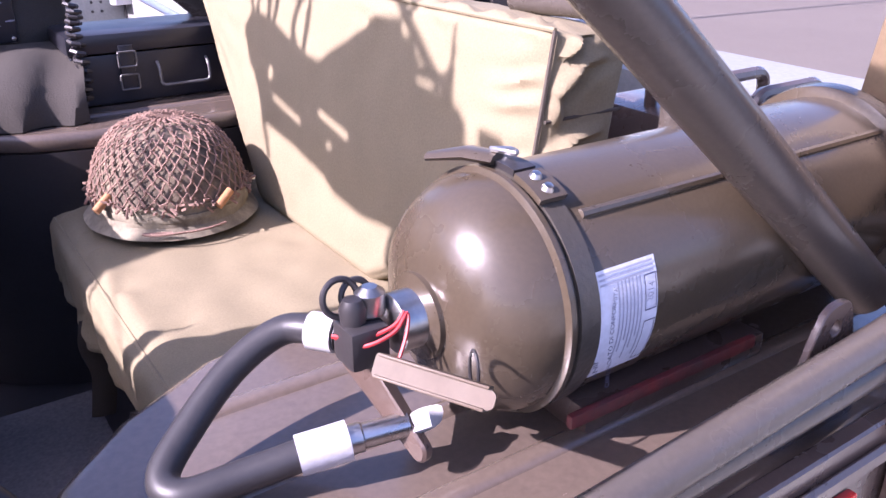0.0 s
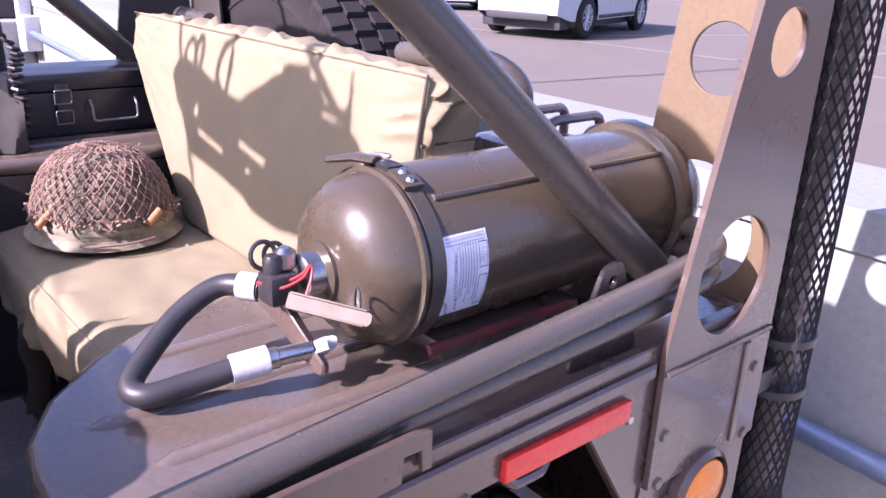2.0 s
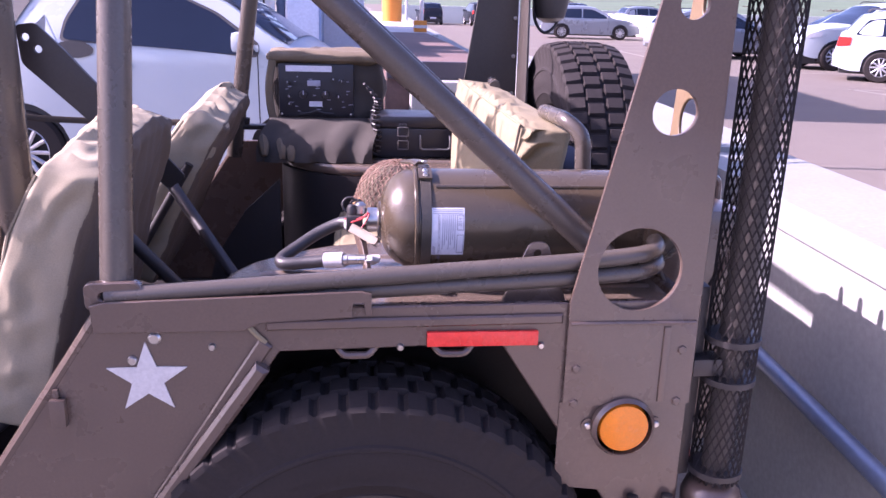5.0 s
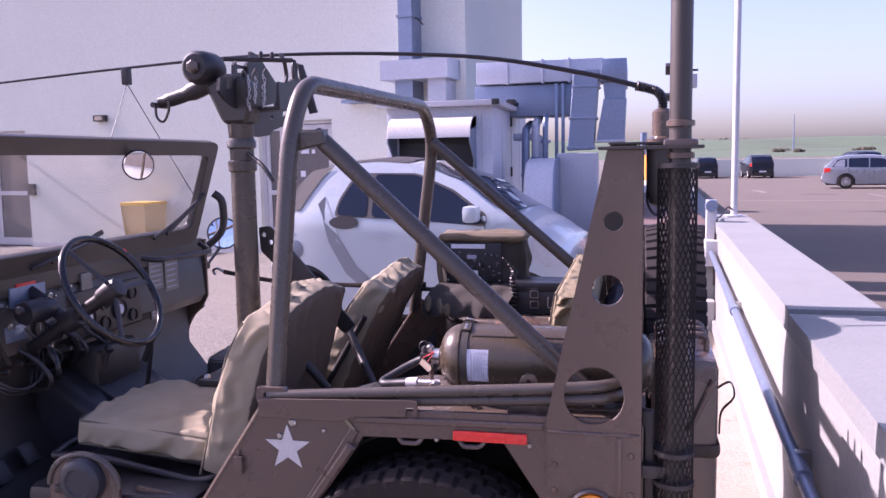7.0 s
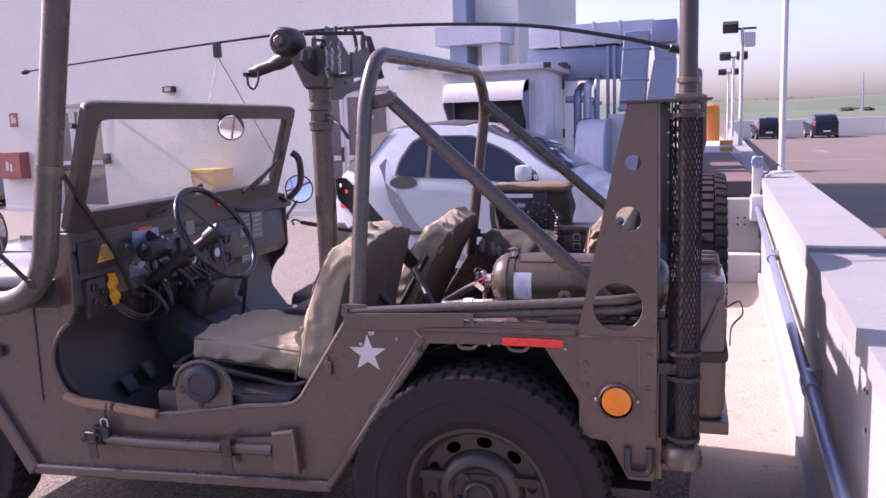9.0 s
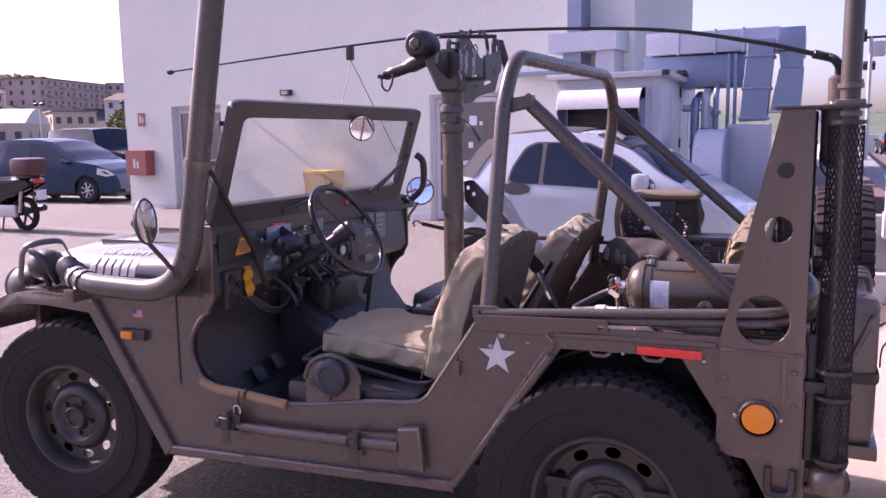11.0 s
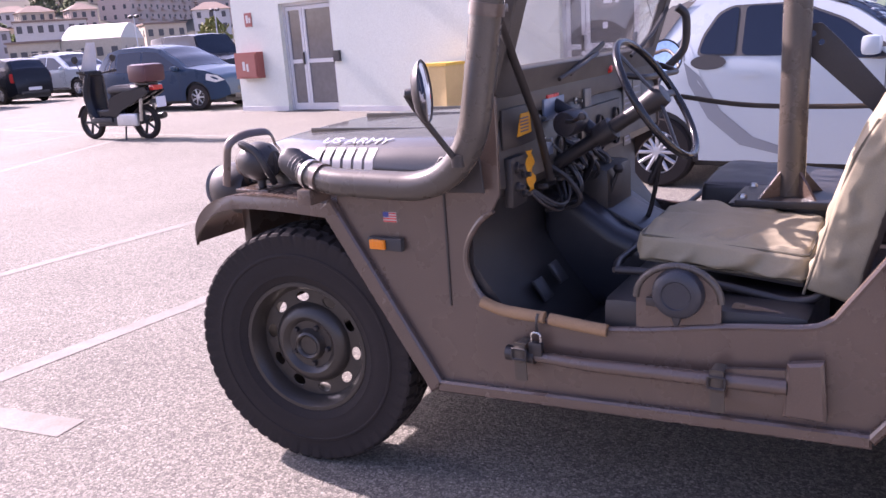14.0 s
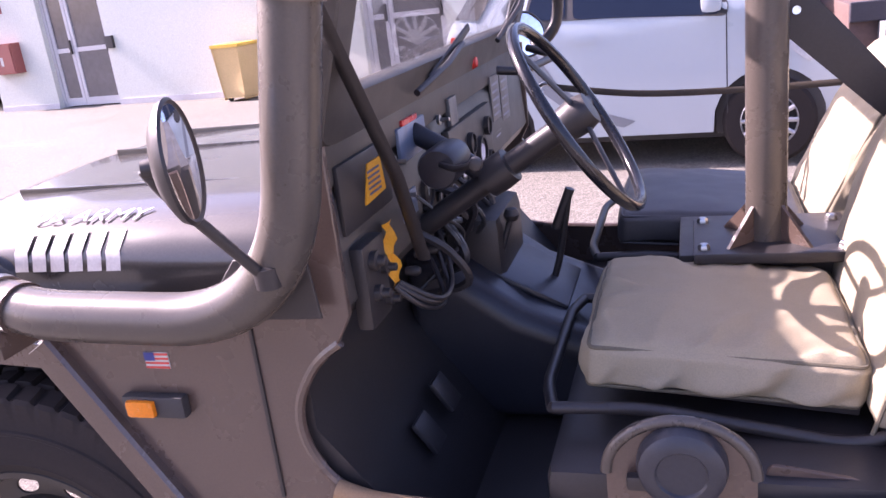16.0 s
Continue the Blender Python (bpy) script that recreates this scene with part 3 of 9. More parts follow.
def glazed_door(name, u0, u1, leaves, label):
    d = tagged(part(name, bbox(u0, u0 + 0.06, 0, DH, -0.20, -0.10, 0, bbox(u1 - 0.06, u1, 0, DH, -0.20, -0.10, 0, bbox(u0 + 0.06, u1 - 0.06, DH - 0.06, DH, -0.20, -0.10))), ALU), label, "door", kind="structure")
    u = u0 + 0.06
    for w in leaves:
        e = u + w * (u1 - u0 - 0.12)
        fr = bmesh.new()
        for a, c, z0, z1 in ((u + 0.005, u + 0.075, 0.02, DH - 0.07), (e - 0.075, e - 0.005, 0.02, DH - 0.07), (u + 0.075, e - 0.075, 0.02, 0.16), (u + 0.075, e - 0.075, DH - 0.15, DH - 0.07), (u + 0.075, e - 0.075, 0.98, 1.06)):
            bbox(a, c, z0, z1, -0.18, -0.12, 0.004, fr)
        leaf = part("door_leaf", fr, ALU, d)
        part("pane", bbox(u + 0.075, e - 0.075, 1.06, DH - 0.15, -0.155, -0.145), DOORGLASS, leaf)
        part("panel", bbox(u + 0.075, e - 0.075, 0.16, 0.98, -0.16, -0.14), DOORGLASS, leaf)
        part("door_handle", bbox(e - 0.065, e - 0.03, 0.95, 1.2, -0.12, -0.08, 0.006), BLACK, leaf)
        u = e
    return d


glazed_door("door_1", D1[0], D1[1], (0.36, 0.64), "glazed white aluminium double door set into the plaster")
d2 = glazed_door("door_2", D2[0], D2[1], (0.28, 0.72), "glazed white aluminium door with notices")
for u, z, s in ((0.10, 1.66, 0.15), (0.08, 1.28, 0.09), (0.30, 1.66, 0.06)):
    part("notice", bbox(u, u + s, z, z + s * 1.1, -0.144, -0.14), LABEL, d2)

sign = thing("fire_sign", "small red fire hose sign on the wall", "sign")
part("board", bbox(-8.34, -8.11, 1.80, 2.09, 0.0, 0.012, 0.003), REDPAINT, sign)
part("pictogram", bbox(-8.29, -8.22, 1.88, 2.04, 0.012, 0.014), WHITE_PRINT, sign)
part("pictogram", bbox(-8.20, -8.15, 1.88, 1.99, 0.012, 0.014), WHITE_PRINT, sign)
cab = thing("fire_hose_cabinet", "faded red metal fire hose cabinet on the wall", "cabinet")
part("body", bbox(-8.60, -7.88, 0.72, 1.27, 0.0, 0.20, 0.012), REDPAINT, cab)
part("door", bbox(-8.57, -7.91, 0.75, 1.24, 0.20, 0.215, 0.006), REDPAINT, cab)
part("pictogram", bbox(-8.34, -8.26, 0.89, 1.08, 0.215, 0.217), WHITE_PRINT, cab)
part("pictogram", bbox(-8.22, -8.15, 0.87, 1.03, 0.215, 0.217), WHITE_PRINT, cab)
box2 = thing("door_keypad", "small grey access box beside the door", "access box")
part("body", bbox(-5.72, -5.56, 0.99, 1.20, 0.0, 0.06, 0.01), PLASTIC, box2)
wl = thing("wall_lamp", "small bulkhead lamp on the white wall", "lamp")
part("body", bbox(-4.00, -3.76, 2.31, 2.42, 0.0, 0.10, 0.02), BLACK, wl)
part("lens", bbox(-3.96, -3.80, 2.33, 2.40, 0.10, 0.105), CREAMWALL, wl)
wb = thing("waste_bin", "yellow plastic wheeled waste bin by the wall", "bin")
b = bmesh.new()
bmesh.ops.create_cube(b, size=1.0)
for v in b.verts:
    k = 0.8 if v.co.z < 0 else 1.0
    v.co = bw(-2.72 + v.co.x * 0.50 * k, 0.06 + 0.78 * (v.co.z + 0.5), 0.40 + v.co.y * 0.50 * k)
part("body", bevelled(b, 0.03), surface("yellow_plastic", (0.68, 0.48, 0.22), (0.60, 0.42, 0.18), rough=0.5, scale=6, fine=60, bump=0.05), wb)
part("lid", bbox(-2.99, -2.45, 0.84, 0.89, 0.13, 0.68, 0.02), surface("yellow_lid_plastic", (0.80, 0.50, 0.07), (0.7, 0.42, 0.06), rough=0.45, scale=6, fine=60, bump=0.05), wb)
for u in (-2.88, -2.56):
    part("castor", turned([(0, -0.02), (0.05, -0.02), (0.05, 0.02), (0, 0.02)], bw(u, 0.05, 0.52), "x", 16), BLACK, wb)


# ---- jeep ----
jeep = thing("military_jeep", "olive drab open military jeep with a white star on its side", "jeep")
W = 1.55


def both(fn):
    """The same sheet on the near and the far side."""
    fn(0.0, 1), fn(W, -1)


SIDE = [(-1.95, 0.875), (-1.615, 0.345), (-0.475, 0.385), (-0.135, 0.868), (0.205, 0.876), (0.395, 0.585), (0.44, 0.50), (0.512, 0.50), (0.512, 0.945),
        (-0.392, 0.935), (-0.545, 0.705), (-0.575, 0.665), (-0.63, 0.64), (-0.80, 0.622), (-1.10, 0.578), (-1.38, 0.59), (-1.455, 0.615), (-1.50, 0.67),
        (-1.518, 0.73), (-1.508, 0.79), (-1.47, 0.85), (-1.425, 0.885), (-1.40, 0.93), (-1.40, 1.19), (-1.46, 1.19), (-1.50, 0.955), (-1.95, 0.915)]


def side_panel(y, s):
    p = part("side_panel", plate(SIDE, "y", y, y + 0.014 * s, bevel=0.002), OLIVE, jeep)
    # pressed flanges that stand proud of the sheet
    o = y - 0.022 * s
    fl = bmesh.new()
    for a, c, w in (((-1.985, 0.885), (-1.628, 0.335), 0.028), ((-1.628, 0.345), (-0.478, 0.392), 0.018), ((-0.482, 0.392), (-0.160, 0.850), 0.012)):
        d = (Vector(c) - Vector(a)).normalized()
        n = Vector((d.y, -d.x)) * w
        a, c = Vector(a), Vector(c)
        plate([tuple(a - n), tuple(c - n), tuple(c + n), tuple(a + n)], "y", min(o, y + 0.012 * s), max(o, y + 0.012 * s), bevel=0.006, bm=fl)
    part("flange", fl, OLIVE, p)
    rib = bmesh.new()
    for a, c in (((-0.43, 0.46), (-0.155, 0.885)), ((-0.155, 0.912), (0.30, 0.918))):
        d = (Vector(c) - Vector(a)).normalized()
        n = Vector((d.y, -d.x)) * (0.012 if a[1] < 0.9 else 0.008)
        a, c = Vector(a), Vector(c)
        plate([tuple(a - n), tuple(c - n), tuple(c + n), tuple(a + n)], "y", min(y - 0.007 * s, y), max(y - 0.007 * s, y), bevel=0.003, bm=rib)
    part("pressed_rib", rib, OLIVE, p)
    lip = tube([(q[0], y + 0.006 * s, q[1]) for q in smooth_path([(-0.392, 0.938, 0), (-0.545, 0.708, 0), (-0.575, 0.668, 0), (-0.63, 0.643, 0), (-0.80, 0.625, 0), (-1.10, 0.581, 0), (-1.38, 0.593, 0), (-1.455, 0.618, 0), (-1.50, 0.67, 0), (-1.518, 0.73, 0), (-1.508, 0.79, 0), (-1.47, 0.85, 0), (-1.425, 0.885, 0)], 3)], 0.009, 8)
    part("edge_bead", lip, OLIVE, p)
    if s > 0:
        for x, z, r in ((-0.318, 0.893, 0.010), (-0.352, 0.858, 0.008), (-0.235, 0.878, 0.006), (0.048, 0.873, 0.006), (0.268, 0.872, 0.006), (-0.39, 0.925, 0.007), (-0.365, 0.925, 0.010)):
            part("screw", turned([(0, -0.005), (r * 0.7, -0.005), (r, -0.002), (r, 0)], (x, y, z), "y", 12), STEEL, p)
        part("seam", box((-1.575, -0.004, 0.60), (-1.569, 0.0, 0.93)), BLACK, p)
    return p


both(side_panel)

# left wing with its rolled nose, right wing alike
WING = [(-2.555, 0.735), (-2.552, 0.775), (-2.53, 0.815), (-2.49, 0.852), (-2.43, 0.882), (-2.34, 0.897), (-2.2, 0.899), (-1.96, 0.885)]


def wing(y, s):
    pr = [(q[0], q[1]) for q in smooth_path([(a, c, 0) for a, c in WING], 4)]
    out = [(x, z - 0.012) for x, z in reversed(pr)]
    ya, yb = y - 0.02 * s, y + 0.27 * s
    w = part("front_wing", plate(pr + out, "y", min(ya, yb), max(ya, yb), bevel=0.003), OLIVE, jeep)
    lip = [(x, z - 0.045 if i > 3 else z - 0.02) for i, (x, z) in enumerate(pr)]
    part("wing_lip", plate(pr + list(reversed(lip)), "y", min(y - 0.021 * s, y - 0.008 * s), max(y - 0.021 * s, y - 0.008 * s), bevel=0.003), OLIVE, w)
    part("inner_arch", plate([(-2.40, 0.88), (-1.95, 0.875), (-1.62, 0.40), (-1.72, 0.40), (-1.99, 0.80), (-2.30, 0.80)], "y", min(y + 0.262 * s, y + 0.275 * s), max(y + 0.262 * s, y + 0.275 * s)), BLACK, w)


both(wing)

# bonnet: a barrel-sided shell
b = bmesh.new()
sec = [(0.155, 0.905), (0.155, 0.955), (0.165, 0.99), (0.20, 1.022), (0.27, 1.045), (0.40, 1.057), (0.60, 1.066), (0.775, 1.070)]
sec = sec + [(W - y, z) for y, z in reversed(sec[:-1])]
rows = []
for x, dz, tight in ((-2.47, -0.05, 0.02), (-2.44, -0.022, 0.008), (-2.38, -0.012, 0), (-2.1, -0.004, 0), (-1.8, 0.002, 0), (-1.475, 0.006, 0)):
    rows.append([b.verts.new((x, y + (tight if y < 0.5 else -tight if y > 1.05 else 0), z + (dz if z > 0.93 else 0))) for y, z in sec])
for p, q in zip(rows, rows[1:]):
    for j in range(len(sec) - 1):
        b.faces.new((p[j], p[j + 1], q[j + 1], q[j]))
b.faces.new(rows[0]), b.faces.new(rows[-1])
bonnet = part("bonnet", b, BONNET, jeep)
for y in (0.42, 0.775, 1.13):
    part("bonnet_rib", box((-2.36, y - 0.004, 1.045 if y != 0.775 else 1.056), (-1.5, y + 0.004, 1.060 if y != 0.775 else 1.073), 0.002), BONNET, bonnet)
part("bonnet_latch", tube(bent([(-1.72, 0.50, 1.055), (-1.72, 0.50, 1.085), (-1.66, 0.50, 1.085), (-1.66, 0.50, 1.055)], 0.012), 0.004, 8), BLACK, bonnet)
part("grille", box((-2.50, 0.15, 0.42), (-2.46, W - 0.15, 0.99), 0.015), OLIVE, jeep)
part("bumper", box((-2.62, 0.36, 0.44), (-2.55, W - 0.36, 0.54), 0.012), OLIVE, jeep)
part("cowl", box((-1.56, 0.014, 0.90), (-1.50, W - 0.014, 1.03), 0.02), OLIVE, jeep)
part("chassis", box((-2.45, 0.42, 0.30), (0.50, W - 0.42, 0.44), 0.01), BLACK, jeep)
# Floor light is in the colours: black where shaded, pale dusty sheet where sunlit
part("cabin_floor", box((-1.52, 0.015, 0.44), (0.50, W - 0.015, 0.465)), BLACK, jeep)
part("sunlit_rear_floor", box((-0.60, 0.405, 0.466), (-0.06, 1.14, 0.471), 0.001), surface("sunlit_dusty_floor", (0.24, 0.21, 0.19), (0.17, 0.15, 0.135), rough=0.95, scale=9, fine=160, bump=0.4, bump_dist=0.004, grit=0.7), jeep)
part("seat_foot", plate([(-0.47, 0.47), (-0.44, 0.47), (-0.36, 0.60), (-0.29, 0.735), (-0.25, 0.70), (-0.235, 0.715), (-0.28, 0.775), (-0.31, 0.765), (-0.40, 0.62)], "y", 0.40, 0.44, bevel=0.003), BLACK, jeep)
part("firewall", plate([(-1.56, 0.46), (-1.30, 0.46), (-1.50, 0.72), (-1.50, 0.90), (-1.56, 0.90)], "y", 0.02, W - 0.02), BLACK, jeep)
part("tunnel", bevelled(plate([(-1.50, 0.46), (-0.9, 0.46), (-0.9, 0.60), (-1.10, 0.66), (-1.25, 0.72), (-1.40, 0.83), (-1.50, 0.84)], "y", 0.50, 0.94), 0.05, 4, 25), DARKBOX, jeep)
part("tunnel_cover", bevelled(moved(box((-0.10, -0.12, -0.01), (0.10, 0.12, 0.01), 0.0), Matrix.Translation((-1.255, 0.72, 0.731)) @ Euler((0, radians(27), 0)).to_matrix().to_4x4()), 0.008, 2), DARKBOX, jeep)

# bonnet marking: words in stencil paint, the registration as plain bars
words = Matrix.Translation((-2.035, 0.2405, 1.0390)) @ Euler((radians(20), 0, radians(-0.4))).to_matrix().to_4x4()
for word, u in (("US", -0.098), ("ARMY", 0.048)):
    letters(word, 0.062, words @ Matrix.Translation((u, 0, 0)) @ Matrix.Diagonal((1.06, 0.86, 1, 1)), WHITE_PRINT, bonnet, "stencil_lettering", 0.15)
for k in range(6):
    x = -2.148 + 0.0425 * k
    mb = bmesh.new()
    row = [[mb.verts.new((x + sx * 0.016, y, z + dz)) for y, z in ((0.1548, 0.956), (0.1610, 0.977), (0.1640, 0.9915), (0.1815, 1.0085), (0.1990, 1.0240))] for sx, dz in ((-1, -0.0015), (1, -0.0008))]
    for j in range(4):
        mb.faces.new((row[0][j], row[1][j], row[1][j + 1], row[0][j + 1]))
    part("marking_bar", mb, WHITE_PRINT, bonnet)

# lamps on the nose
lamp = part("headlamp", turned([(0, -0.085), (0.05, -0.08), (0.082, -0.05), (0.092, 0.0), (0.092, 0.05), (0.07, 0.09), (0, 0.10)], (-2.555, 0.20, 0.875), "x", 28), BLACK, jeep)
part("lens", turned([(0, -0.095), (0.05, -0.09), (0.078, -0.072)], (-2.555, 0.20, 0.875), "x", 28), LAMPGLASS, lamp)
part("headlamp", turned([(0, -0.085), (0.05, -0.08), (0.082, -0.05), (0.092, 0.0), (0.092, 0.05), (0.07, 0.09), (0, 0.10)], (-2.555, W - 0.20, 0.875), "x", 28), BLACK, jeep)
bl = part("side_lamp", turned([(0, -0.075), (0.035, -0.07), (0.058, -0.04), (0.066, 0.0), (0.06, 0.04), (0.035, 0.068), (0, 0.072)], (-2.335, 0.10, 0.99), "x", 24), BLACK, jeep)
part("hood_guard", tube(smooth_path([(-2.33, 0.06, 1.03), (-2.36, 0.05, 1.055), (-2.30, 0.05, 1.03), (-2.27, 0.06, 0.97), (-2.28, 0.10, 0.92)], 5), 0.012, 8), BLACK, bl)
part("stalk", rod((-2.335, 0.10, 0.93), (-2.335, 0.10, 0.895), 0.014), BLACK, bl)
part("foot_plate", box((-2.40, 0.04, 0.896), (-2.26, 0.16, 0.905), 0.003), OLIVE, bl)
part("clip", tube(smooth_path([(-2.29, 0.10, 1.04), (-2.265, 0.10, 1.0), (-2.27, 0.10, 0.95)], 4), 0.008, 8), BLACK, bl)
part("lamp_guard", tube(bent([(-2.50, 0.10, 0.90), (-2.47, 0.10, 1.05), (-2.43, 0.14, 1.075), (-2.40, 0.24, 1.075), (-2.42, 0.28, 1.02)], 0.05), 0.018, 10, flatten=(1, 0.3)), OLIVE, jeep)
for s, y0 in ((1, 0.0), (-1, W)):
    mk = part("side_marker", box((-1.835, min(y0 - 0.022 * s, y0), 0.752), (-1.715, max(y0 - 0.022 * s, y0), 0.792), 0.006), PLASTIC, jeep)
    part("lens", box((-1.822, min(y0 - 0.032 * s, y0 - 0.02 * s), 0.757), (-1.768, max(y0 - 0.032 * s, y0 - 0.02 * s), 0.787), 0.005), AMBER, mk)
FW = -0.0008
fl = part("flag_sticker", box((-1.783, FW - 0.001, 0.836), (-1.737, FW + 0.001, 0.866)), WHITE_PRINT, jeep, "small stars and stripes sticker")
for k in range(4):
    part("stripe", box((-1.783, FW - 0.0016, 0.8365 + k * 0.008), (-1.737, FW - 0.001, 0.8405 + k * 0.008)), TAILRED, fl)
part("canton", box((-1.783, FW - 0.0022, 0.851), (-1.763, FW - 0.0016, 0.866)), surface("flag_blue", (0.03, 0.05, 0.25), bump=0), fl)

# white star
star = [(-0.332 + (0.062 if k % 2 == 0 else 0.0245) * math.sin(2 * math.pi * k / 10), 0.828 + (0.060 if k % 2 == 0 else 0.024) * math.cos(2 * math.pi * k / 10)) for k in range(10)]
part("white_star", plate(star, "y", -0.0022, 0.001), WHITE_PRINT, jeep, "flat white painted star")

# reflector, amber lamp and stamped parts of the rear quarter
rf = part("reflector", box((0.088, -0.008, 0.875), (0.262, 0.0, 0.899), 0.002), RED, jeep, "long red side reflector")
am = part("amber_lamp", turned([(0.052, 0.0), (0.052, -0.012), (0.046, -0.018), (0.046, 0)], (0.41, -0.004, 0.732), "y", 32), OLIVE, jeep)
part("lens", turned([(0, -0.022), (0.025, -0.0205), (0.04, -0.016), (0.0425, -0.006)], (0.41, -0.004, 0.732), "y", 32), AMBER, am)
for a in (-1, 1):
    part("lamp_ear", plate(ring(0.41 + 0.055 * a, 0.732, 0.012, 14), "y", -0.006, 0.0), OLIVE, am)
    part("screw", bolt((0.41 + 0.057 * a, -0.006, 0.732), "y", 0.006, -0.005), STEEL, am)
for xa in (-0.02, 0.13):
    part("arch_bracket", tube(bent([(xa - 0.03, 0.01, 0.872), (xa - 0.02, 0.005, 0.858), (xa + 0.02, 0.005, 0.858), (xa + 0.03, 0.01, 0.872)], 0.01), 0.006, 8), OLIVE, jeep)
part("tie_strap", tube(smooth_path([(-0.19, -0.003, 0.925), (-0.17, -0.004, 0.90), (-0.155, -0.003, 0.885)], 4), 0.004, 6), CANVAS, jeep)
part("door_stop", box((-0.475, -0.014, 0.755), (-0.452, -0.001, 0.80), 0.003), OLIVE, jeep)
part("tie_loop", box((-0.47, -0.007, 0.80), (-0.462, 0, 0.815), 0.001), OLIVE, jeep)

# bracket tower at the near rear corner: a side plate and a rear plate with lightening holes
tower = part("rear_bracket", plate(rounded([(0.308, 0.77), (0.308, 0.945), (0.44, 1.545), (0.5175, 1.545), (0.5185, 0.77)], 0.004), "y", -0.010, -0.003, [ring(0.413, 0.998, 0.066, 36), ring(0.442, 1.239, 0.034, 28), ring(0.454, 1.39, 0.021, 24)], 0.0015), OLIVE, jeep)
part("foot", plate(rounded([(0.305, 0.62), (0.305, 0.78), (0.516, 0.78), (0.516, 0.60), (0.46, 0.60)], 0.012), "y", -0.0028, 0.0), OLIVE, tower)
# Plate lighter than its olive tower: sunlight put into the khaki colour
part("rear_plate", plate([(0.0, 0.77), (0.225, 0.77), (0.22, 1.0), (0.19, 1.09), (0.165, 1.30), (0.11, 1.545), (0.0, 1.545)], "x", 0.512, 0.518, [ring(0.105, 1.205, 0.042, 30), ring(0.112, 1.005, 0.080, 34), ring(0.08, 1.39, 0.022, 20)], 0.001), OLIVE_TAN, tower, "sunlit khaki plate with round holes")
part("bend_line", tube([(0.311, -0.0105, 0.912), (0.512, -0.0105, 0.912)], 0.004, 8), OLIVE, tower)
part("edge_flange", box((0.462, -0.013, 0.775), (0.474, -0.009, 0.905), 0.002), OLIVE, tower)
part("slot", plate(rounded([(0.335, 0.845), (0.335, 0.872), (0.435, 0.872), (0.435, 0.845)], 0.013), "y", -0.0045, -0.003), BLACK, tower)
for x, z in ((0.325, 0.835), (0.325, 0.775), (0.495, 0.865), (0.495, 0.775)):
    part("bolt", bolt((x, -0.003, z), "y", 0.009, -0.010), OLIVE, tower)
part("top_plate", box((0.42, -0.02, 1.545), (0.64, 0.17, 1.552), 0.001), DARKPAINT, tower)
part("tower_post", box((0.519, 0.02, 0.62), (0.545, 0.05, 0.96), 0.003), BLACK, tower)
tower2 = part("rear_bracket", plate([(0.308, 0.77), (0.308, 0.945), (0.40, 1.575), (0.505, 1.575), (0.516, 0.77)], "y", W + 0.003, W + 0.010, bevel=0.0015), DARKPAINT, jeep)
part("rear_plate", plate([(W, 0.77), (W - 0.20, 0.77), (W - 0.16, 1.1), (W - 0.11, 1.575), (W, 1.575)], "x", 0.512, 0.518, bevel=0.001), DARKPAINT, tower2)
for z in (1.10, 1.22, 1.34, 1.44, 1.54):
    part("rivet", turned([(0, -0.008), (0.005, -0.007), (0.007, 0)], (0.498, W + 0.002, z), "y", 10), STEEL, tower2)
    part("rail_clip", box((0.518, W - 0.03, z - 0.008), (0.535, W - 0.005, z + 0.008), 0.003), BLACK, tower2)
part("rail", tube([(0.528, W - 0.018, 0.95), (0.528, W - 0.018, 1.57)], 0.005, 8), BLACK, tower2)
part("antenna_cup", turned([(0.02, 1.33), (0.045, 1.345), (0.058, 1.40), (0.058, 1.57), (0.07, 1.572), (0.07, 1.575)], (0.60, W - 0.05, 0), "z", 28), DARKPAINT, tower2)
part("cup_cable", tube(smooth_path([(0.545, W - 0.05, 1.40), (0.55, W - 0.055, 1.34), (0.58, W - 0.06, 1.30), (0.62, W - 0.06, 1.33), (0.635, W - 0.06, 1.42)], 5), 0.005, 8), BLACK, tower2)
part("top_plate", box((0.40, W - 0.16, 1.575), (0.68, W + 0.03, 1.583), 0.001), DARKPAINT, tower2)

# tub: wheel houses, rear panel
for s, y0 in ((1, 0.0), (-1, W)):
    ya, yb = sorted((y0 + 0.015 * s, y0 + 0.40 * s))
    hs = [(-0.245, 0.015), (-0.245, 0.16), (-0.237, 0.215), (-0.205, 0.275), (-0.15, 0.33), (-0.07, 0.378), (0.02, 0.40), (0.505, 0.40), (0.505, 0.015)]
    hb = plate([(x, y0 + y * s) for x, y in hs], "z", 0.896, 0.926)
    bevelled(hb, 0.014, 4, 50)
    wh = part("wheel_house", hb, DUSTY, jeep)
    wall = [(x, y) for x, y in hs[:-2]] + [(0.505, 0.40)]
    rim_in = [(-0.228, 0.02), (-0.228, 0.155), (-0.22, 0.207), (-0.192, 0.262), (-0.14, 0.314), (-0.064, 0.360), (0.022, 0.382), (0.505, 0.382)]
    # Black wall: the darkness inside the wheel arch is put into its colour
    part("inner_wall", plate([(x, y0 + y * s) for x, y in wall + rim_in[::-1]], "z", 0.47, 0.896), BLACK, wh)
    for k, xs in ((0.125, -0.17), (0.205, -0.195), (0.30, -0.12)):
        c = y0 + k * s
        part("rib", tube([(xs, c, 0.922), (xs + 0.02, c, 0.926), (0.48, c, 0.926)], [0.003, 0.0065, 0.0065], 10, flatten=(1.5, 0.7)), DUSTY, wh)
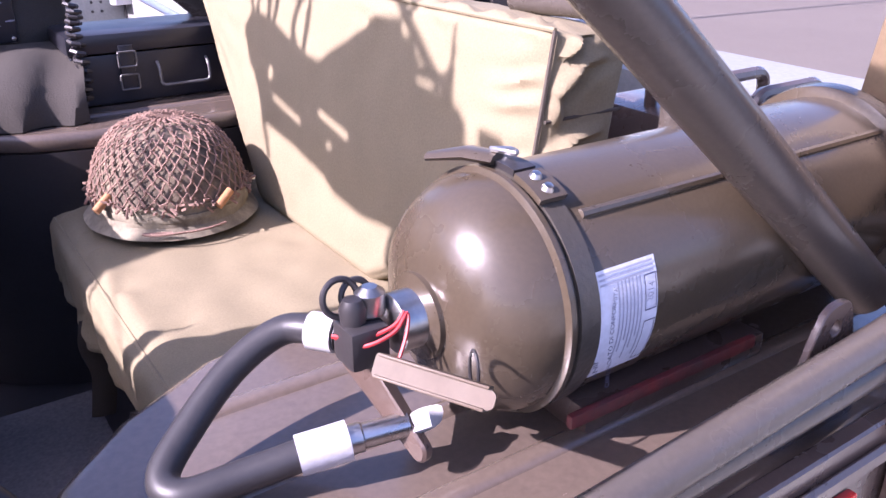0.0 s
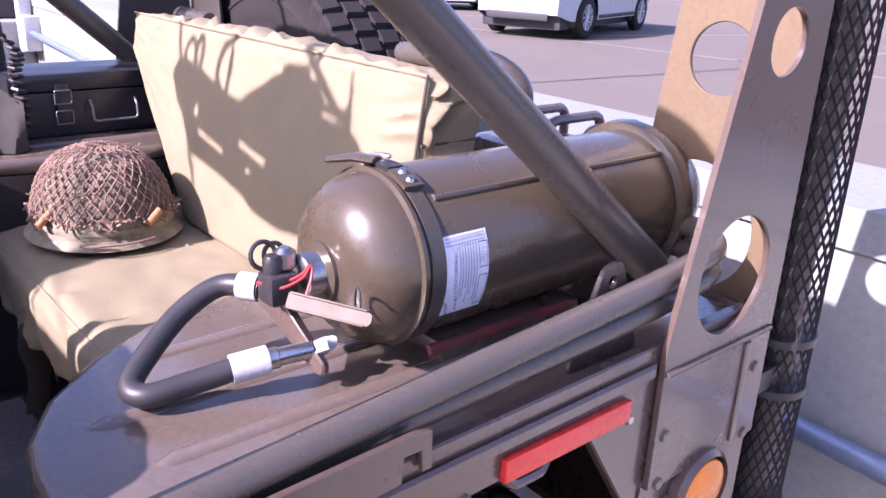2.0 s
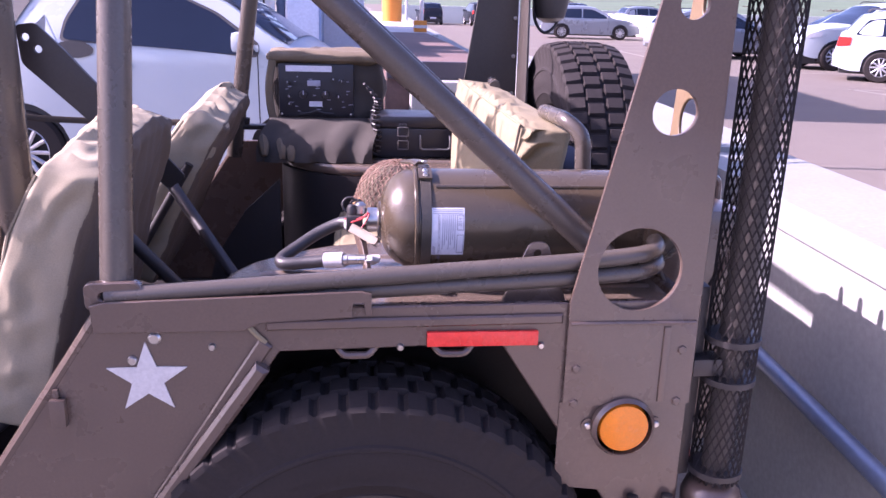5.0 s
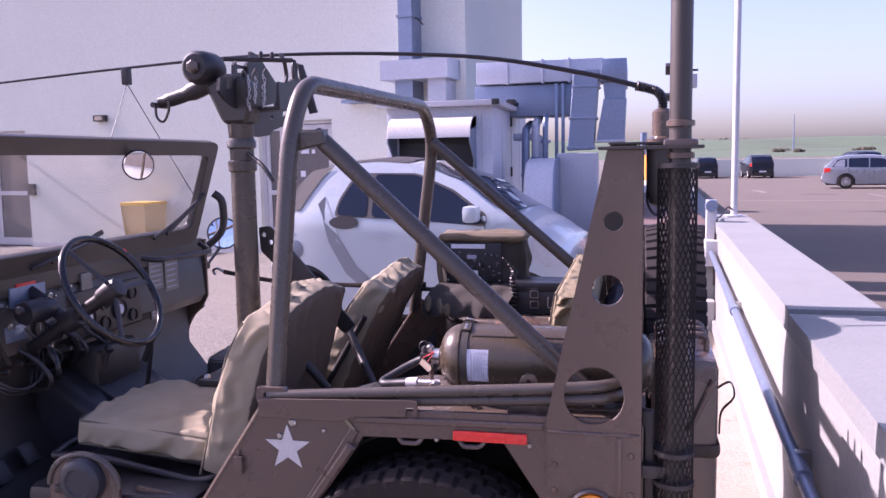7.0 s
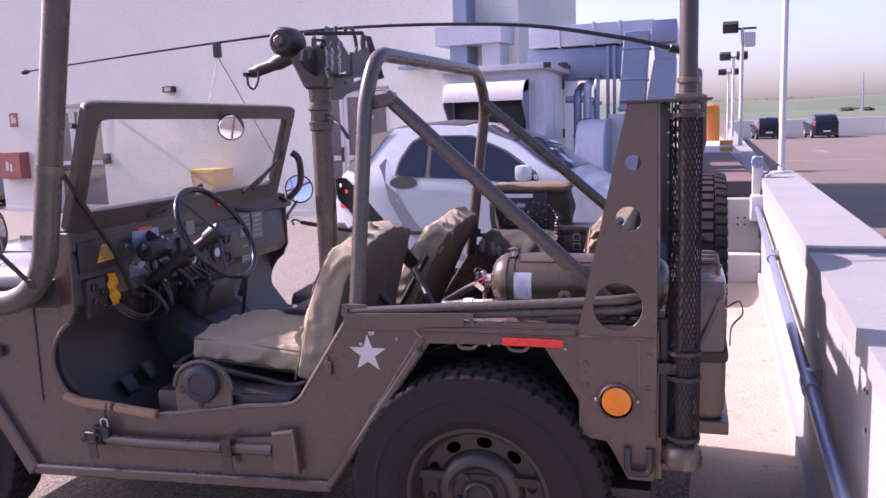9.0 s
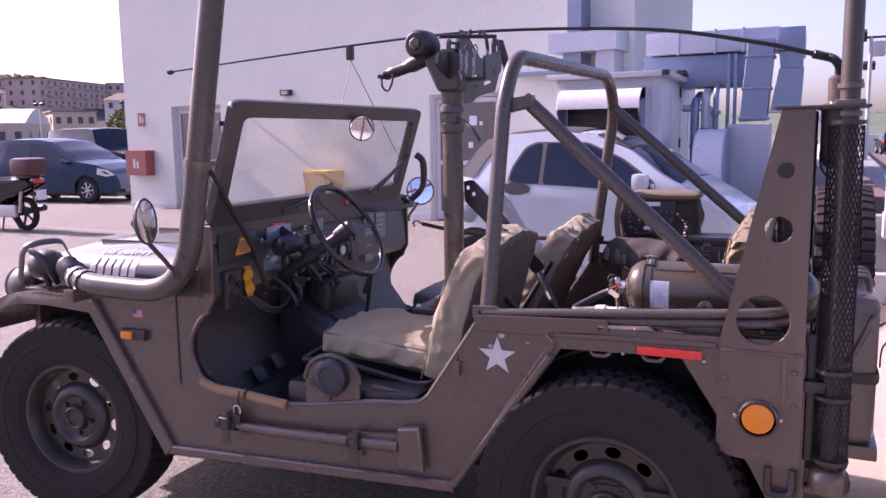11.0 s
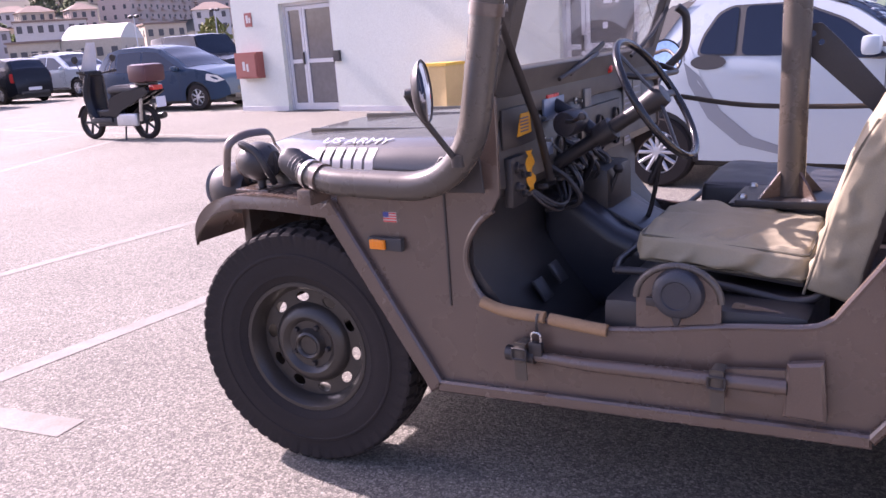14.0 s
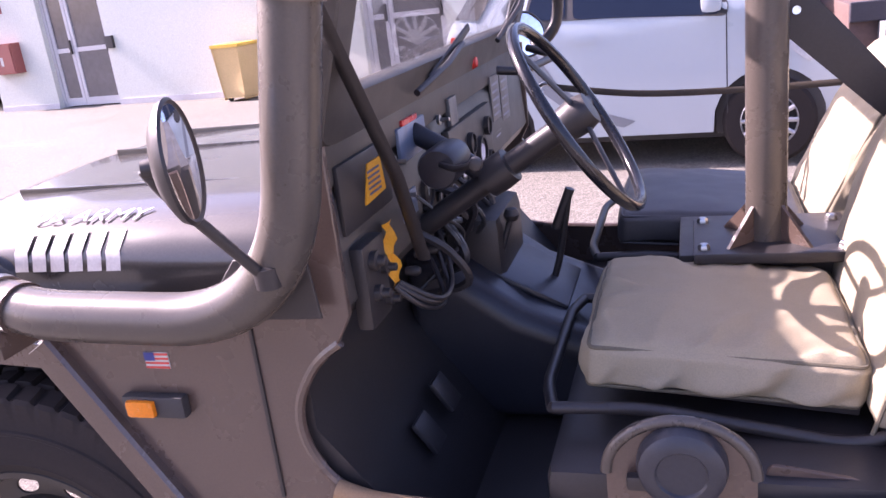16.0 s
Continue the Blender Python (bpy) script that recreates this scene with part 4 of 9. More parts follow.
arc = [(0.432 * math.cos(radians(a)), 0.398 + 0.432 * math.sin(radians(a))) for a in range(80, 196, 6)]
arc += [(0.440 * math.cos(radians(a)), 0.398 + 0.440 * math.sin(radians(a))) for a in range(194, 79, -6)]
part("wheel_arch", plate(arc, "y", 0.19, 0.41), BLACK, jeep)
part("fender_panel", plate([(-0.47, 0.47), (-0.42, 0.66), (-0.33, 0.80), (-0.232, 0.89), (-0.232, 0.47)], "y", W - 0.40, W - 0.385), BLACK, jeep)
part("tail_panel", box((0.505, 0.02, 0.50), (0.530, W - 0.02, 0.93), 0.004), OLIVE, jeep)
part("rear_bumper", box((0.53, 0.25, 0.46), (0.62, W - 0.25, 0.55), 0.01), OLIVE, jeep)
rl = part("tail_lamp", turned([(0.035, 0), (0.04, 0.03), (0.036, 0.045), (0, 0.05)], (0.53, 0.12, 0.60), "x", 20), BLACK, jeep)
part("lens", turned([(0.034, 0.045), (0.02, 0.056), (0, 0.058)], (0.53, 0.12, 0.60), "x", 20), TAILRED, rl)
part("shackle", tube(bent([(0.44, -0.01, 0.60), (0.44, -0.02, 0.53), (0.50, -0.02, 0.53), (0.50, -0.01, 0.60)], 0.02), 0.010, 8), BLACK, jeep)

# hinge plate and the two folded bow tubes that lie along the rear rail
part("rail_plate", plate([(-0.402, 0.905), (-0.405, 0.947), (-0.385, 0.952), (-0.012, 0.966), (0.003, 0.962), (0.004, 0.928), (-0.006, 0.928), (-0.008, 0.948), (-0.024, 0.948), (-0.026, 0.925), (-0.16, 0.918), (-0.19, 0.905)], "y", -0.008, -0.002, bevel=0.001), OLIVE, jeep)
bow = part("bow_tube", tube(bent([(-0.385, 0.012, 0.955), (0.33, 0.015, 1.005), (0.47, 0.03, 1.015), (0.47, 0.33, 1.02)], 0.09, 10), 0.0135, 14), OLIVE_TUBE, jeep)
part("hinge_eye", plate(rounded([(-0.415, 0.935), (-0.415, 0.978), (-0.335, 0.980), (-0.325, 0.945)], 0.012), "y", 0.004, 0.020, [ring(-0.387, 0.957, 0.006, 12)], 0.002), OLIVE, bow)
part("bow_tube", tube(bent([(-0.20, 0.03, 0.945), (0.33, 0.018, 0.978), (0.475, 0.034, 0.985), (0.475, 0.33, 0.99)], 0.10, 10), 0.0135, 14), OLIVE_TUBE, jeep)

# roll bar with its two stays
part("roll_bar", tube(bent([(-0.375, 0.03, 0.95), (-0.355, 0.135, 1.60), (-0.345, 0.215, 1.735), (-0.30, 1.30, 1.735), (-0.295, 1.41, 1.60), (-0.40, 1.46, 0.90)], 0.09, 8), 0.024, 18), OLIVE_TUBE, jeep)
part("stay_plate", plate([(-0.36, 1.60), (-0.27, 1.61), (-0.26, 1.575), (-0.36, 1.555)], "y", 0.14, 0.18, bevel=0.004), OLIVE_TUBE, jeep)
part("roll_bar_stay", tube([(-0.30, 0.17, 1.600), (0.395, 0.085, 0.982)], 0.0225, 18), OLIVE_TUBE, jeep)
part("roll_bar_stay", tube([(-0.29, 1.38, 1.60), (0.36, 1.43, 1.02)], 0.0225, 18), OLIVE_TUBE, jeep)
part("stay_tab", plate(rounded([(0.205, 0.925), (0.248, 1.030), (0.276, 1.032), (0.315, 0.925)], 0.012), "y", 0.033, 0.039, [ring(0.262, 1.012, 0.006, 12)], 0.001), OLIVE, jeep)

# windscreen frame, glass, wipers
WB, WT = (-1.425, 1.185), (-1.285, 1.625)


def ws(y, k, out=0.0):
    """A point of the windscreen plane: y across, k from its foot to its top."""
    d = Vector((WT[0] - WB[0], 0, WT[1] - WB[1]))
    n = Vector((-d.z, 0, d.x)).normalized()
    return Vector((WB[0], y, WB[1])) + d * k + n * out


def ws_sheet(outline, o0, o1, holes=(), bevel=0.0):
    b = plate(outline, "x", o0, o1, holes, bevel)
    for v in b.verts:
        v.co = ws(v.co.y, v.co.z, v.co.x)
    return b


frame_out = rounded([(0.010, 0.0), (0.010, 1.0), (1.475, 1.0), (1.475, 0.0)], 0.07)
# Frame darkened in its paint to stand for being backlit
screen = part("windscreen_frame", ws_sheet([(y, min(1.0, max(0.0, k))) for y, k in frame_out], -0.017, 0.017, [rounded([(0.080, 0.16), (0.080, 0.87), (1.405, 0.87), (1.405, 0.16)], 0.05)], 0.004), DARKPAINT, jeep)
gl = part("windscreen_glass", ws_sheet(rounded([(0.075, 0.15), (0.075, 0.88), (1.41, 0.88), (1.41, 0.15)], 0.05), -0.003, 0.003), GLASS, screen, "clear slightly dusty glass")
gl.visible_shadow = False
for y, k, y2, k2 in ((0.42, 0.06, 0.70, 0.20), (1.10, 0.13, 1.37, 0.44)):
    wp = part("wiper", tube([ws(y, k, -0.03), ws((y + y2) / 2, (k + k2) / 2 + 0.02, -0.045), ws(y2, k2, -0.032)], 0.007, 8), BLACK, screen)
    part("wiper_blade", tube([ws(y + 0.10, k + 0.02, -0.024), ws(y2 + 0.06, k2 + 0.06, -0.024)], 0.010, 8, flatten=(0.5, 1)), BLACK, wp)
for y in (0.03, 1.50):
    part("clamp_hook", rod(ws(y, 0.8, 0.02), ws(y + 0.03 * (1 if y > 1 else -1), 0.8, 0.03), 0.009, 8), BLACK, screen)
MIRROR_TURN = Matrix.Translation((-1.262, 0.845, 1.530)) @ Euler((0, radians(4), radians(-50))).to_matrix().to_4x4()
vm = part("cab_mirror", moved(turned([(0, 0.0), (0.052, 0.002), (0.056, 0.008), (0.05, 0.014), (0, 0.02)], (0, 0, 0), "x", 30), MIRROR_TURN), BLACK, jeep)
part("mirror_glass", moved(turned([(0, 0.0225), (0.05, 0.0185), (0.051, 0.015)], (0, 0, 0), "x", 30), MIRROR_TURN), MIRROR, vm)
part("mirror_arm", tube(bent([(-1.265, 0.85, 1.53), (-1.285, 0.86, 1.57), (-1.29, 0.80, 1.605)], 0.02), 0.008), BLACK, vm)

# dashboard
dash = part("dashboard", plate([(-1.40, 1.19), (-1.43, 1.19), (-1.43, 0.905), (-1.36, 0.905), (-1.335, 0.94), (-1.345, 1.10), (-1.375, 1.15)], "y", 0.015, W - 0.015, bevel=0.006), DARKPAINT, jeep)
part("windscreen_foot", box((-1.475, 0.018, 1.12), (-1.412, W - 0.018, 1.197), 0.008), DARKPAINT, jeep)
cl = part("gauge_panel", box((-1.345, 0.62, 0.92), (-1.325, 1.02, 1.09), 0.006), DARKPAINT, dash)
for y, z, r in ((0.69, 0.99, 0.036), (0.78, 1.03, 0.026), (0.78, 0.955, 0.026), (0.87, 0.99, 0.04), (0.95, 1.04, 0.024), (0.95, 0.955, 0.024)):
    g = part("gauge", turned([(r, 0), (r, 0.012), (r * 0.85, 0.012), (r * 0.85, 0.006), (0, 0.006)], (-1.325, y, z), "x", 20), BLACK, cl)
    part("dial", turned([(0, 0.008), (r * 0.5, 0.008), (r * 0.5, 0.006)], (-1.325, y, z), "x", 14), LABEL if r > 0.03 else BLACK, g)
yl = part("warning_label", plate([(0.137, 1.066), (0.233, 1.070), (0.223, 1.128), (0.166, 1.128)], "x", -1.338, -1.332), YELLOW, dash, "orange-yellow warning label with small print")
for k in range(5):
    part("print_bar", box((-1.3316, 0.156, 1.077 + k * 0.009), (-1.331, 0.211, 1.081 + k * 0.009)), INK, yl)
b = bmesh.new()
rows = [[b.verts.new((-1.325 + 0.006 * math.sin(k * 1.7 + q), 0.168 + 0.048 * q / 3 + 0.004 * math.sin(k * 1.1) + 0.010 * k / 9, 1.022 - 0.120 * k / 9)) for q in range(4)] for k in range(10)]
for p, q in zip(rows, rows[1:]):
    for k in range(3):
        b.faces.new((p[k], p[k + 1], q[k + 1], q[k]))
part("hanging_tag", b, YELLOW, dash, "crinkled plain orange tag")
part("switch_box", box((-1.345, 0.05, 1.04), (-1.335, 0.27, 1.15), 0.004), BLACK, dash)
for y, z in ((0.30, 1.10), (0.33, 1.03), (0.52, 1.10), (0.56, 1.04), (0.60, 1.12)):
    part("toggle_switch", turned([(0.011, 0), (0.011, 0.006), (0.004, 0.007), (0.0045, 0.026), (0, 0.028)], (-1.340, y, z), "x", 12), STEEL, dash)
for y, z, r in ((0.46, 1.0, 0.030), (0.54, 0.965, 0.024)):
    dial = part("gauge", turned([(r, 0), (r, 0.012), (r * 0.85, 0.014), (r * 0.82, 0.008), (0, 0.008)], (-1.342, y, z), "x", 22), BLACK, dash)
    part("needle", box((-1.333, y - 0.0015, z - r * 0.2), (-1.3315, y + 0.0015, z + r * 0.6)), WHITE_PRINT, dial)
for k in range(3):
    part("conduit", tube(smooth_path([(-1.33, 0.20 + 0.012 * k, 0.90), (-1.29 + 0.01 * k, 0.23 + 0.02 * k, 0.85), (-1.28, 0.32 + 0.03 * k, 0.83 + 0.015 * k), (-1.34, 0.42 + 0.03 * k, 0.90 + 0.03 * k)], 5), 0.005, 8), BLACK, dash)
sb2 = part("switch_box", box((-1.345, 0.055, 0.88), (-1.315, 0.150, 1.02), 0.01), BLACK, dash)
for y, z, q in ((0.085, 0.99, 0.016), (0.125, 0.965, 0.012), (0.085, 0.935, 0.014), (0.125, 0.91, 0.012)):
    part("switch_knob", turned([(q, 0), (q, 0.010), (q * 0.6, 0.012), (q * 0.55, 0.024), (0, 0.026)], (-1.315, y, z), "x", 16), BLACK, sb2)
for k in range(5):
    part("knob", turned([(0.008, 0), (0.010, 0.02), (0.006, 0.028), (0, 0.03)], (-1.335, 0.28 + 0.06 * k, 0.90 + 0.012 * (k % 2)), "x", 12), BLACK, dash)
part("warning_lamp", turned([(0.016, 0), (0.018, 0.02), (0.012, 0.034), (0, 0.038)], (-1.36, 0.93, 1.20), "x", 16), RED, dash)
DATAPLATE = surface("dull_data_plate", (0.20, 0.195, 0.19), (0.13, 0.125, 0.125), rough=0.4, metal=0.4, scale=30, fine=160, bump=0.1, bump_dist=0.001)
for yp, zp, wp2, hp in ((1.10, 1.02, 0.10, 0.12), (1.215, 1.0, 0.10, 0.14), (1.10, 0.90, 0.08, 0.09)):
    dp = part("data_plate", box((-1.344, yp, zp), (-1.338, yp + wp2, zp + hp), 0.001), DATAPLATE, dash)
    for k in range(5):
        part("print_bar", box((-1.3378, yp + 0.012, zp + 0.014 + k * hp / 6), (-1.3372, yp + wp2 - 0.012 - 0.01 * (k % 2), zp + 0.020 + k * hp / 6)), INK_GREY, dp)
part("data_plate", box((-1.344, 0.68, 1.06), (-1.334, 0.74, 1.15), 0.001), DATAPLATE, dash)
part("bare_panel", box((-1.344, 0.34, 1.085), (-1.336, 0.50, 1.15), 0.002), ZINC, dash)
part("bare_panel", box((-1.344, 0.31, 0.98), (-1.337, 0.40, 1.03), 0.002), ZINC, dash)
part("red_tag", box((-1.345, 0.37, 1.12), (-1.337, 0.46, 1.16), 0.001), RED, dash)
dash.matrix_basis = Matrix.Translation((-0.07, 0, 0))
part("amber_tag", box((-1.36, 0.98, 1.165), (-1.352, 1.06, 1.185), 0.001), YELLOW, dash)
part("duct_box", box((-1.43, 0.60, 0.70), (-1.30, 0.86, 0.90), 0.03), BLACK, jeep)
part("grab_rail", tube(bent([(-1.36, 0.98, 1.17), (-1.30, 1.0, 1.16), (-1.27, 1.36, 1.155), (-1.36, 1.42, 1.18)], 0.04), 0.011, 10), BLACK, jeep)
part("grab_strap", tube(smooth_path([(-1.30, 1.45, 1.40), (-1.27, 1.47, 1.36), (-1.28, 1.48, 1.24), (-1.34, 1.46, 1.17)], 5), 0.017, 10), BLACK, jeep)

# steering wheel and column
sw = part("steering_wheel", tube([(0.19 * math.cos(a), 0.19 * math.sin(a), 0) for a in [2 * math.pi * k / 48 for k in range(48)]], 0.011, 10, closed=True), GLOSSBLACK, jeep)
hubw = turned([(0, 0.03), (0.03, 0.026), (0.036, 0.0), (0.03, -0.05), (0, -0.05)], (0, 0, 0), "z", 20)
part("hub", hubw, BLACK, sw)
for a in (90, 210, 330):
    part("spoke", tube([(0.03 * math.cos(radians(a)), 0.03 * math.sin(radians(a)), 0.005), (0.188 * math.cos(radians(a)), 0.188 * math.sin(radians(a)), 0)], 0.011, 8, flatten=(1, 0.4)), BLACK, sw)
part("column", rod((0, 0, -0.03), (0, 0, -0.42), 0.022, 14), BLACK, sw)
sw.matrix_basis = Matrix.Translation((-1.09, 0.415, 1.14)) @ Matrix(((0.53, 0, 0.848), (0, 1, 0), (-0.848, 0, 0.53))).to_4x4()
ib = part("indicator_box", turned([(0, -0.06), (0.034, -0.058), (0.038, -0.05), (0.038, 0.03), (0.033, 0.036), (0.033, 0.06), (0, 0.062)], (-1.33, 0.36, 1.08), "y", 24), DARKBOX, jeep)
part("indicator_lever", tube(smooth_path([(-1.32, 0.30, 1.09), (-1.27, 0.22, 1.10), (-1.22, 0.16, 1.12)], 4), 0.006, 8), BLACK, ib)
part("lever_end", turned([(0, -0.012), (0.010, -0.008), (0.012, 0), (0.008, 0.01), (0, 0.012)], (-1.22, 0.16, 1.12), "y", 12), BLACK, ib)
part("support_arm", tube(bent([(-1.42, 0.44, 1.13), (-1.33, 0.43, 1.08), (-1.25, 0.42, 1.02)], 0.05), 0.02, 12), DARKBOX, jeep)
rc = random.Random(14)
for k in range(14):
    y = 0.36 + 0.035 * k
    z = rc.uniform(0.94, 1.05)
    part("loom_cable", tube(smooth_path([(-1.41, y, z), (-1.385 + rc.uniform(0, 0.05), y + rc.uniform(-0.03, 0.05), z - 0.05), (-1.37 + rc.uniform(0, 0.05), y + rc.uniform(0, 0.12), z - 0.12), (-1.44, y + rc.uniform(0, 0.16), 0.80)], 5), rc.choice((0.004, 0.006, 0.009)), 6), rc.choice((BLACK, HOSE, DARKBOX)), jeep)
for y, z in ((0.47, 0.94), (0.53, 1.0), (0.56, 0.91)):
    part("pipe_union", turned([(0.012, 0), (0.016, 0.012), (0.010, 0.03), (0.006, 0.05), (0, 0.05)], (-1.42, y, z), "x", 14), STEEL, jeep)
part("column_clamp", moved(turned([(0.022, -0.03), (0.034, -0.028), (0.036, 0.0), (0.034, 0.028), (0.022, 0.03)], (0, 0, 0), "z", 18), Matrix.Translation((-1.245, 0.415, 1.043)) @ Matrix(((0.53, 0, 0.848), (0, 1, 0), (-0.848, 0, 0.53))).to_4x4()), BLACK, jeep)
for y, top, z0 in ((0.62, (-1.28, 0.64, 0.895), 0.70), (0.72, (-1.164, 0.72, 0.915), 0.66)):
    lv = part("gear_lever", tube(smooth_path([(top[0] - 0.07, y, z0), (top[0] - 0.035, y + 0.01, z0 + 0.09), top], 5), 0.007 if y < 0.7 else 0.008, 10), BLACK, jeep)
    if y < 0.7:
        part("knob", turned([(0, -0.018), (0.013, -0.013), (0.018, 0), (0.013, 0.013), (0, 0.018)], top, "z", 16), BLACK, lv)
    else:
        part("grip", tube([Vector(top) - Vector((0.035, 0.0, 0.08)), Vector(top) + Vector((0.004, 0, 0.012))], 0.011, 12), BLACK, lv)
for y, z in ((0.22, 0.60), (0.34, 0.62)):
    part("pedal", moved(box((-0.006, -0.03, -0.035), (0.006, 0.03, 0.035), 0.004), Matrix.Translation((-1.38, y, z)) @ Euler((0, radians(-35), 0)).to_matrix().to_4x4()), BLACK, jeep)

# fuel filler on its raised lip, tank under the seat
ft = part("fuel_tank", box((-1.13, 0.03, 0.47), (-0.62, 0.52, 0.66), 0.03), BLACK, jeep)
arch = [(-1.03, 0.585), (-1.03, 0.68)] + [(-0.925 + 0.105 * math.cos(radians(a)), 0.68 + 0.088 * math.sin(radians(a))) for a in range(176, 0, -8)] + [(-0.82, 0.68), (-0.82, 0.62)]
part("filler_surround", plate(arch, "y", 0.006, 0.020, bevel=0.003), OLIVE, jeep)
part("surround_bead", tube([(x, 0.008, z) for x, z in arch[1:-1]], 0.0090, 10), OLIVE_TUBE, jeep)
fc = part("fuel_cap", turned([(0, -0.030), (0.034, -0.030), (0.037, -0.034), (0.050, -0.033), (0.060, -0.026), (0.064, -0.012), (0.064, 0.0)], (-0.922, 0.008, 0.700), "y", 32), surface("blue_black_cap", (0.025, 0.028, 0.038), (0.035, 0.037, 0.045), rough=0.4, scale=20, fine=150), jeep)
part("cap_ear", box((-1.0, -0.018, 0.664), (-0.962, 0.0, 0.688), 0.006), BLACK, fc)
part("cap_tab", plate([(-0.935, 0.645), (-0.909, 0.645), (-0.916, 0.622), (-0.926, 0.620)], "y", -0.022, -0.010, bevel=0.002), BLACK, fc)

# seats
# Brown seat backing, with the shade of the rear faces put into its colour
SHADECLOTH = surface("shaded_brown_backing", (0.125, 0.095, 0.07), (0.10, 0.075, 0.055), rough=0.9, scale=10, fine=350, bump=0.2, bump_dist=0.002)
PIPING = surface("worn_piping", (0.15, 0.13, 0.09), (0.11, 0.095, 0.065), rough=0.9, scale=20, fine=200, bump=0)


SEATCLOTH = surface("faded_seat_canvas", (0.335, 0.285, 0.195), (0.27, 0.23, 0.155), rough=0.88, scale=7, fine=420, bump=0.25, bump_dist=0.002, rough_var=0.05)


def seat(y0, y1, yb, lean, name_label, seed, cover):
    half = ((0.215, (y1 - y0) / 2, 0.038))
    ym = (y0 + y1) / 2
    fo = {(2, 1): fan_folds(seed, 7, (-0.2, -half[1]), (0.2, -half[1]), 0.15, (0.5, 1), 0.017, 0.007) + fan_folds(seed + 1, 4, (-0.215, -half[1]), (-0.215, half[1]), 0.14, (1, -0.2), 0.018, 0.006) + fan_folds(seed + 2, 4, (0.2, half[1]), (-0.2, half[1]), 0.10, (0.3, -1), 0.018, 0.006),
          (1, -1): fan_folds(seed + 3, 10, (-0.04, -0.2), (-0.04, 0.2), 0.10, (1, 0.9), 0.017, 0.007), (0, -1): fan_folds(seed + 4, 8, (-half[1], -0.04), (half[1], -0.04), 0.08, (0.6, 1), 0.016, 0.006)}
    m0 = Matrix.Translation((-0.862, ym, 0.758)) @ Euler((0, radians(6), 0)).to_matrix().to_4x4()

    def droop(c):
        """The worn pad sinks towards its front edge and corners."""
        k = max(0.0, -c.x / half[0]) ** 2
        return Vector((c.x, c.y, c.z - 0.016 * k * (0.45 + 0.55 * (c.y / half[1]) ** 2) - 0.006 * (c.y / half[1]) ** 4 + 0.004 * noise.noise(Vector((c.x * 9, c.y * 9, seed)))))

    pad = padded(half, 64, 0.016, 0.009, fo if cover is SEATCLOTH else None, 0.004 if cover is SEATCLOTH else 0.001, seed)
    for v in pad.verts:
        v.co = droop(v.co)
    s = part("seat_cushion", moved(pad, m0), cover, jeep, name_label)
    hx, hy, hz = half[0] - 0.004, half[1] - 0.004, half[2] - 0.004
    for z in (hz, -hz):
        part("cushion_piping", tube([tuple(m0 @ droop(Vector(p))) for p in bent([(-hx, 0, z), (-hx, -hy, z), (hx, -hy, z), (hx, hy, z), (-hx, hy, z), (-hx, 0, z)], 0.018)], 0.0036, 6), PIPING if cover is SEATCLOTH else cover, s)
    ya0 = y0 - (0.055 if y0 < 0.5 else 0.01)
    hb = (0.060, (yb - ya0) / 2, 0.226)
    yc = (ya0 + yb) / 2
    fb = {(0, -1): fan_folds(seed + 5, 6, (-hb[1], 0.22), (hb[1], 0.22), 0.16, (0.1, -1), 0.020, 0.006) + fan_folds(seed + 6, 5, (-hb[1], -0.2), (-hb[1], 0.2), 0.12, (1, 0.6), 0.020, 0.005),
          (1, -1): fan_folds(seed + 7, 7, (-0.2, -0.03), (0.2, -0.03), 0.09, (0.8, 0.7), 0.018, 0.005), (0, 1): fan_folds(seed + 8, 9, (-hb[1], 0.2), (hb[1], 0.2), 0.22, (0, -1), 0.022, 0.007),
          (2, 1): fan_folds(seed + 9, 10, (-0.05, -hb[1]), (-0.05, hb[1]), 0.08, (1, 0.2), 0.016, 0.008)}
    bk = padded(hb, 60, 0.014, 0.006, fb, 0.004, seed + 3)
    pipe_line = [Vector((-hb[0] + 0.002, -hb[1] + 0.002, -0.235)), Vector((-hb[0] + 0.002, -hb[1] + 0.002, 0.10)), Vector((-hb[0] + 0.004, -hb[1] + 0.004, 0.20))]

    def slump(c):
        """The top of the back is gathered: narrower, lower towards the far side and crumpled."""
        k = max(0.0, (c.z + 0.02) / 0.26)
        return Vector((c.x * (1 - 0.25 * k * k) + 0.03 * k * k, yc + c.y * (1 - 0.06 * k * k), c.z + 0.028 * k + 0.022 * k * k * math.sin(c.y * 9 + seed) + 0.008 * k * noise.noise(Vector((c.x * 14, c.y * 20, seed)))))

    for v in bk.verts:
        v.co = slump(v.co)
    m = Matrix.Translation((-0.62, 0, 0.70)) @ Euler((0, radians(lean), 0)).to_matrix().to_4x4() @ Matrix.Translation((0.03, 0, 0.214))
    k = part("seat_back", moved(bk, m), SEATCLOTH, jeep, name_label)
    # Faces turned rearward take the shaded brown tone
    k.data.materials.append(SHADECLOTH)
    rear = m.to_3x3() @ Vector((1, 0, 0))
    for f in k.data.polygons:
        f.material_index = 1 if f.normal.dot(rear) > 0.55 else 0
    part("back_piping", tube([m @ slump(p) for p in pipe_line], 0.0036, 6), PIPING, k)
    for ya in (yb + 0.004,):
        part("back_strap", moved(box((-0.02, ya - 0.003, -0.20), (0.022, ya + 0.003, 0.02), 0.002), m), WEB, k)
    fr = bmesh.new()
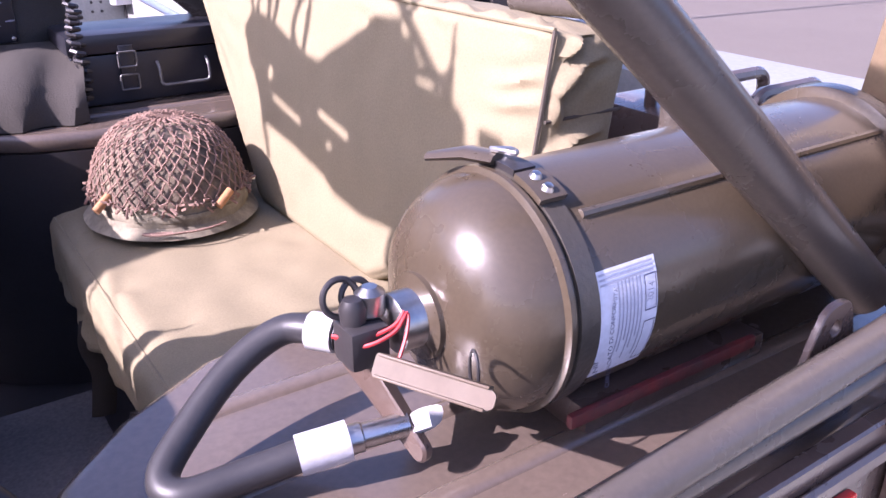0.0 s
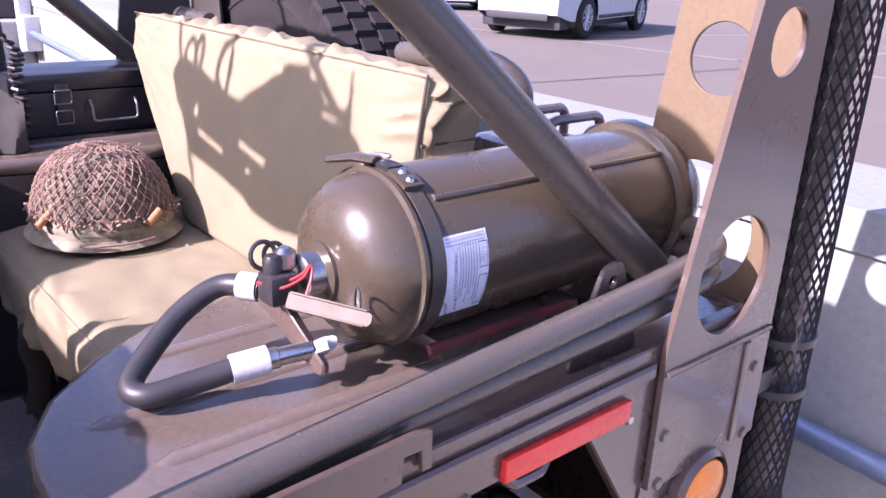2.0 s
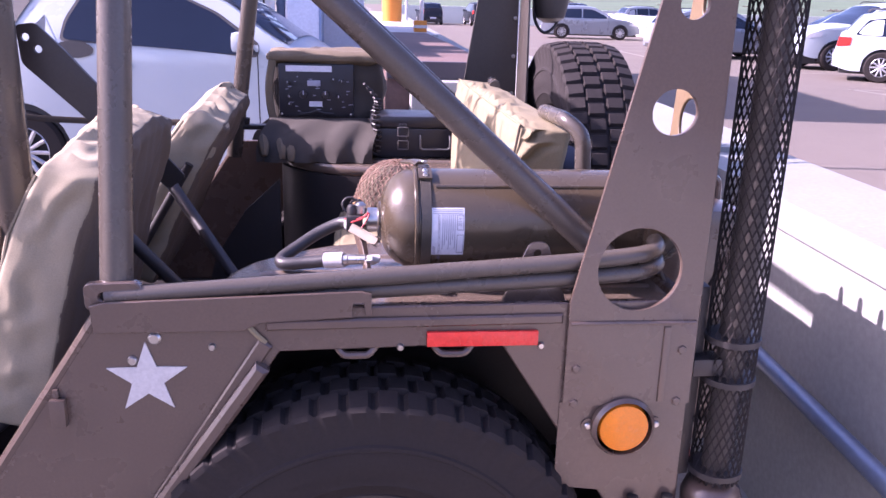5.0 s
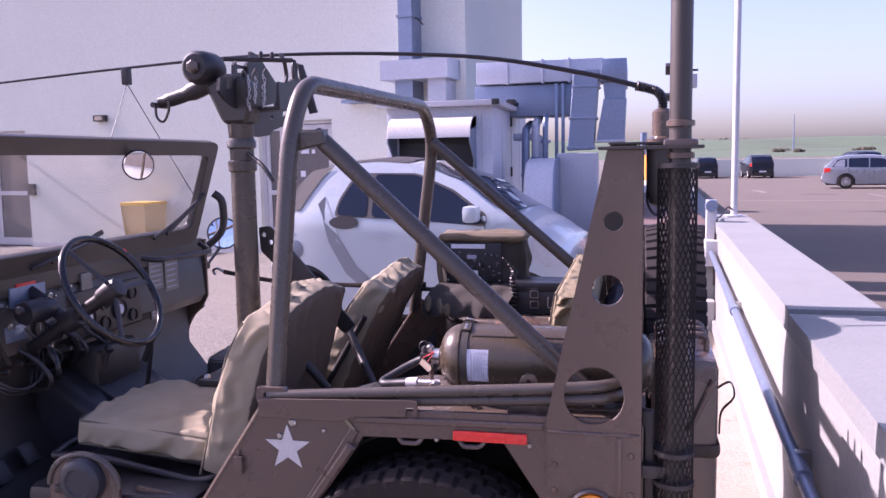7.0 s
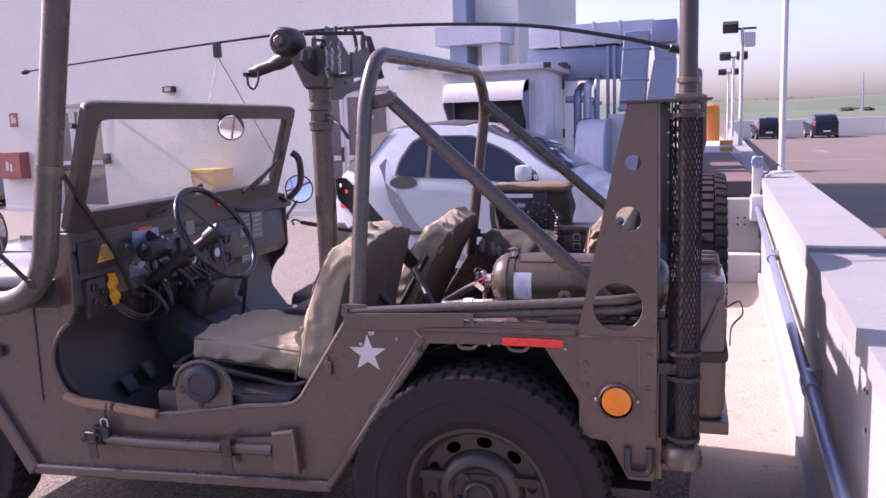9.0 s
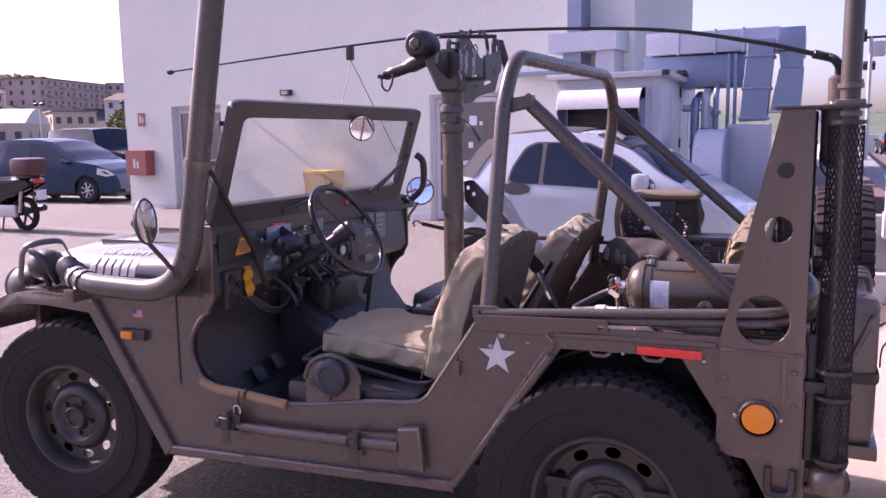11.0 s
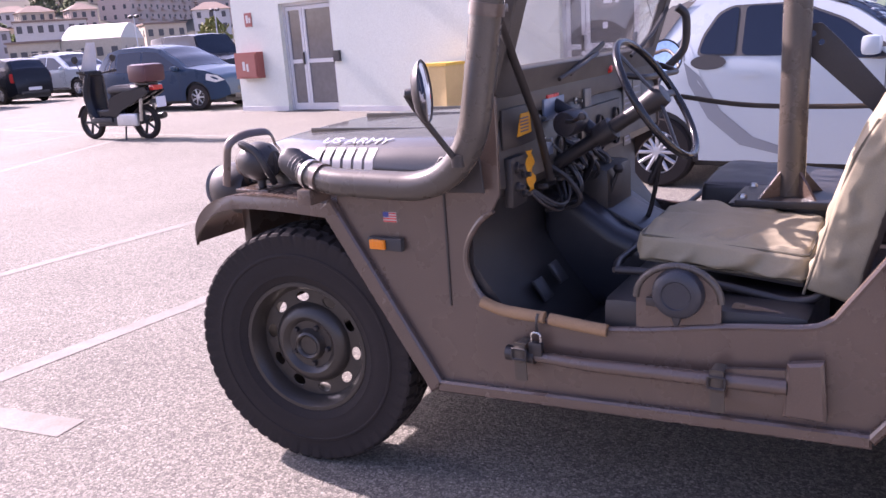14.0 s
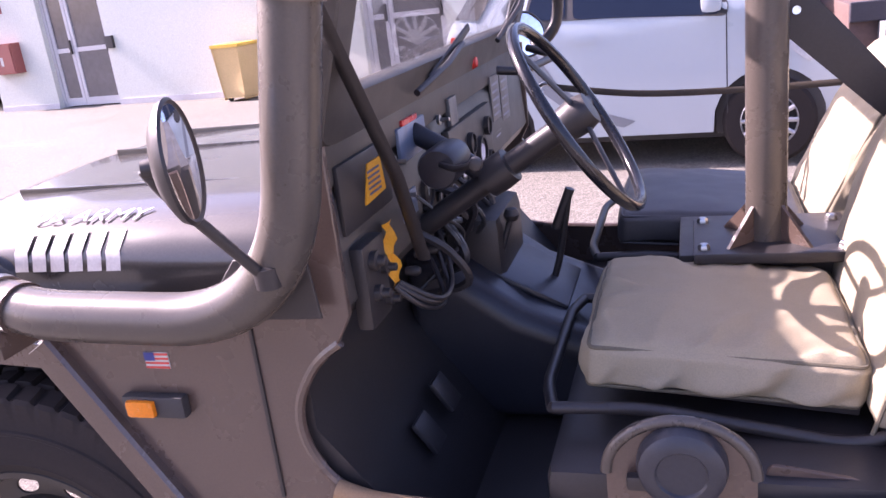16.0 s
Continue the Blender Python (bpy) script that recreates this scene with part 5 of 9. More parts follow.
    for ya in (y0 - 0.03, y1 + 0.02):
        tube(bent([(-1.13, ya, 0.70), (-0.98, ya, 0.705), (-0.68, ya, 0.655), (-0.615, ya, 0.67), tuple(m @ Vector((0.03, ya, 0.12)))], 0.05), 0.011, 10, fr)
    tube(bent([(-1.13, y0 - 0.03, 0.70), (-1.15, y0 + 0.05, 0.70), (-1.15, y1 - 0.05, 0.70), (-1.13, y1 + 0.02, 0.70)], 0.03), 0.011, 10, fr)
    part("seat_frame", fr, BLACK, jeep)
    part("seat_pan", moved(box((-0.21, y0 + 0.008, -0.055), (0.21, y1 - 0.008, -0.037), 0.004), Matrix.Translation((-0.862, 0, 0.758)) @ Euler((0, radians(6), 0)).to_matrix().to_4x4()), BLACK, jeep)
    return s


seat(0.182, 0.61, 0.69, 14, "khaki canvas padded driver seat with creased cover", 1.0, SEATCLOTH)
seat(0.93, 1.40, 1.40, 24, "passenger seat with a dark cushion and khaki backrest", 7.0, surface("dark_grey_vinyl", (0.05, 0.048, 0.05), (0.065, 0.062, 0.062), rough=0.45, scale=10, fine=180, bump=0.1, bump_dist=0.002))
part("seat_lever", plate(rounded([(-0.82, 0.615), (-0.80, 0.675), (-0.66, 0.655), (-0.65, 0.60)], 0.012), "y", 0.052, 0.060, [rounded([(-0.79, 0.625), (-0.785, 0.65), (-0.70, 0.637), (-0.70, 0.618)], 0.008)], 0.001), OLIVE, jeep)
part("seat_stay", rod((-0.52, 0.45, 0.98), (-0.30, 0.50, 0.70), 0.014), BLACK, jeep)
part("seat_stay", rod((-0.50, 0.85, 1.0), (-0.22, 0.52, 0.72), 0.014), BLACK, jeep)

# rear bench
hbn = (0.2275, 0.405, 0.0625)
fo = {(2, 1): fan_folds(21, 7, (-0.227, -0.4), (-0.227, 0.4), 0.12, (1, 0.1), 0.013, 0.005) + fan_folds(22, 4, (-0.2, -0.4), (0.2, -0.4), 0.10, (0.2, 1), 0.012, 0.005),
      (0, -1): fan_folds(23, 8, (-0.4, -0.06), (0.4, -0.06), 0.08, (0.3, 1), 0.012, 0.008), (1, -1): fan_folds(24, 6, (-0.06, -0.2), (-0.06, 0.2), 0.09, (1, 0.2), 0.012, 0.008)}
bc = padded(hbn, 52, 0.028, 0.010, fo, 0.004, 11)
bench = part("bench_cushion", moved(bc, Matrix.Translation((0.172, 0.855, 0.7275))), CANVAS, jeep, "khaki canvas bench cushion in sun and shadow")
part("bench_frame", box((-0.01, 0.47, 0.60), (0.39, 1.24, 0.665), 0.008), BLACK, bench)
for y in (0.56, 0.9, 1.2):
    part("bench_leg", box((0.02, y - 0.015, 0.465), (0.05, y + 0.015, 0.60), 0.003), BLACK, bench)
part("piping", tube(bent([(-0.0475, 0.49, 0.781), (-0.0475, 1.22, 0.781)], 0.02), 0.0035, 6), CANVAS, bench)
for y in (0.70, 0.98):
    part("bench_strap", tube(smooth_path([(-0.055, y, 0.70), (-0.062, y + 0.005, 0.66), (-0.05, y + 0.02, 0.60), (-0.06, y + 0.03, 0.52)], 5), 0.013, 8, flatten=(1.4, 0.25)), WEB, bench)

bench.matrix_basis = Matrix.Translation((-0.012, -0.012, 0.008)) @ Matrix.Diagonal((1, 0.963, 1, 1))

# padded backrest: upright far edge cut away low down, gathers along its top
def back_foot(y):
    pts = [(0.36, 0.955), (0.40, 0.95), (0.68, 0.80), (1.05, 0.80), (1.35, 1.06), (1.40, 1.10)]
    for (a, p), (c, q) in zip(pts, pts[1:]):
        if y <= c:
            return p + (q - p) * (y - a) / (c - a)
    return 1.10


hk = (0.052, 0.5, 0.1775)
fo = {(2, 1): fan_folds(31, 22, (-0.055, -0.49), (-0.055, 0.49), 0.075, (1, -0.25), 0.010, 0.0085), (0, -1): fan_folds(32, 9, (-0.49, 0.175), (0.49, 0.175), 0.05, (0.2, -1), 0.010, 0.004) + fan_folds(35, 3, (-0.49, -0.1), (-0.49, 0.15), 0.08, (1, 0.1), 0.012, 0.004),
      (1, -1): fan_folds(33, 6, (-0.17, -0.05), (0.17, -0.04), 0.08, (1, 0.5), 0.011, 0.010)}
core = padded(hk, 60, 0.012, 0.008, fo, 0.003, 5)


def back_place(c):
    y = 0.885 + c.y
    k = (c.z + 0.1775) / 0.355
    zb, zt = back_foot(y), 1.158
    return Vector((0.31 + c.x + (zb + (zt - zb) * k - 0.80) * 0.16 - 0.012, y, zb + (zt - zb) * k - 0.10 * max(0, c.x + 0.052) * max(0, k - 0.8) * 5))


for v in core.verts:
    v.co = back_place(v.co)
back = part("bench_back", core, CANVAS, jeep, "khaki canvas padded backrest with stitched corner")
part("top_seam", tube([back_place(Vector((-0.051, -0.498 + 0.996 * k / 40, 0.1765))) for k in range(41)], 0.0026, 6), CANVAS, back)
part("corner_seam", tube([back_place(Vector((-0.0525, -0.500, 0.1765 - 0.34 * k / 12))) for k in range(13)], 0.0026, 6), WEB, back)
part("side_seam", tube([back_place(Vector((-0.05 + 0.1 * k / 8, -0.5045, 0.03))) for k in range(9)], 0.002, 6), WEB, back)
rg = random.Random(12)
part("back_frame", tube(bent([(0.385, 0.55, 1.165), (0.38, 0.35, 1.175), (0.41, 0.325, 1.15), (0.425, 0.33, 0.93)], 0.06), 0.015, 12), OLIVE_TUBE, back)
part("back_frame", tube(bent([(0.385, 1.2, 1.155), (0.41, 1.43, 1.155), (0.425, 1.44, 0.93)], 0.06), 0.015, 12), OLIVE_TUBE, back)
back.matrix_basis = Matrix.Translation((-0.012, -0.005, 0.006)) @ Matrix.Diagonal((1, 0.963, 1, 1))

# wheels
RIM = surface("dark_olive_rim_paint", (0.042, 0.035, 0.030), (0.028, 0.024, 0.021), rough=0.33, scale=9, fine=150, bump=0.08, bump_dist=0.002, speck=((0.12, 0.10, 0.09), 30, 0.68))


def wheel_parts(parent, spare=False):
    R, w = 0.400, 0.190
    h = w / 2
    ty = bmesh.new()
    inner = [(0.218, -h * 0.72), (0.235, -h * 0.86), (0.246, -h * 0.90), (0.249, -h * 0.935), (0.254, -h * 0.925), (0.268, -h * 0.975), (0.29, -h), (0.312, -h * 0.995), (0.315, -h * 1.025), (0.321, -h * 1.02), (0.324, -h * 0.98), (0.345, -h * 0.95)]
    tread = [-0.0945, -0.093, -0.055, -0.053, -0.048, -0.046, -0.006, -0.004, 0.004, 0.006, 0.046, 0.048, 0.053, 0.055, 0.093, 0.0945]
    lane = [0, 0, 0, None, None, 1, 1, None, None, 2, 2, None, None, 3, 3, 3]
    NB, ST = 54, 8
    rows = []
    for r, y in inner:
        rows.append([(r, y)] * (NB * ST))
    for i, y in enumerate(tread):
        row = []
        for j in range(NB * ST):
            ph = (j / ST + (0.5 if lane[i] in (1, 3) else 0.0) + (0.12 * math.sin(y * 60))) % 1.0
            solid = lane[i] is not None and ph < 0.76
            r = R - 0.010 * (abs(y) / 0.0945) ** 4 if solid else R - 0.010 - 0.006 * (abs(y) / 0.0945) ** 4
            if i in (0, len(tread) - 1):
                r = (R - 0.018) if solid else R - 0.024
            row.append((r, y + (0.003 * math.copysign(1, y) if solid and i in (0, len(tread) - 1) else 0)))
        rows.append(row)
    for r, y in reversed(inner):
        rows.append([(r, -y)] * (NB * ST))
    n = NB * ST
    grid = [[ty.verts.new((r * math.cos(2 * math.pi * j / n), y, r * math.sin(2 * math.pi * j / n))) for j, (r, y) in enumerate(row)] for row in rows]
    for p, q in zip(grid, grid[1:] + grid[:1]):
        for j in range(n):
            ty.faces.new((p[j], p[(j + 1) % n], q[(j + 1) % n], q[j]))
    part("tyre", ty, RUBBER, parent)
    rim = turned([(0.222, -0.075), (0.226, -0.070), (0.212, -0.062), (0.200, -0.03), (0.200, 0.06), (0.214, 0.07), (0.20, 0.07), (0.188, 0.05), (0.188, -0.03), (0.20, -0.06), (0.21, -0.075)], (0, 0, 0), "y", 48, closed=True)
    disc = plate(ring(0, 0, 0.192, 48), "y", -0.022, -0.016, [[(0.160 * math.cos(a) + (0.017 * math.cos(b) * math.cos(a) - 0.024 * math.sin(b) * math.sin(a)), 0.160 * math.sin(a) + (0.017 * math.cos(b) * math.sin(a) + 0.024 * math.sin(b) * math.cos(a))) for b in [2 * math.pi * j / 14 for j in range(14)]] for a in [2 * math.pi * k / 10 for k in range(10)]], 0.001)
    rp = part("rim", rim, RIM, parent)
    part("disc", disc, RIM, rp)
    part("disc_bowl", turned([(0.140, -0.021), (0.136, -0.030), (0.126, -0.044), (0.112, -0.053), (0.098, -0.055), (0.088, -0.048), (0.080, -0.040), (0.056, -0.039), (0.050, -0.048), (0.047, -0.060), (0.040, -0.064), (0.034, -0.060), (0.031, -0.052), (0, -0.050)], (0, 0, 0), "y", 40), RIM, rp)
    for k in range(5):
        a = 2 * math.pi * k / 5
        part("wheel_nut", bolt((0.067 * math.cos(a), -0.038, 0.067 * math.sin(a)), "y", 0.010, -0.014), BLACK, rp)


for x, y, s in ((-2.135, 0.055, 1), (0.0, 0.062, 1), (-2.135, W - 0.055, -1), (0.0, W - 0.062, -1)):
    wl2 = part("wheel", turned([(0.03, -0.03), (0.03, 0.08), (0, 0.08)], (0, 0, 0), "y", 16), BLACK, jeep)
    wheel_parts(wl2)
    wl2.matrix_basis = pose(x, y, 0.398, 0, 23 + x * 40, (7 if x < -1 else 0) + (0 if s > 0 else 180))
for x in (-2.125, 0.0):
    part("axle", rod((x, 0.12, 0.37), (x, W - 0.12, 0.37), 0.035), BLACK, jeep)

# sill gear: cloth wrap, padlock, tool with straps
wrap = part("cloth_wrap", tube(smooth_path([(-1.47, -0.002, 0.622), (-1.40, -0.003, 0.603), (-1.28, -0.003, 0.596)], 5), 0.017, 12), TAPE, jeep, "khaki cloth wrapped round the sill edge")
part("cloth_wrap", tube(smooth_path([(-1.265, -0.003, 0.594), (-1.18, -0.003, 0.586), (-1.105, -0.002, 0.58)], 5), 0.017, 12), TAPE, jeep, "khaki cloth wrapped round the sill edge")

# ---- sill gear ----
pl = part("padlock", box((-1.315, -0.045, 0.495), (-1.275, -0.024, 0.535), 0.006), BLACK, jeep)
part("shackle", tube(bent([(-1.308, -0.034, 0.535), (-1.308, -0.034, 0.562), (-1.282, -0.034, 0.562), (-1.282, -0.034, 0.535)], 0.014), 0.0035, 8), STEEL, pl)
part("chain_link", tube(smooth_path([(-1.297, -0.02, 0.56), (-1.297, -0.024, 0.585), (-1.295, -0.015, 0.61)], 4), 0.004, 6), BLACK, pl)
tool = part("pioneer_tool", tube([(-1.37, -0.028, 0.492), (-1.15, -0.03, 0.488), (-0.66, -0.03, 0.505)], [0.014, 0.018, 0.020], 12), OLIVE, jeep, "olive tool handle strapped along the sill")
part("tool_grip", tube([(-1.385, -0.028, 0.492), (-1.30, -0.029, 0.490)], 0.022, 10), BLACK, tool)
part("tool_blade", plate([(-0.80, 0.455), (-0.80, 0.53), (-0.665, 0.545), (-0.665, 0.445)], "y", -0.028, -0.014, bevel=0.004), OLIVE, tool)
part("blade_clip", box((-0.735, -0.034, 0.475), (-0.685, -0.026, 0.50), 0.004), OLIVE, tool)
part("tool_sheath", plate([(-0.668, 0.43), (-0.662, 0.565), (-0.585, 0.578), (-0.572, 0.43)], "y", -0.04, -0.006, bevel=0.007), OLIVE, tool)
for x, z in ((-1.335, 0.50), (-0.815, 0.50)):
    st = part("strap", plate(rounded([(x - 0.015, z - 0.075), (x - 0.018, z + 0.035), (x + 0.015, z + 0.035), (x + 0.02, z - 0.075)], 0.006), "y", -0.057, -0.052), WEB, tool)
    part("strap_loop", tube(bent([(x, -0.005, z + 0.03), (x, -0.058, z + 0.03), (x, -0.058, z - 0.025), (x, -0.005, z - 0.025)], 0.015), 0.012, 8, flatten=(1.3, 0.25)), WEB, tool)
    part("buckle", tube(bent([(x - 0.02, -0.061, z - 0.012), (x + 0.02, -0.061, z - 0.012), (x + 0.02, -0.061, z + 0.018), (x - 0.02, -0.061, z + 0.018), (x - 0.02, -0.061, z - 0.012)], 0.006), 0.0035, 6), BLACK, tool)

# ---- snorkel pipe on the near wing ----
snork = thing("snorkel_pipe", "olive metal intake pipe bent up beside the windscreen", "intake pipe")
SP = bent([(-2.02, -0.045, 0.985), (-1.90, -0.075, 0.965), (-1.448, -0.085, 0.958), (-1.212, -0.085, 2.25)], 0.21, 16)
part("pipe", tube(SP, 0.0405, 20), OLIVE_TUBE, snork)
hs = smooth_path([(-2.16, 0.10, 0.96), (-2.14, 0.04, 1.0), (-2.08, -0.01, 1.0), (-2.0, -0.048, 0.983)], 10)
part("rubber_bellows", tube(hs, [0.040 + 0.005 * (k % 2) for k in range(len(hs))], 16), HOSE, snork)
for i, (p, q) in enumerate((((-2.0, -0.051, 0.982), (-1.985, -0.055, 0.979)), ((-1.955, -0.062, 0.974), (-1.935, -0.067, 0.971)), ((-1.368, -0.085, 1.395), (-1.3625, -0.085, 1.425)))):
    part("clamp_band", tube([p, q], 0.0455, 20), OLIVE if i else STEEL, snork)
part("clamp_lug", box((-1.40, -0.06, 1.40), (-1.335, -0.025, 1.42), 0.004), OLIVE, snork)
part("brace_rod", tube([(-1.362, -0.045, 1.405), (-1.36, 0.18, 1.10), (-1.36, 0.26, 0.93)], 0.010, 10, flatten=(1.3, 0.6)), BLACK, snork)
part("cowl_bracket", plate([(-1.64, 0.935), (-1.56, 1.035), (-1.44, 1.04), (-1.43, 0.94)], "y", -0.03, -0.024, [ring(-1.53, 0.985, 0.012, 12)], 0.001), BLACK, snork)
part("bracket_bolt", bolt((-1.53, -0.03, 0.985), "y", 0.016, -0.012), BLACK, snork)
part("wing_saddle", box((-2.01, -0.11, 0.898), (-1.96, -0.01, 0.945), 0.006), OLIVE, snork)

# ---- door mirrors ----
def door_mirror(centre, foot, turn, label, tilt=4):
    m = thing("door_mirror", label, "mirror", group="door mirrors")
    c, f = Vector(centre), Vector(foot)
    tr = Matrix.Translation(c) @ Euler((0, radians(-tilt), radians(turn))).to_matrix().to_4x4()
    part("shell", moved(turned([(0, -0.024), (0.055, -0.018), (0.074, -0.006), (0.078, 0.003), (0.074, 0.006), (0.070, 0.003)], (0, 0, 0), "x", 36), tr), BLACK, m)
    part("mirror_glass", moved(turned([(0, 0.005), (0.04, 0.0045), (0.071, 0.003)], (0, 0, 0), "x", 36), tr), MIRROR, m)
    part("pivot", moved(turned([(0, -0.05), (0.012, -0.045), (0.014, -0.02)], (0, 0, 0), "x", 14), tr), BLACK, m)
    k = tr @ Vector((-0.045, 0, 0))
    part("arm", tube(bent([k, k + Vector((0.012, 0.01, -0.03)), f], 0.015), 0.008, 10), BLACK, m)
    part("arm_foot", turned([(0.018, -0.01), (0.02, 0.02), (0, 0.025)], f, "z", 14), BLACK, m)
    return m


door_mirror((-1.483, -0.215, 1.225), (-1.455, -0.115, 1.035), 19, "round black door mirror on a bent arm by the snorkel")
door_mirror((-1.430, W + 0.215, 1.195), (-1.42, W + 0.02, 1.06), -50, "round black door mirror with pale glass on the passenger side", 12)

# ---- strap across the passenger doorway ----
ds = thing("safety_strap", "dark webbing safety strap hooked across the open doorway", "strap")
part("webbing", tube(smooth_path([(-1.30, W - 0.04, 1.045), (-1.05, W - 0.03, 1.005), (-0.75, W - 0.02, 0.992), (-0.42, W - 0.06, 1.0)], 6), 0.010, 8, flatten=(0.2, 1.0)), WEB, ds)
part("hook", tube(smooth_path([(-1.30, W - 0.04, 1.045), (-1.33, W - 0.04, 1.06), (-1.35, W - 0.04, 1.05), (-1.34, W - 0.04, 1.03)], 5), 0.006, 8), STEEL, ds)

# ---- pedestal mount between the seats ----
gm = thing("pedestal_mount", "olive steel pedestal with an empty cradle and tray on top", "pedestal mount")
PX, PY = -0.757, 0.665
part("floor_box", box((-0.93, 0.62, 0.465), (-0.58, 0.90, 0.80), 0.008), BLACK, gm)
bp = part("base_plate", box((-0.90, 0.56, 0.80), (-0.60, 0.80, 0.822), 0.004), BLACK, gm)
for x in (-0.88, -0.62):
    for y in (0.59, 0.77):
        part("bolt", bolt((x, y, 0.822), "z", 0.012, 0.012), STEEL, bp)
for a in range(4):
    m = Matrix.Translation((PX, PY, 0)) @ Matrix.Rotation(radians(45 + 90 * a), 4, "Z")
    part("gusset", moved(plate([(0.035, 0.822), (0.11, 0.822), (0.035, 0.90)], "y", -0.004, 0.004), m), OLIVE, bp)
part("post", turned([(0.040, 0.822), (0.0395, 1.50), (0.046, 1.505), (0.046, 1.535), (0.039, 1.54), (0.039, 1.575), (0.047, 1.58), (0.047, 1.60), (0.04, 1.61), (0.043, 1.655), (0.036, 1.66)], (PX, PY, 0), "z", 28), OLIVE_TUBE, gm)
part("lock_lever", tube(smooth_path([(PX + 0.03, PY - 0.02, 1.56), (PX + 0.10, PY - 0.06, 1.52), (PX + 0.14, PY - 0.07, 1.47)], 4), 0.007, 8), BLACK, gm)
part("brace", plate(rounded([(-0.740, 1.312), (-0.700, 1.318), (-0.645, 1.262), (-0.405, 0.985), (-0.445, 0.955), (-0.735, 1.232)], 0.01), "y", PY + 0.062, PY + 0.072, [ring(-0.722, 1.287, 0.0085, 12), ring(-0.698, 1.262, 0.0085, 12)], 0.001), BLACK, gm)
hd = part("swivel_head", plate(rounded([(-0.80, 1.655), (-0.715, 1.655), (-0.70, 1.70), (-0.70, 1.79), (-0.78, 1.82), (-0.86, 1.78)], 0.02), "y", PY - 0.045, PY + 0.045, bevel=0.012), DARKPAINT, gm)
part("cradle_plate", plate([(0.683, 1.627), (0.770, 1.616), (0.852, 1.624), (0.890, 1.643), (0.986, 1.662), (1.104, 1.676), (1.153, 1.752), (1.178, 1.766), (1.193, 1.797), (1.207, 1.815), (1.188, 1.845), (1.158, 1.852), (1.083, 1.839), (1.043, 1.825), (1.008, 1.819), (0.983, 1.810), (0.936, 1.804), (0.790, 1.891), (0.737, 1.897), (0.721, 1.849), (0.711, 1.860), (0.693, 1.845), (0.635, 1.843), (0.629, 1.855), (0.614, 1.841), (0.610, 1.811), (0.596, 1.805), (0.591, 1.787), (0.598, 1.765), (0.555, 1.762), (0.558, 1.794), (0.521, 1.792), (0.508, 1.752), (0.543, 1.727), (0.643, 1.697)], "x", -0.755, -0.745, [[(1.079, 1.731), (1.073, 1.713), (0.969, 1.693), (0.977, 1.711)], [(0.921, 1.740), (0.915, 1.722), (0.831, 1.705), (0.825, 1.723)], ring(1.091, 1.759, 0.009, 10, 0.016), ring(0.879, 1.688, 0.010, 10, 0.008), [(0.695, 1.836), (0.692, 1.823), (0.633, 1.818), (0.634, 1.831)]], 0.001), BLACK, hd)
for y0, z0, w in ((1.138, 1.862, 0.022), (1.103, 1.872, 0.012)):
    part("pin_loop", tube([(-0.75, y0 + w * math.cos(a), z0 + 0.034 * math.sin(a)) for a in [2 * math.pi * k / 20 for k in range(20)]], 0.007, 6, closed=True), BLACK, hd)
part("pin_hook", tube(smooth_path([(-0.75, 1.008, 1.812), (-0.75, 1.029, 1.842), (-0.75, 1.021, 1.877), (-0.75, 1.003, 1.905), (-0.75, 0.978, 1.915)], 5), 0.008, 6), BLACK, hd)
part("drum", turned([(0, -0.075), (0.04, -0.072), (0.053, -0.055), (0.056, -0.02), (0.056, 0.03), (0.045, 0.06), (0, 0.065)], (-0.875, PY, 1.838), "y", 26), BLACK, hd)
part("drum_nut", bolt((-0.875, PY - 0.075, 1.838), "y", 0.022, -0.016), OLIVE, hd)
part("fore_arm", tube(smooth_path([(-0.84, PY, 1.80), (-0.93, PY, 1.765), (-1.0, PY, 1.745), (-1.045, PY, 1.735)], 5), [0.030] * 6 + [0.024] * 6 + [0.02] * 4, 12), BLACK, hd)
part("arm_pin", rod((-1.05, PY - 0.04, 1.725), (-1.05, PY + 0.04, 1.725), 0.009, 10), BLACK, hd)
ch = part("safety_chain", tube(smooth_path([(-1.045, PY - 0.03, 1.725), (-1.04, PY - 0.035, 1.685), (-1.02, PY - 0.03, 1.67), (-1.0, PY - 0.03, 1.70), (-0.995, PY - 0.03, 1.735)], 5), 0.0045, 6), BLACK, hd)
tray = part("ammunition_tray", plate([(-0.745, 1.700), (-0.740, 1.845), (-0.732, 1.845), (-0.730, 1.712), (-0.640, 1.712), (-0.636, 1.790), (-0.628, 1.790), (-0.626, 1.700)], "y", PY + 0.02, PY + 0.10, bevel=0.002), BLACK, gm)
part("tray_top_rail", rod((-0.80, PY - 0.02, 1.865), (-0.62, PY + 0.12, 1.868), 0.008, 8), BLACK, tray)
part("latch_lever", plate([(-0.640, 1.70), (-0.610, 1.705), (-0.625, 1.76), (-0.660, 1.875), (-0.680, 1.878), (-0.668, 1.80)], "y", PY + 0.30, PY + 0.312, bevel=0.002), BLACK, hd)
for x, z0 in ((-0.70, 1.872), (-0.66, 1.868)):
    part("rail_stud", turned([(0.006, 0), (0.008, 0.012), (0.005, 0.02), (0, 0.022)], (x, PY + 0.05, z0), "z", 10), BLACK, hd)
rch = random.Random(5)
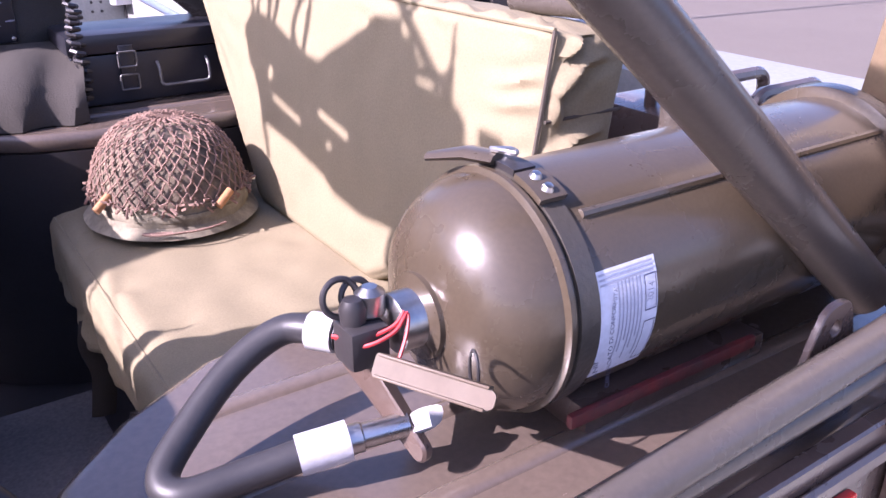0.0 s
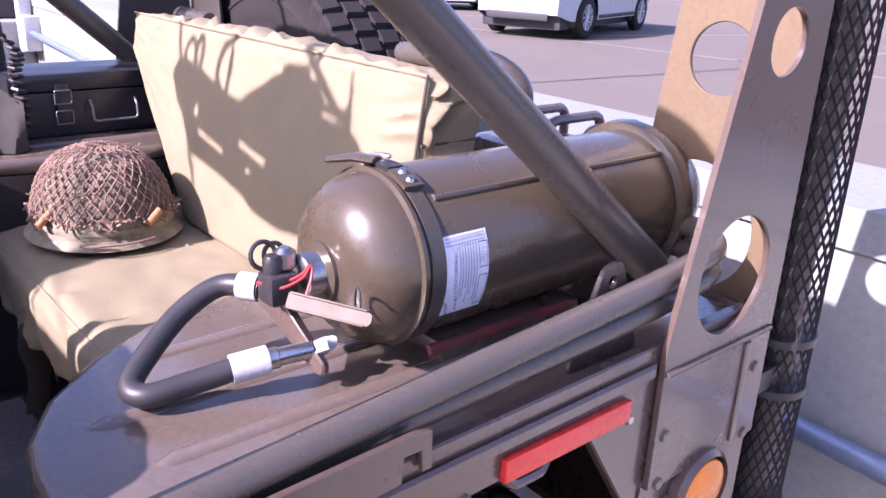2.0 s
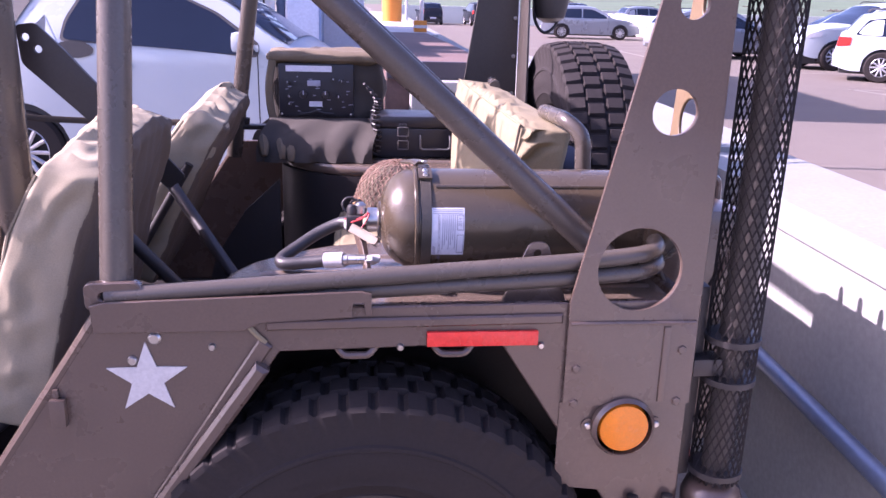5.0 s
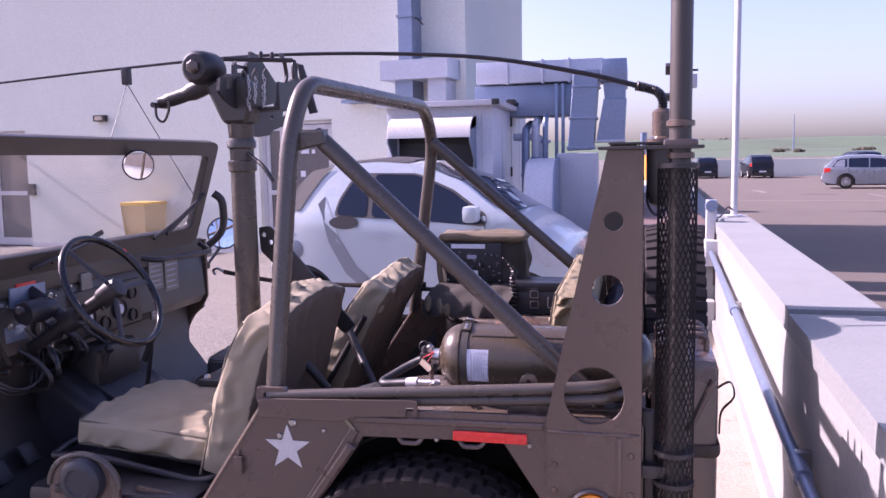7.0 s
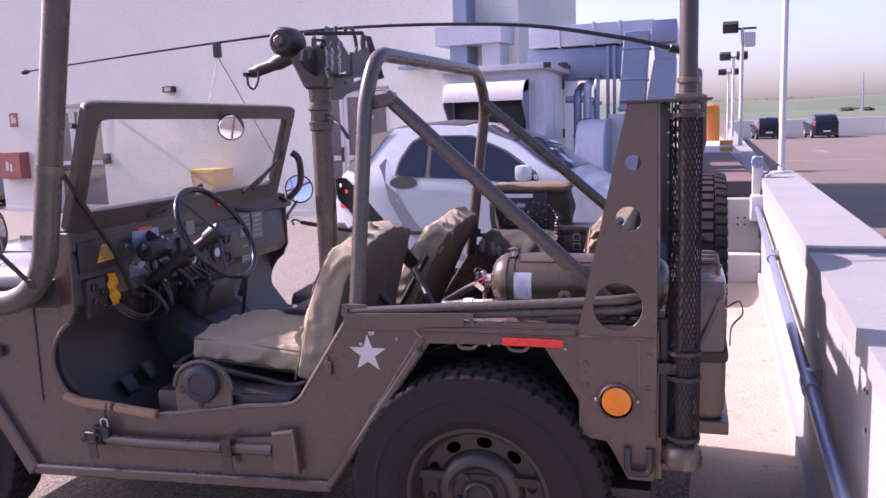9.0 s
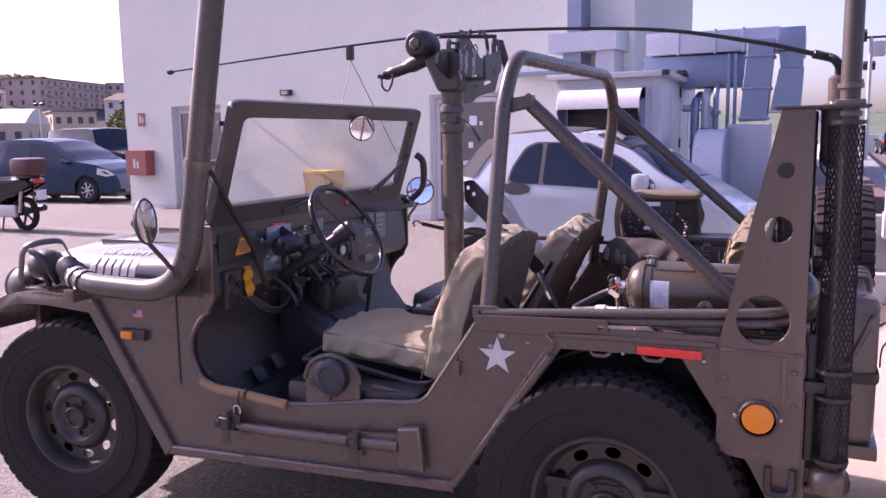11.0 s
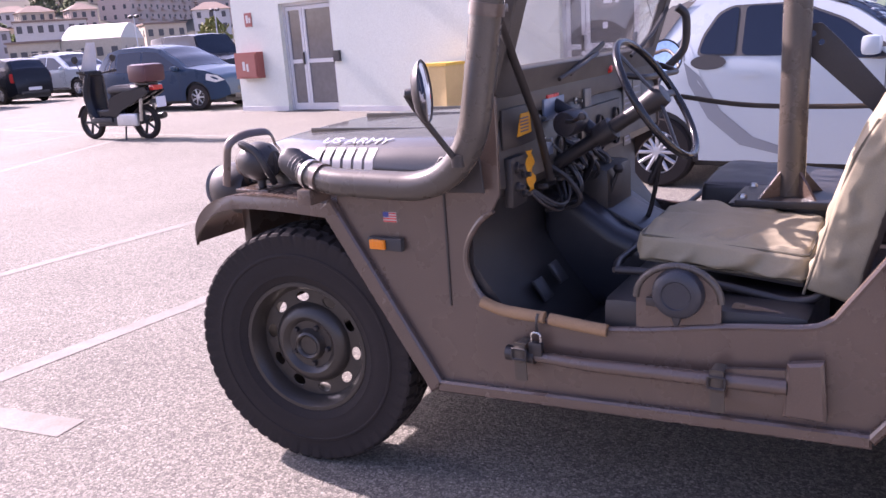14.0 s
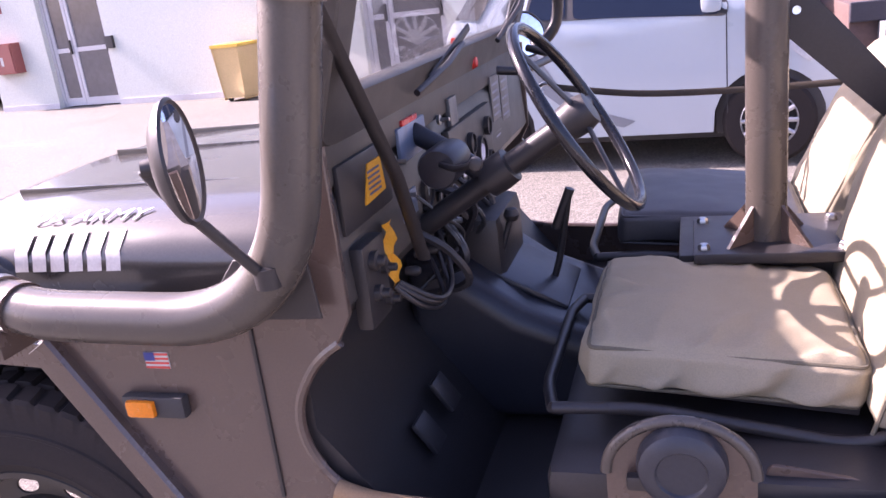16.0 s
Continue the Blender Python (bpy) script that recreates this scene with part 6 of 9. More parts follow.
for k, (x0, z0, ln) in enumerate(((-0.70, 1.80, 0.11), (-0.675, 1.795, 0.08), (-0.645, 1.80, 0.10))):
    n = 9
    for q in range(n):
        c = Vector((x0 + rch.uniform(-0.004, 0.004), PY - 0.052, z0 - ln * q / n))
        part("chain_link", tube([c + Vector((0.004 * math.cos(a) if q % 2 else 0, 0 if q % 2 else 0.004 * math.cos(a), 0.008 * math.sin(a))) for a in [2 * math.pi * w / 8 for w in range(8)]], 0.0016, 4, closed=True), STEEL, hd)
for x in (-0.715, -0.675, -0.64):
    part("split_pin", tube(smooth_path([(x, PY - 0.048, 1.825), (x - 0.010, PY - 0.05, 1.805), (x, PY - 0.051, 1.785), (x + 0.010, PY - 0.05, 1.805), (x, PY - 0.048, 1.825)], 4), 0.0025, 6), DARKPAINT, tray)

# ---- air tank on the near wheel house ----
TY, TZ, TR = 0.183, 1.030, 0.0845
tank = thing("gas_tank", "glossy olive steel gas cylinder strapped on the wheel house", "gas cylinder")
part("shell", turned([(0.022, 0.021), (0.034, 0.0225), (0.05, 0.027), (0.064, 0.0355), (0.075, 0.048), (0.082, 0.062), (TR, 0.078), (TR, 0.47), (0.0815, 0.50), (0.07, 0.525), (0.045, 0.545), (0, 0.55)], (0, TY, TZ), "x", 64), OLIVE_TANK, tank)
part("weld_seam", turned([(TR - 0.001, 0.0), (TR + 0.0035, 0.002), (TR + 0.0035, 0.006), (TR - 0.001, 0.008)], (0.074, TY, TZ), "x", 64), OLIVE_TANK, tank)
part("end_rim", turned([(TR - 0.002, -0.012), (TR + 0.009, -0.008), (TR + 0.011, 0.004), (TR + 0.008, 0.014), (TR - 0.002, 0.016)], (0.465, TY, TZ), "x", 64), OLIVE_TANK, tank)
part("press_line", tube([(0.11, TY - TR * math.sin(radians(38)), TZ + TR * math.cos(radians(38))), (0.45, TY - TR * math.sin(radians(38)), TZ + TR * math.cos(radians(38)))], 0.0035, 8), OLIVE_TANK, tank)
sb = part("strap_band", turned([(TR - 0.001, 0), (TR + 0.0025, 0.001), (TR + 0.0025, 0.017), (TR - 0.001, 0.018)], (0.084, TY, TZ), "x", 64), surface("dark_strap_paint", (0.06, 0.052, 0.042), rough=0.4, scale=12, fine=200), tank)


def on_tank(x, a, out):
    return Vector((x, TY - (TR + out) * math.sin(radians(a)), TZ + (TR + out) * math.cos(radians(a))))


for k, (a0, a1, w) in enumerate(((-14, 10, 0.009), (12, 30, 0.011))):
    b = bmesh.new()
    vs = [[b.verts.new(on_tank(0.093 + sx * w, a, o)) for sx in (-1, 1) for o in (0.003, 0.0075)] for a in [a0 + (a1 - a0) * j / 5 for j in range(6)]]
    for p, q in zip(vs, vs[1:]):
        for i, j in ((0, 1), (1, 3), (3, 2), (2, 0)):
            b.faces.new((p[i], p[j], q[j], q[i]))
    b.faces.new([vs[0][i] for i in (0, 1, 3, 2)]), b.faces.new([vs[-1][i] for i in (0, 1, 3, 2)])
    part("strap_hinge", b, BLACK if k == 0 else OLIVE_TANK, sb)
for a in (17, 25):
    part("rivet", moved(turned([(0, 0.004), (0.003, 0.003), (0.0045, 0)], (0, 0, 0), "z", 12), Matrix.Translation(on_tank(0.093, a, 0.0075)) @ Euler((radians(a), 0, 0)).to_matrix().to_4x4()), STEEL, sb)
part("over_centre_latch", tube([on_tank(0.088, -4, 0.008), on_tank(0.078, -16, 0.012), on_tank(0.062, -30, 0.016)], [0.008, 0.009, 0.006], 8, flatten=(1.3, 0.5)), OLIVE_TANK, sb)
part("latch_wire", tube(smooth_path([on_tank(0.086, -6, 0.014), on_tank(0.092, 4, 0.014), on_tank(0.10, -4, 0.012), on_tank(0.092, -12, 0.012)], 4), 0.002, 6), STEEL, sb)

# paper label wrapped round the cylinder
def wrapped(x0, x1, a0, a1, out, n=8):
    b = bmesh.new()
    rows = [[b.verts.new(on_tank(x, a0 + (a1 - a0) * j / n, out)) for x in (x0, x1)] for j in range(n + 1)]
    for p, q in zip(rows, rows[1:]):
        b.faces.new((p[0], p[1], q[1], q[0]))
    return b


A0, A1 = 64, 120
lab = part("paper_label", wrapped(0.1005, 0.1545, A0, A1, 0.0004), LABEL, tank, "white printed conformity label")


def label_words(text, x, a, size, mat, out=0.0012):
    """A line of print that runs down round the cylinder."""
    m = Matrix.Translation(on_tank(x, a, out)) @ Euler((radians(90), 0, 0)).to_matrix().to_4x4() @ Euler((0, 0, radians(90))).to_matrix().to_4x4()
    return letters(text, size, m, mat, lab, "label_print", depth=0.0)


label_words("CERTIFICATO DI CONFORMITA'", 0.1135, 96, 0.0052, INK)
label_words("ANIMA", 0.1062, 110, 0.0062, INK)
label_words("2014", 0.1475, 80, 0.0078, INK_GREY)
for k in range(7):
    x = 0.1185 + 0.0033 * k
    part("print_line", wrapped(x, x + 0.0014, 70, 112 - 6 * (k % 3), 0.0008), INK_GREY, lab)
for k in range(3):
    part("print_line", wrapped(0.104, 0.152, 65.5 + 2.2 * k, 66.5 + 2.2 * k, 0.0008, 2), INK_GREY, lab)
for x0, x1, a0, a1 in ((0.1425, 0.1432, 72, 88), (0.1525, 0.1532, 72, 88), (0.1425, 0.1532, 71.6, 72.2), (0.1425, 0.1532, 88, 88.6), (0.1425, 0.1432, 94, 116), (0.1525, 0.1532, 94, 116), (0.1425, 0.1532, 93.6, 94.2), (0.1425, 0.1532, 116, 116.6)):
    part("print_frame", wrapped(x0, x1, a0, a1, 0.0008, 3), INK, lab)

# neck, valve block, trigger lever, hose
nk = part("neck_ring", turned([(0.022, -0.004), (0.030, -0.002), (0.030, 0.006), (0.034, 0.014)], (0.020, TY, TZ - 0.002), "x", 32), OLIVE_TANK, tank)
part("neck", turned([(0.017, -0.022), (0.02, -0.020), (0.02, 0.0), (0.022, 0.004)], (0.020, TY, TZ - 0.002), "x", 24), STEEL, nk)
vb = part("valve_block", box((-0.036, TY - 0.013, TZ - 0.022), (-0.008, TY + 0.014, TZ + 0.006), 0.004), BLACK, tank)
part("valve_stem", turned([(0.008, 0), (0.009, 0.014), (0.006, 0.02), (0, 0.021)], (-0.026, TY + 0.003, TZ + 0.002), "z", 16), BLACK, vb)
part("valve_knob", turned([(0.006, 0), (0.010, 0.004), (0.010, 0.018), (0.005, 0.022), (0, 0.022)], (-0.012, TY + 0.006, TZ + 0.004), "z", 14), STEEL, vb)
for cx, cy, cz, r in ((-0.030, TY + 0.012, TZ + 0.020, 0.012), (-0.018, TY + 0.014, TZ + 0.018, 0.010)):
    part("pull_ring", tube([(cx + r * math.cos(a), cy + 0.2 * r * math.sin(a), cz + r * math.sin(a)) for a in [2 * math.pi * k / 24 for k in range(24)]], 0.0022, 8, closed=True), BLACK, vb)
for pts in ([(-0.036, TY + 0.012, TZ - 0.006), (-0.028, TY - 0.012, TZ - 0.004), (-0.010, TY - 0.020, TZ + 0.004), (0.002, TY - 0.016, TZ + 0.012), (-0.002, TY - 0.022, TZ + 0.002), (-0.012, TY - 0.028, TZ - 0.012)], [(-0.038, TY + 0.010, TZ - 0.004), (-0.024, TY - 0.008, TZ - 0.001), (-0.008, TY - 0.016, TZ + 0.006), (0.001, TY - 0.014, TZ + 0.013)]):
    part("red_wire", tube(smooth_path(pts, 6), 0.0014, 6), REDWIRE, vb)
LEVER = surface("khaki_lever_paint", (0.115, 0.078, 0.046), (0.085, 0.058, 0.035), rough=0.55, scale=30, fine=260, bump=0.1, bump_dist=0.001)
lev = part("trigger_lever", plate(rounded([(-0.034, -0.007), (-0.034, 0.008), (0.040, 0.007), (0.045, 0.004), (0.045, -0.004), (0.040, -0.007)], 0.003), "z", -0.0015, 0.0015), LEVER, tank, "khaki steel lever")
lm = Matrix.Translation((-0.010, 0.128, 1.018)) @ Euler((radians(58), radians(4), radians(-58))).to_matrix().to_4x4()
lev.data.transform(lm)
for q0 in (-0.0065, 0.0068):
    ls = part("lever_flange", box((-0.032, q0 - 0.001, -0.009), (0.040, q0 + 0.001, 0.004), 0.0008), LEVER, lev)
    ls.data.transform(lm)
rs = part("tank_saddle", box((0.12, 0.12, 0.925), (0.32, 0.25, 0.949), 0.003), OLIVE, tank)
part("red_lip", box((0.10, 0.114, 0.944), (0.30, 0.120, 0.955), 0.002), surface("worn_red_lip", (0.25, 0.03, 0.03), (0.05, 0.04, 0.04), rough=0.5, mix=1.0, scale=24), rs)
cv = part("clevis", plate(rounded([(-0.02, -0.008), (-0.02, 0.012), (0.014, 0.014), (0.085, 0.004), (0.090, -0.004), (0.085, -0.010), (0.01, -0.008)], 0.005), "z", -0.005, 0.005, bevel=0.002), OLIVE, tank)
cv.data.transform(Matrix.Translation((-0.016, 0.212, 0.998)) @ Euler((radians(80), radians(34), radians(-76))).to_matrix().to_4x4())
part("handle_loop", tube([Vector((0.018 + 0.002 * math.cos(a), TY - 0.066 + 0.012 * math.cos(a) * 0.6, TZ - 0.010 + 0.014 * math.sin(a))) for a in [2 * math.pi * k / 24 for k in range(24)]], 0.0012, 6, closed=True), BLACK, vb)
hose = part("hose", tube(smooth_path([(-0.0170, 0.2450, 1.0040), (-0.0420, 0.2780, 1.0020), (-0.0820, 0.2780, 0.9850), (-0.1240, 0.2580, 0.9620), (-0.1480, 0.2380, 0.9480), (-0.1420, 0.2180, 0.9450), (-0.1070, 0.2100, 0.9490), (-0.0670, 0.2000, 0.9560)], 8), 0.0108, 16), HOSE, tank, "black rubber hose bent in a loop")
part("white_tape", tube([(-0.0720, 0.2015, 0.9552), (-0.0400, 0.1925, 0.9595)], 0.0135, 16), surface("white_tape_wrap", (0.5, 0.49, 0.5), (0.42, 0.41, 0.43), rough=0.6, scale=40, fine=200), hose)
part("white_tape", tube([(-0.0300, 0.2630, 1.0045), (-0.0180, 0.2480, 1.0045)], 0.0135, 16), WHITE_PRINT, hose)
part("steel_fitting", tube([(-0.0400, 0.1925, 0.9595), (-0.0320, 0.1900, 0.9605), (-0.0310, 0.1898, 0.9607), (-0.0020, 0.1805, 0.9640)], [0.010, 0.010, 0.0085, 0.0085], 16), STEEL, hose)
b = turned([(0, -0.013), (0.006, -0.011), (0.0085, 0.0), (0.007, 0.010), (0, 0.012)], (0.0080, 0.1780, 0.9650), "x", 16)
for v in b.verts:
    v.co += Vector((noise.noise(v.co * 180), noise.noise(v.co * 180 + Vector((9, 0, 0))), noise.noise(v.co * 180 + Vector((0, 9, 0))))) * 0.005
part("paper_plug", b, WHITE_PRINT, hose)
hose.matrix_basis = Matrix.Translation((0, -0.020, 0))

# ---- netted helmet on the bench ----
hm = thing("helmet", "steel helmet with camouflage cover and brown cord net", "helmet")
HC = Vector((0.096, 1.030, 0.821))
HX, HY, HZ = 0.114, 0.130, 0.130


def dome(u, v, out=0.0):
    """Round the helmet: u turns about it, v rises from the rim to the crown (0 to 1)."""
    a = v * math.pi / 2
    r = math.cos(a) ** 0.75
    return HC + Vector(((HX + out) * r * math.cos(u), (HY + out) * r * math.sin(u), 0.012 + (HZ + out) * math.sin(a) ** 0.95))


b = bmesh.new()
rows = [[b.verts.new(dome(2 * math.pi * j / 40, i / 12)) for j in range(40)] for i in range(12)]
for p, q in zip(rows, rows[1:]):
    for j in range(40):
        b.faces.new((p[j], p[(j + 1) % 40], q[(j + 1) % 40], q[j]))
top = b.verts.new(dome(0, 1))
for j in range(40):
    b.faces.new((rows[-1][j], rows[-1][(j + 1) % 40], top))
part("shell", b, HELMET, hm)
b = bmesh.new()
rows = [[b.verts.new(dome(2 * math.pi * j / 40, 0.13 * i / 3, 0.003 + 0.004 * noise.noise(Vector((j * 0.5, i, 2))))) for j in range(40)] for i in range(4)]
for p, q in zip(rows, rows[1:]):
    for j in range(40):
        b.faces.new((p[j], p[(j + 1) % 40], q[(j + 1) % 40], q[j]))
brim = [b.verts.new(HC + Vector(((HX + 0.017 + 0.006 * noise.noise(Vector((j * 0.4, 0, 0)))) * math.cos(2 * math.pi * j / 40), (HY + 0.016) * math.sin(2 * math.pi * j / 40), -0.002))) for j in range(40)]
for j in range(40):
    b.faces.new((rows[0][j], rows[0][(j + 1) % 40], brim[(j + 1) % 40], brim[j]))
part("cover", b, CAMO, hm, "camouflage cloth cover")
b = bmesh.new()
N, M = 38, 16
for i in range(2, M):
    for j in range(N):
        u0, u1 = 2 * math.pi * (j + 0.5 * (i % 2)) / N, 2 * math.pi * (j + 0.5 + 0.5 * (i % 2)) / N
        um = 2 * math.pi * (j - 0.5 + 0.5 * (i % 2)) / N
        if i > 10 and j % 2:
            continue
        jit = lambda s: 0.09 * noise.noise(Vector((i * 3.1 + s, j * 2.3, 0)))
        p = dome(u0 + jit(0), (i + 0.0) / M, 0.004)
        for uu in (u1, um):
            q = dome(uu + jit(1) * 0.5, min(1, (i + 1.0) / M), 0.004 + 0.003 * noise.noise(Vector((i, j, 4))))
            tube([p, q], 0.0013, 4, b)
        tube([p - Vector((0, 0, 0.002)), p + Vector((0, 0, 0.002))], 0.0023, 5, b)
part("net", b, NET, hm, "brown knotted cord net")
b = bmesh.new()
rg = random.Random(3)
for k in range(150):
    u = 2 * math.pi * k / 150
    p = dome(u, 0.10 + 0.06 * rg.random(), 0.008)
    tube([p, p + Vector((rg.uniform(-0.012, 0.012), rg.uniform(-0.012, 0.012), rg.uniform(-0.014, 0.008)))], 0.0022, 4, b)
part("net_fringe", b, NET, hm)
for u in (-2.75, -1.22):
    p = dome(u, 0.13, 0.010)
    part("toggle", tube([p - Vector((0.012, 0.004, 0.008)), p + Vector((0.012, 0.004, 0.010))], [0.0065, 0.0065], 10), surface("wood_toggle", (0.45, 0.22, 0.09), rough=0.5), hm)
part("band", tube([dome(2 * math.pi * k / 40, 0.055, 0.003) for k in range(40)], 0.006, 6, closed=True, flatten=(0.4, 1)), CAMO, hm)
part("tie_cord", tube(smooth_path([dome(-1.3, 0.0, 0.019), dome(-1.6, 0.0, 0.023), dome(-2.0, 0.0, 0.026), dome(-2.2, 0.0, 0.023), dome(-1.9, 0.0, 0.018)], 5), 0.002, 5), NET, hm)

# ---- dark box on the far wheel house ----
bx = thing("storage_box", "dark painted metal box with clasps on the wheel house", "metal box")
part("body", box((0.045, 1.372, 0.927), (0.34, 1.53, 1.015), 0.006), DARKBOX, bx)
part("lid", box((0.040, 1.366, 1.016), (0.345, 1.534, 1.052), 0.010), DARKBOX, bx)
cl2 = part("clasp", box((0.125, 1.360, 0.955), (0.150, 1.366, 1.03), 0.002), DARKBOX, bx)
for z in (0.965, 1.005):
    part("clasp_frame", tube(bent([(0.122, 1.358, z - 0.012), (0.153, 1.358, z - 0.012), (0.153, 1.358, z + 0.014), (0.122, 1.358, z + 0.014), (0.122, 1.358, z - 0.012)], 0.004), 0.0018, 6), DATAPLATE, cl2)
part("carry_handle", tube(bent([(0.19, 1.366, 0.995), (0.19, 1.352, 0.985), (0.19, 1.350, 0.955), (0.28, 1.350, 0.955), (0.28, 1.352, 0.985), (0.28, 1.366, 0.995)], 0.01), 0.0028, 8), DATAPLATE, bx)
cc = smooth_path([(0.02, 1.33, 1.15), (0.06, 1.35, 1.10), (0.055, 1.35, 1.06), (0.06, 1.345, 1.0), (0.055, 1.35, 0.94)], 24)
bx.matrix_basis = Matrix.Translation((-0.013, -0.060, 0.0))
coil = thing("coiled_cable", "black coiled handset cable hanging beside the box", "cable")
part("cord", tube([p + Vector((0.011 * math.cos(k * 1.1), 0.011 * math.sin(k * 1.1), 0)) * min(1, k / 30) for k, p in enumerate(cc)], 0.004, 6), BLACK, coil)
coil.matrix_basis = bx.matrix_basis

# ---- radio in its cloth bag on the far side ----
rad = thing("field_radio", "olive field radio in a dark cloth bag", "radio")
RX0, RX1, RY = -0.275, 0.060, 1.440
KHAKI_FLAP = surface("khaki_flap_cloth", (0.16, 0.125, 0.08), (0.11, 0.085, 0.055), rough=0.9, scale=14, fine=300, bump=0.3, bump_dist=0.003)
part("bag", cushion((RX0, RY + 0.018, 0.90), (RX1, 1.60, 1.212), 14, 0.008, 0.012, 0.03, 21), BAGCLOTH, rad)
fp = part("front_panel", box((RX0 + 0.022, RY - 0.012, 1.030), (RX0 + 0.252, RY + 0.004, 1.192), 0.006), surface("radio_panel_paint", (0.02, 0.02, 0.026), rough=0.4, scale=20), rad)
part("name_strip", box((RX0 + 0.045, RY - 0.014, 1.168), (RX0 + 0.185, RY - 0.0122, 1.186)), LABEL, fp)
part("name_strip", box((RX0 + 0.115, RY - 0.014, 1.062), (RX0 + 0.155, RY - 0.0122, 1.078)), LABEL, fp)
part("dial_window", box((RX0 + 0.11, RY - 0.016, 1.125), (RX0 + 0.15, RY - 0.0122, 1.142), 0.002), INK_GREY, fp)
for x, z, q in ((0.098, 1.100, 0.013), (0.165, 1.100, 0.013), (0.055, 1.092, 0.007), (0.055, 1.068, 0.006), (0.050, 1.135, 0.006), (0.205, 1.092, 0.008), (0.215, 1.140, 0.006), (0.19, 1.145, 0.005)):
    kb = part("knob", turned([(0, -0.018), (q * 0.8, -0.017), (q, -0.004), (q, 0)], (RX0 + x, RY - 0.011, z), "y", 12), BLACK, fp)
    part("pointer", box((RX0 + x - 0.001, RY - 0.031, z), (RX0 + x + 0.001, RY - 0.0285, z + q * 0.9)), LABEL, kb)
rg = random.Random(8)
for k in range(26):
    x, z = RX0 + rg.uniform(0.03, 0.24), 1.045 + 0.11 * rg.random()
    part("print_bar", box((x, RY - 0.0128, z), (x + rg.uniform(0.004, 0.014), RY - 0.0122, z + 0.002)), INK_GREY, fp)
for x in (0.03, 0.243):
    part("screw", bolt((RX0 + x, RY - 0.012, 1.038), "y", 0.004, -0.003), STEEL, fp)
part("panel_handle", tube(smooth_path([(RX0 + 0.085, RY - 0.014, 1.040), (RX0 + 0.115, RY - 0.018, 1.042), (RX0 + 0.138, RY - 0.022, 1.050), (RX0 + 0.16, RY - 0.018, 1.042), (RX0 + 0.19, RY - 0.014, 1.040)], 4), 0.004, 8), BLACK, fp)
part("flap", cushion((RX0 - 0.006, RY - 0.012, 1.195), (RX1 + 0.006, 1.605, 1.225), 12, 0.004, 0.008, 0.014, 5), KHAKI_FLAP, rad)
part("side_binding", tube(smooth_path([(RX0 + 0.006, RY - 0.012, 1.20), (RX0 - 0.006, RY - 0.014, 1.12), (RX0 + 0.0, RY - 0.016, 1.04), (RX0 + 0.02, RY - 0.02, 0.99)], 5), 0.012, 8, flatten=(1, 0.5)), KHAKI_FLAP, rad)
b = bmesh.new()
rows = []
for i in range(29):
    x = RX0 - 0.005 + (RX1 - RX0) * i / 28
    rows.append([b.verts.new((x - 0.025 * j / 7 + 0.005 * math.sin(i * 1.1 + j), RY - 0.010 - 0.225 * math.sin(math.pi / 2 * j / 7) - 0.010 * math.sin(i * 0.9 + 0.5 * j) * j / 7, 1.028 - 0.100 * (j / 7) ** 1.8 + 0.006 * math.sin(i * 0.6 + j * 0.8) * math.sin(math.pi * j / 7))) for j in range(8)])
for p, q in zip(rows, rows[1:]):
    for j in range(7):
        b.faces.new((p[j], p[j + 1], q[j + 1], q[j]))
part("skirt", b, BAGCLOTH, rad)
for x, z in ((-0.015, 0.975), (0.035, 0.965), (0.060, 0.958)):
    part("bunched_fold", tube(smooth_path([(RX0 + x, RY - 0.17, z + 0.020), (RX0 + x + 0.008, RY - 0.215, z), (RX0 + x + 0.012, RY - 0.235, z - 0.028)], 4), [0.006, 0.010, 0.014, 0.016, 0.016, 0.015, 0.013, 0.011, 0.008], 8), KHAKI_FLAP, rad)
sr = part("shelf_bracket", box((-0.43, 1.44, 0.985), (-0.27, 1.48, 1.0), 0.003), BLACK, rad)
for x in (-0.41, -0.36):
    part("bracket_knob", turned([(0.012, 0), (0.014, 0.02), (0, 0.024)], (x, 1.46, 1.0), "z", 12), BLACK, sr)

# ---- antenna mast in its mesh sleeve ----
MX, MY = 0.588, 0.012
mast = thing("antenna_mast", "olive tube mast in a black expanded-metal sleeve", "mast")
# Olive tube in the darker tone, backlit shade included in the colour
part("tube", tube([(MX, MY, 0.58), (MX + 0.004, MY, 1.2), (MX + 0.006, MY, 2.75)], 0.0235, 18), DARKPAINT, mast)
b = bmesh.new()
NA, CH, Z0, Z1, SR = 22, 0.028, 0.62, 1.508, 0.041
rowsn = int((Z1 - Z0) / CH * 2)
for i in range(rowsn):
    za, zb = Z0 + i * CH / 2, Z0 + (i + 1) * CH / 2
    for j in range(NA):
        u = 2 * math.pi * (j + 0.5 * (i % 2)) / NA
        for s in (-0.5, 0.5):
            u2 = u + 2 * math.pi * s / NA
            p, q = (Vector((MX + SR * math.cos(w), MY + SR * math.sin(w), z)) for w, z in ((u, za), (u2, zb)))
            n = Vector((math.cos((u + u2) / 2), math.sin((u + u2) / 2), 0))
            t = (q - p).normalized().cross(n) * 0.0012
            vs = [b.verts.new(c + d) for c in (p, q) for d in (t + n * 0.0010, -t - n * 0.0010)]
            b.faces.new((vs[0], vs[1], vs[3], vs[2]))
part("mesh_sleeve", b, SLEEVE, mast, "black expanded-metal mesh")
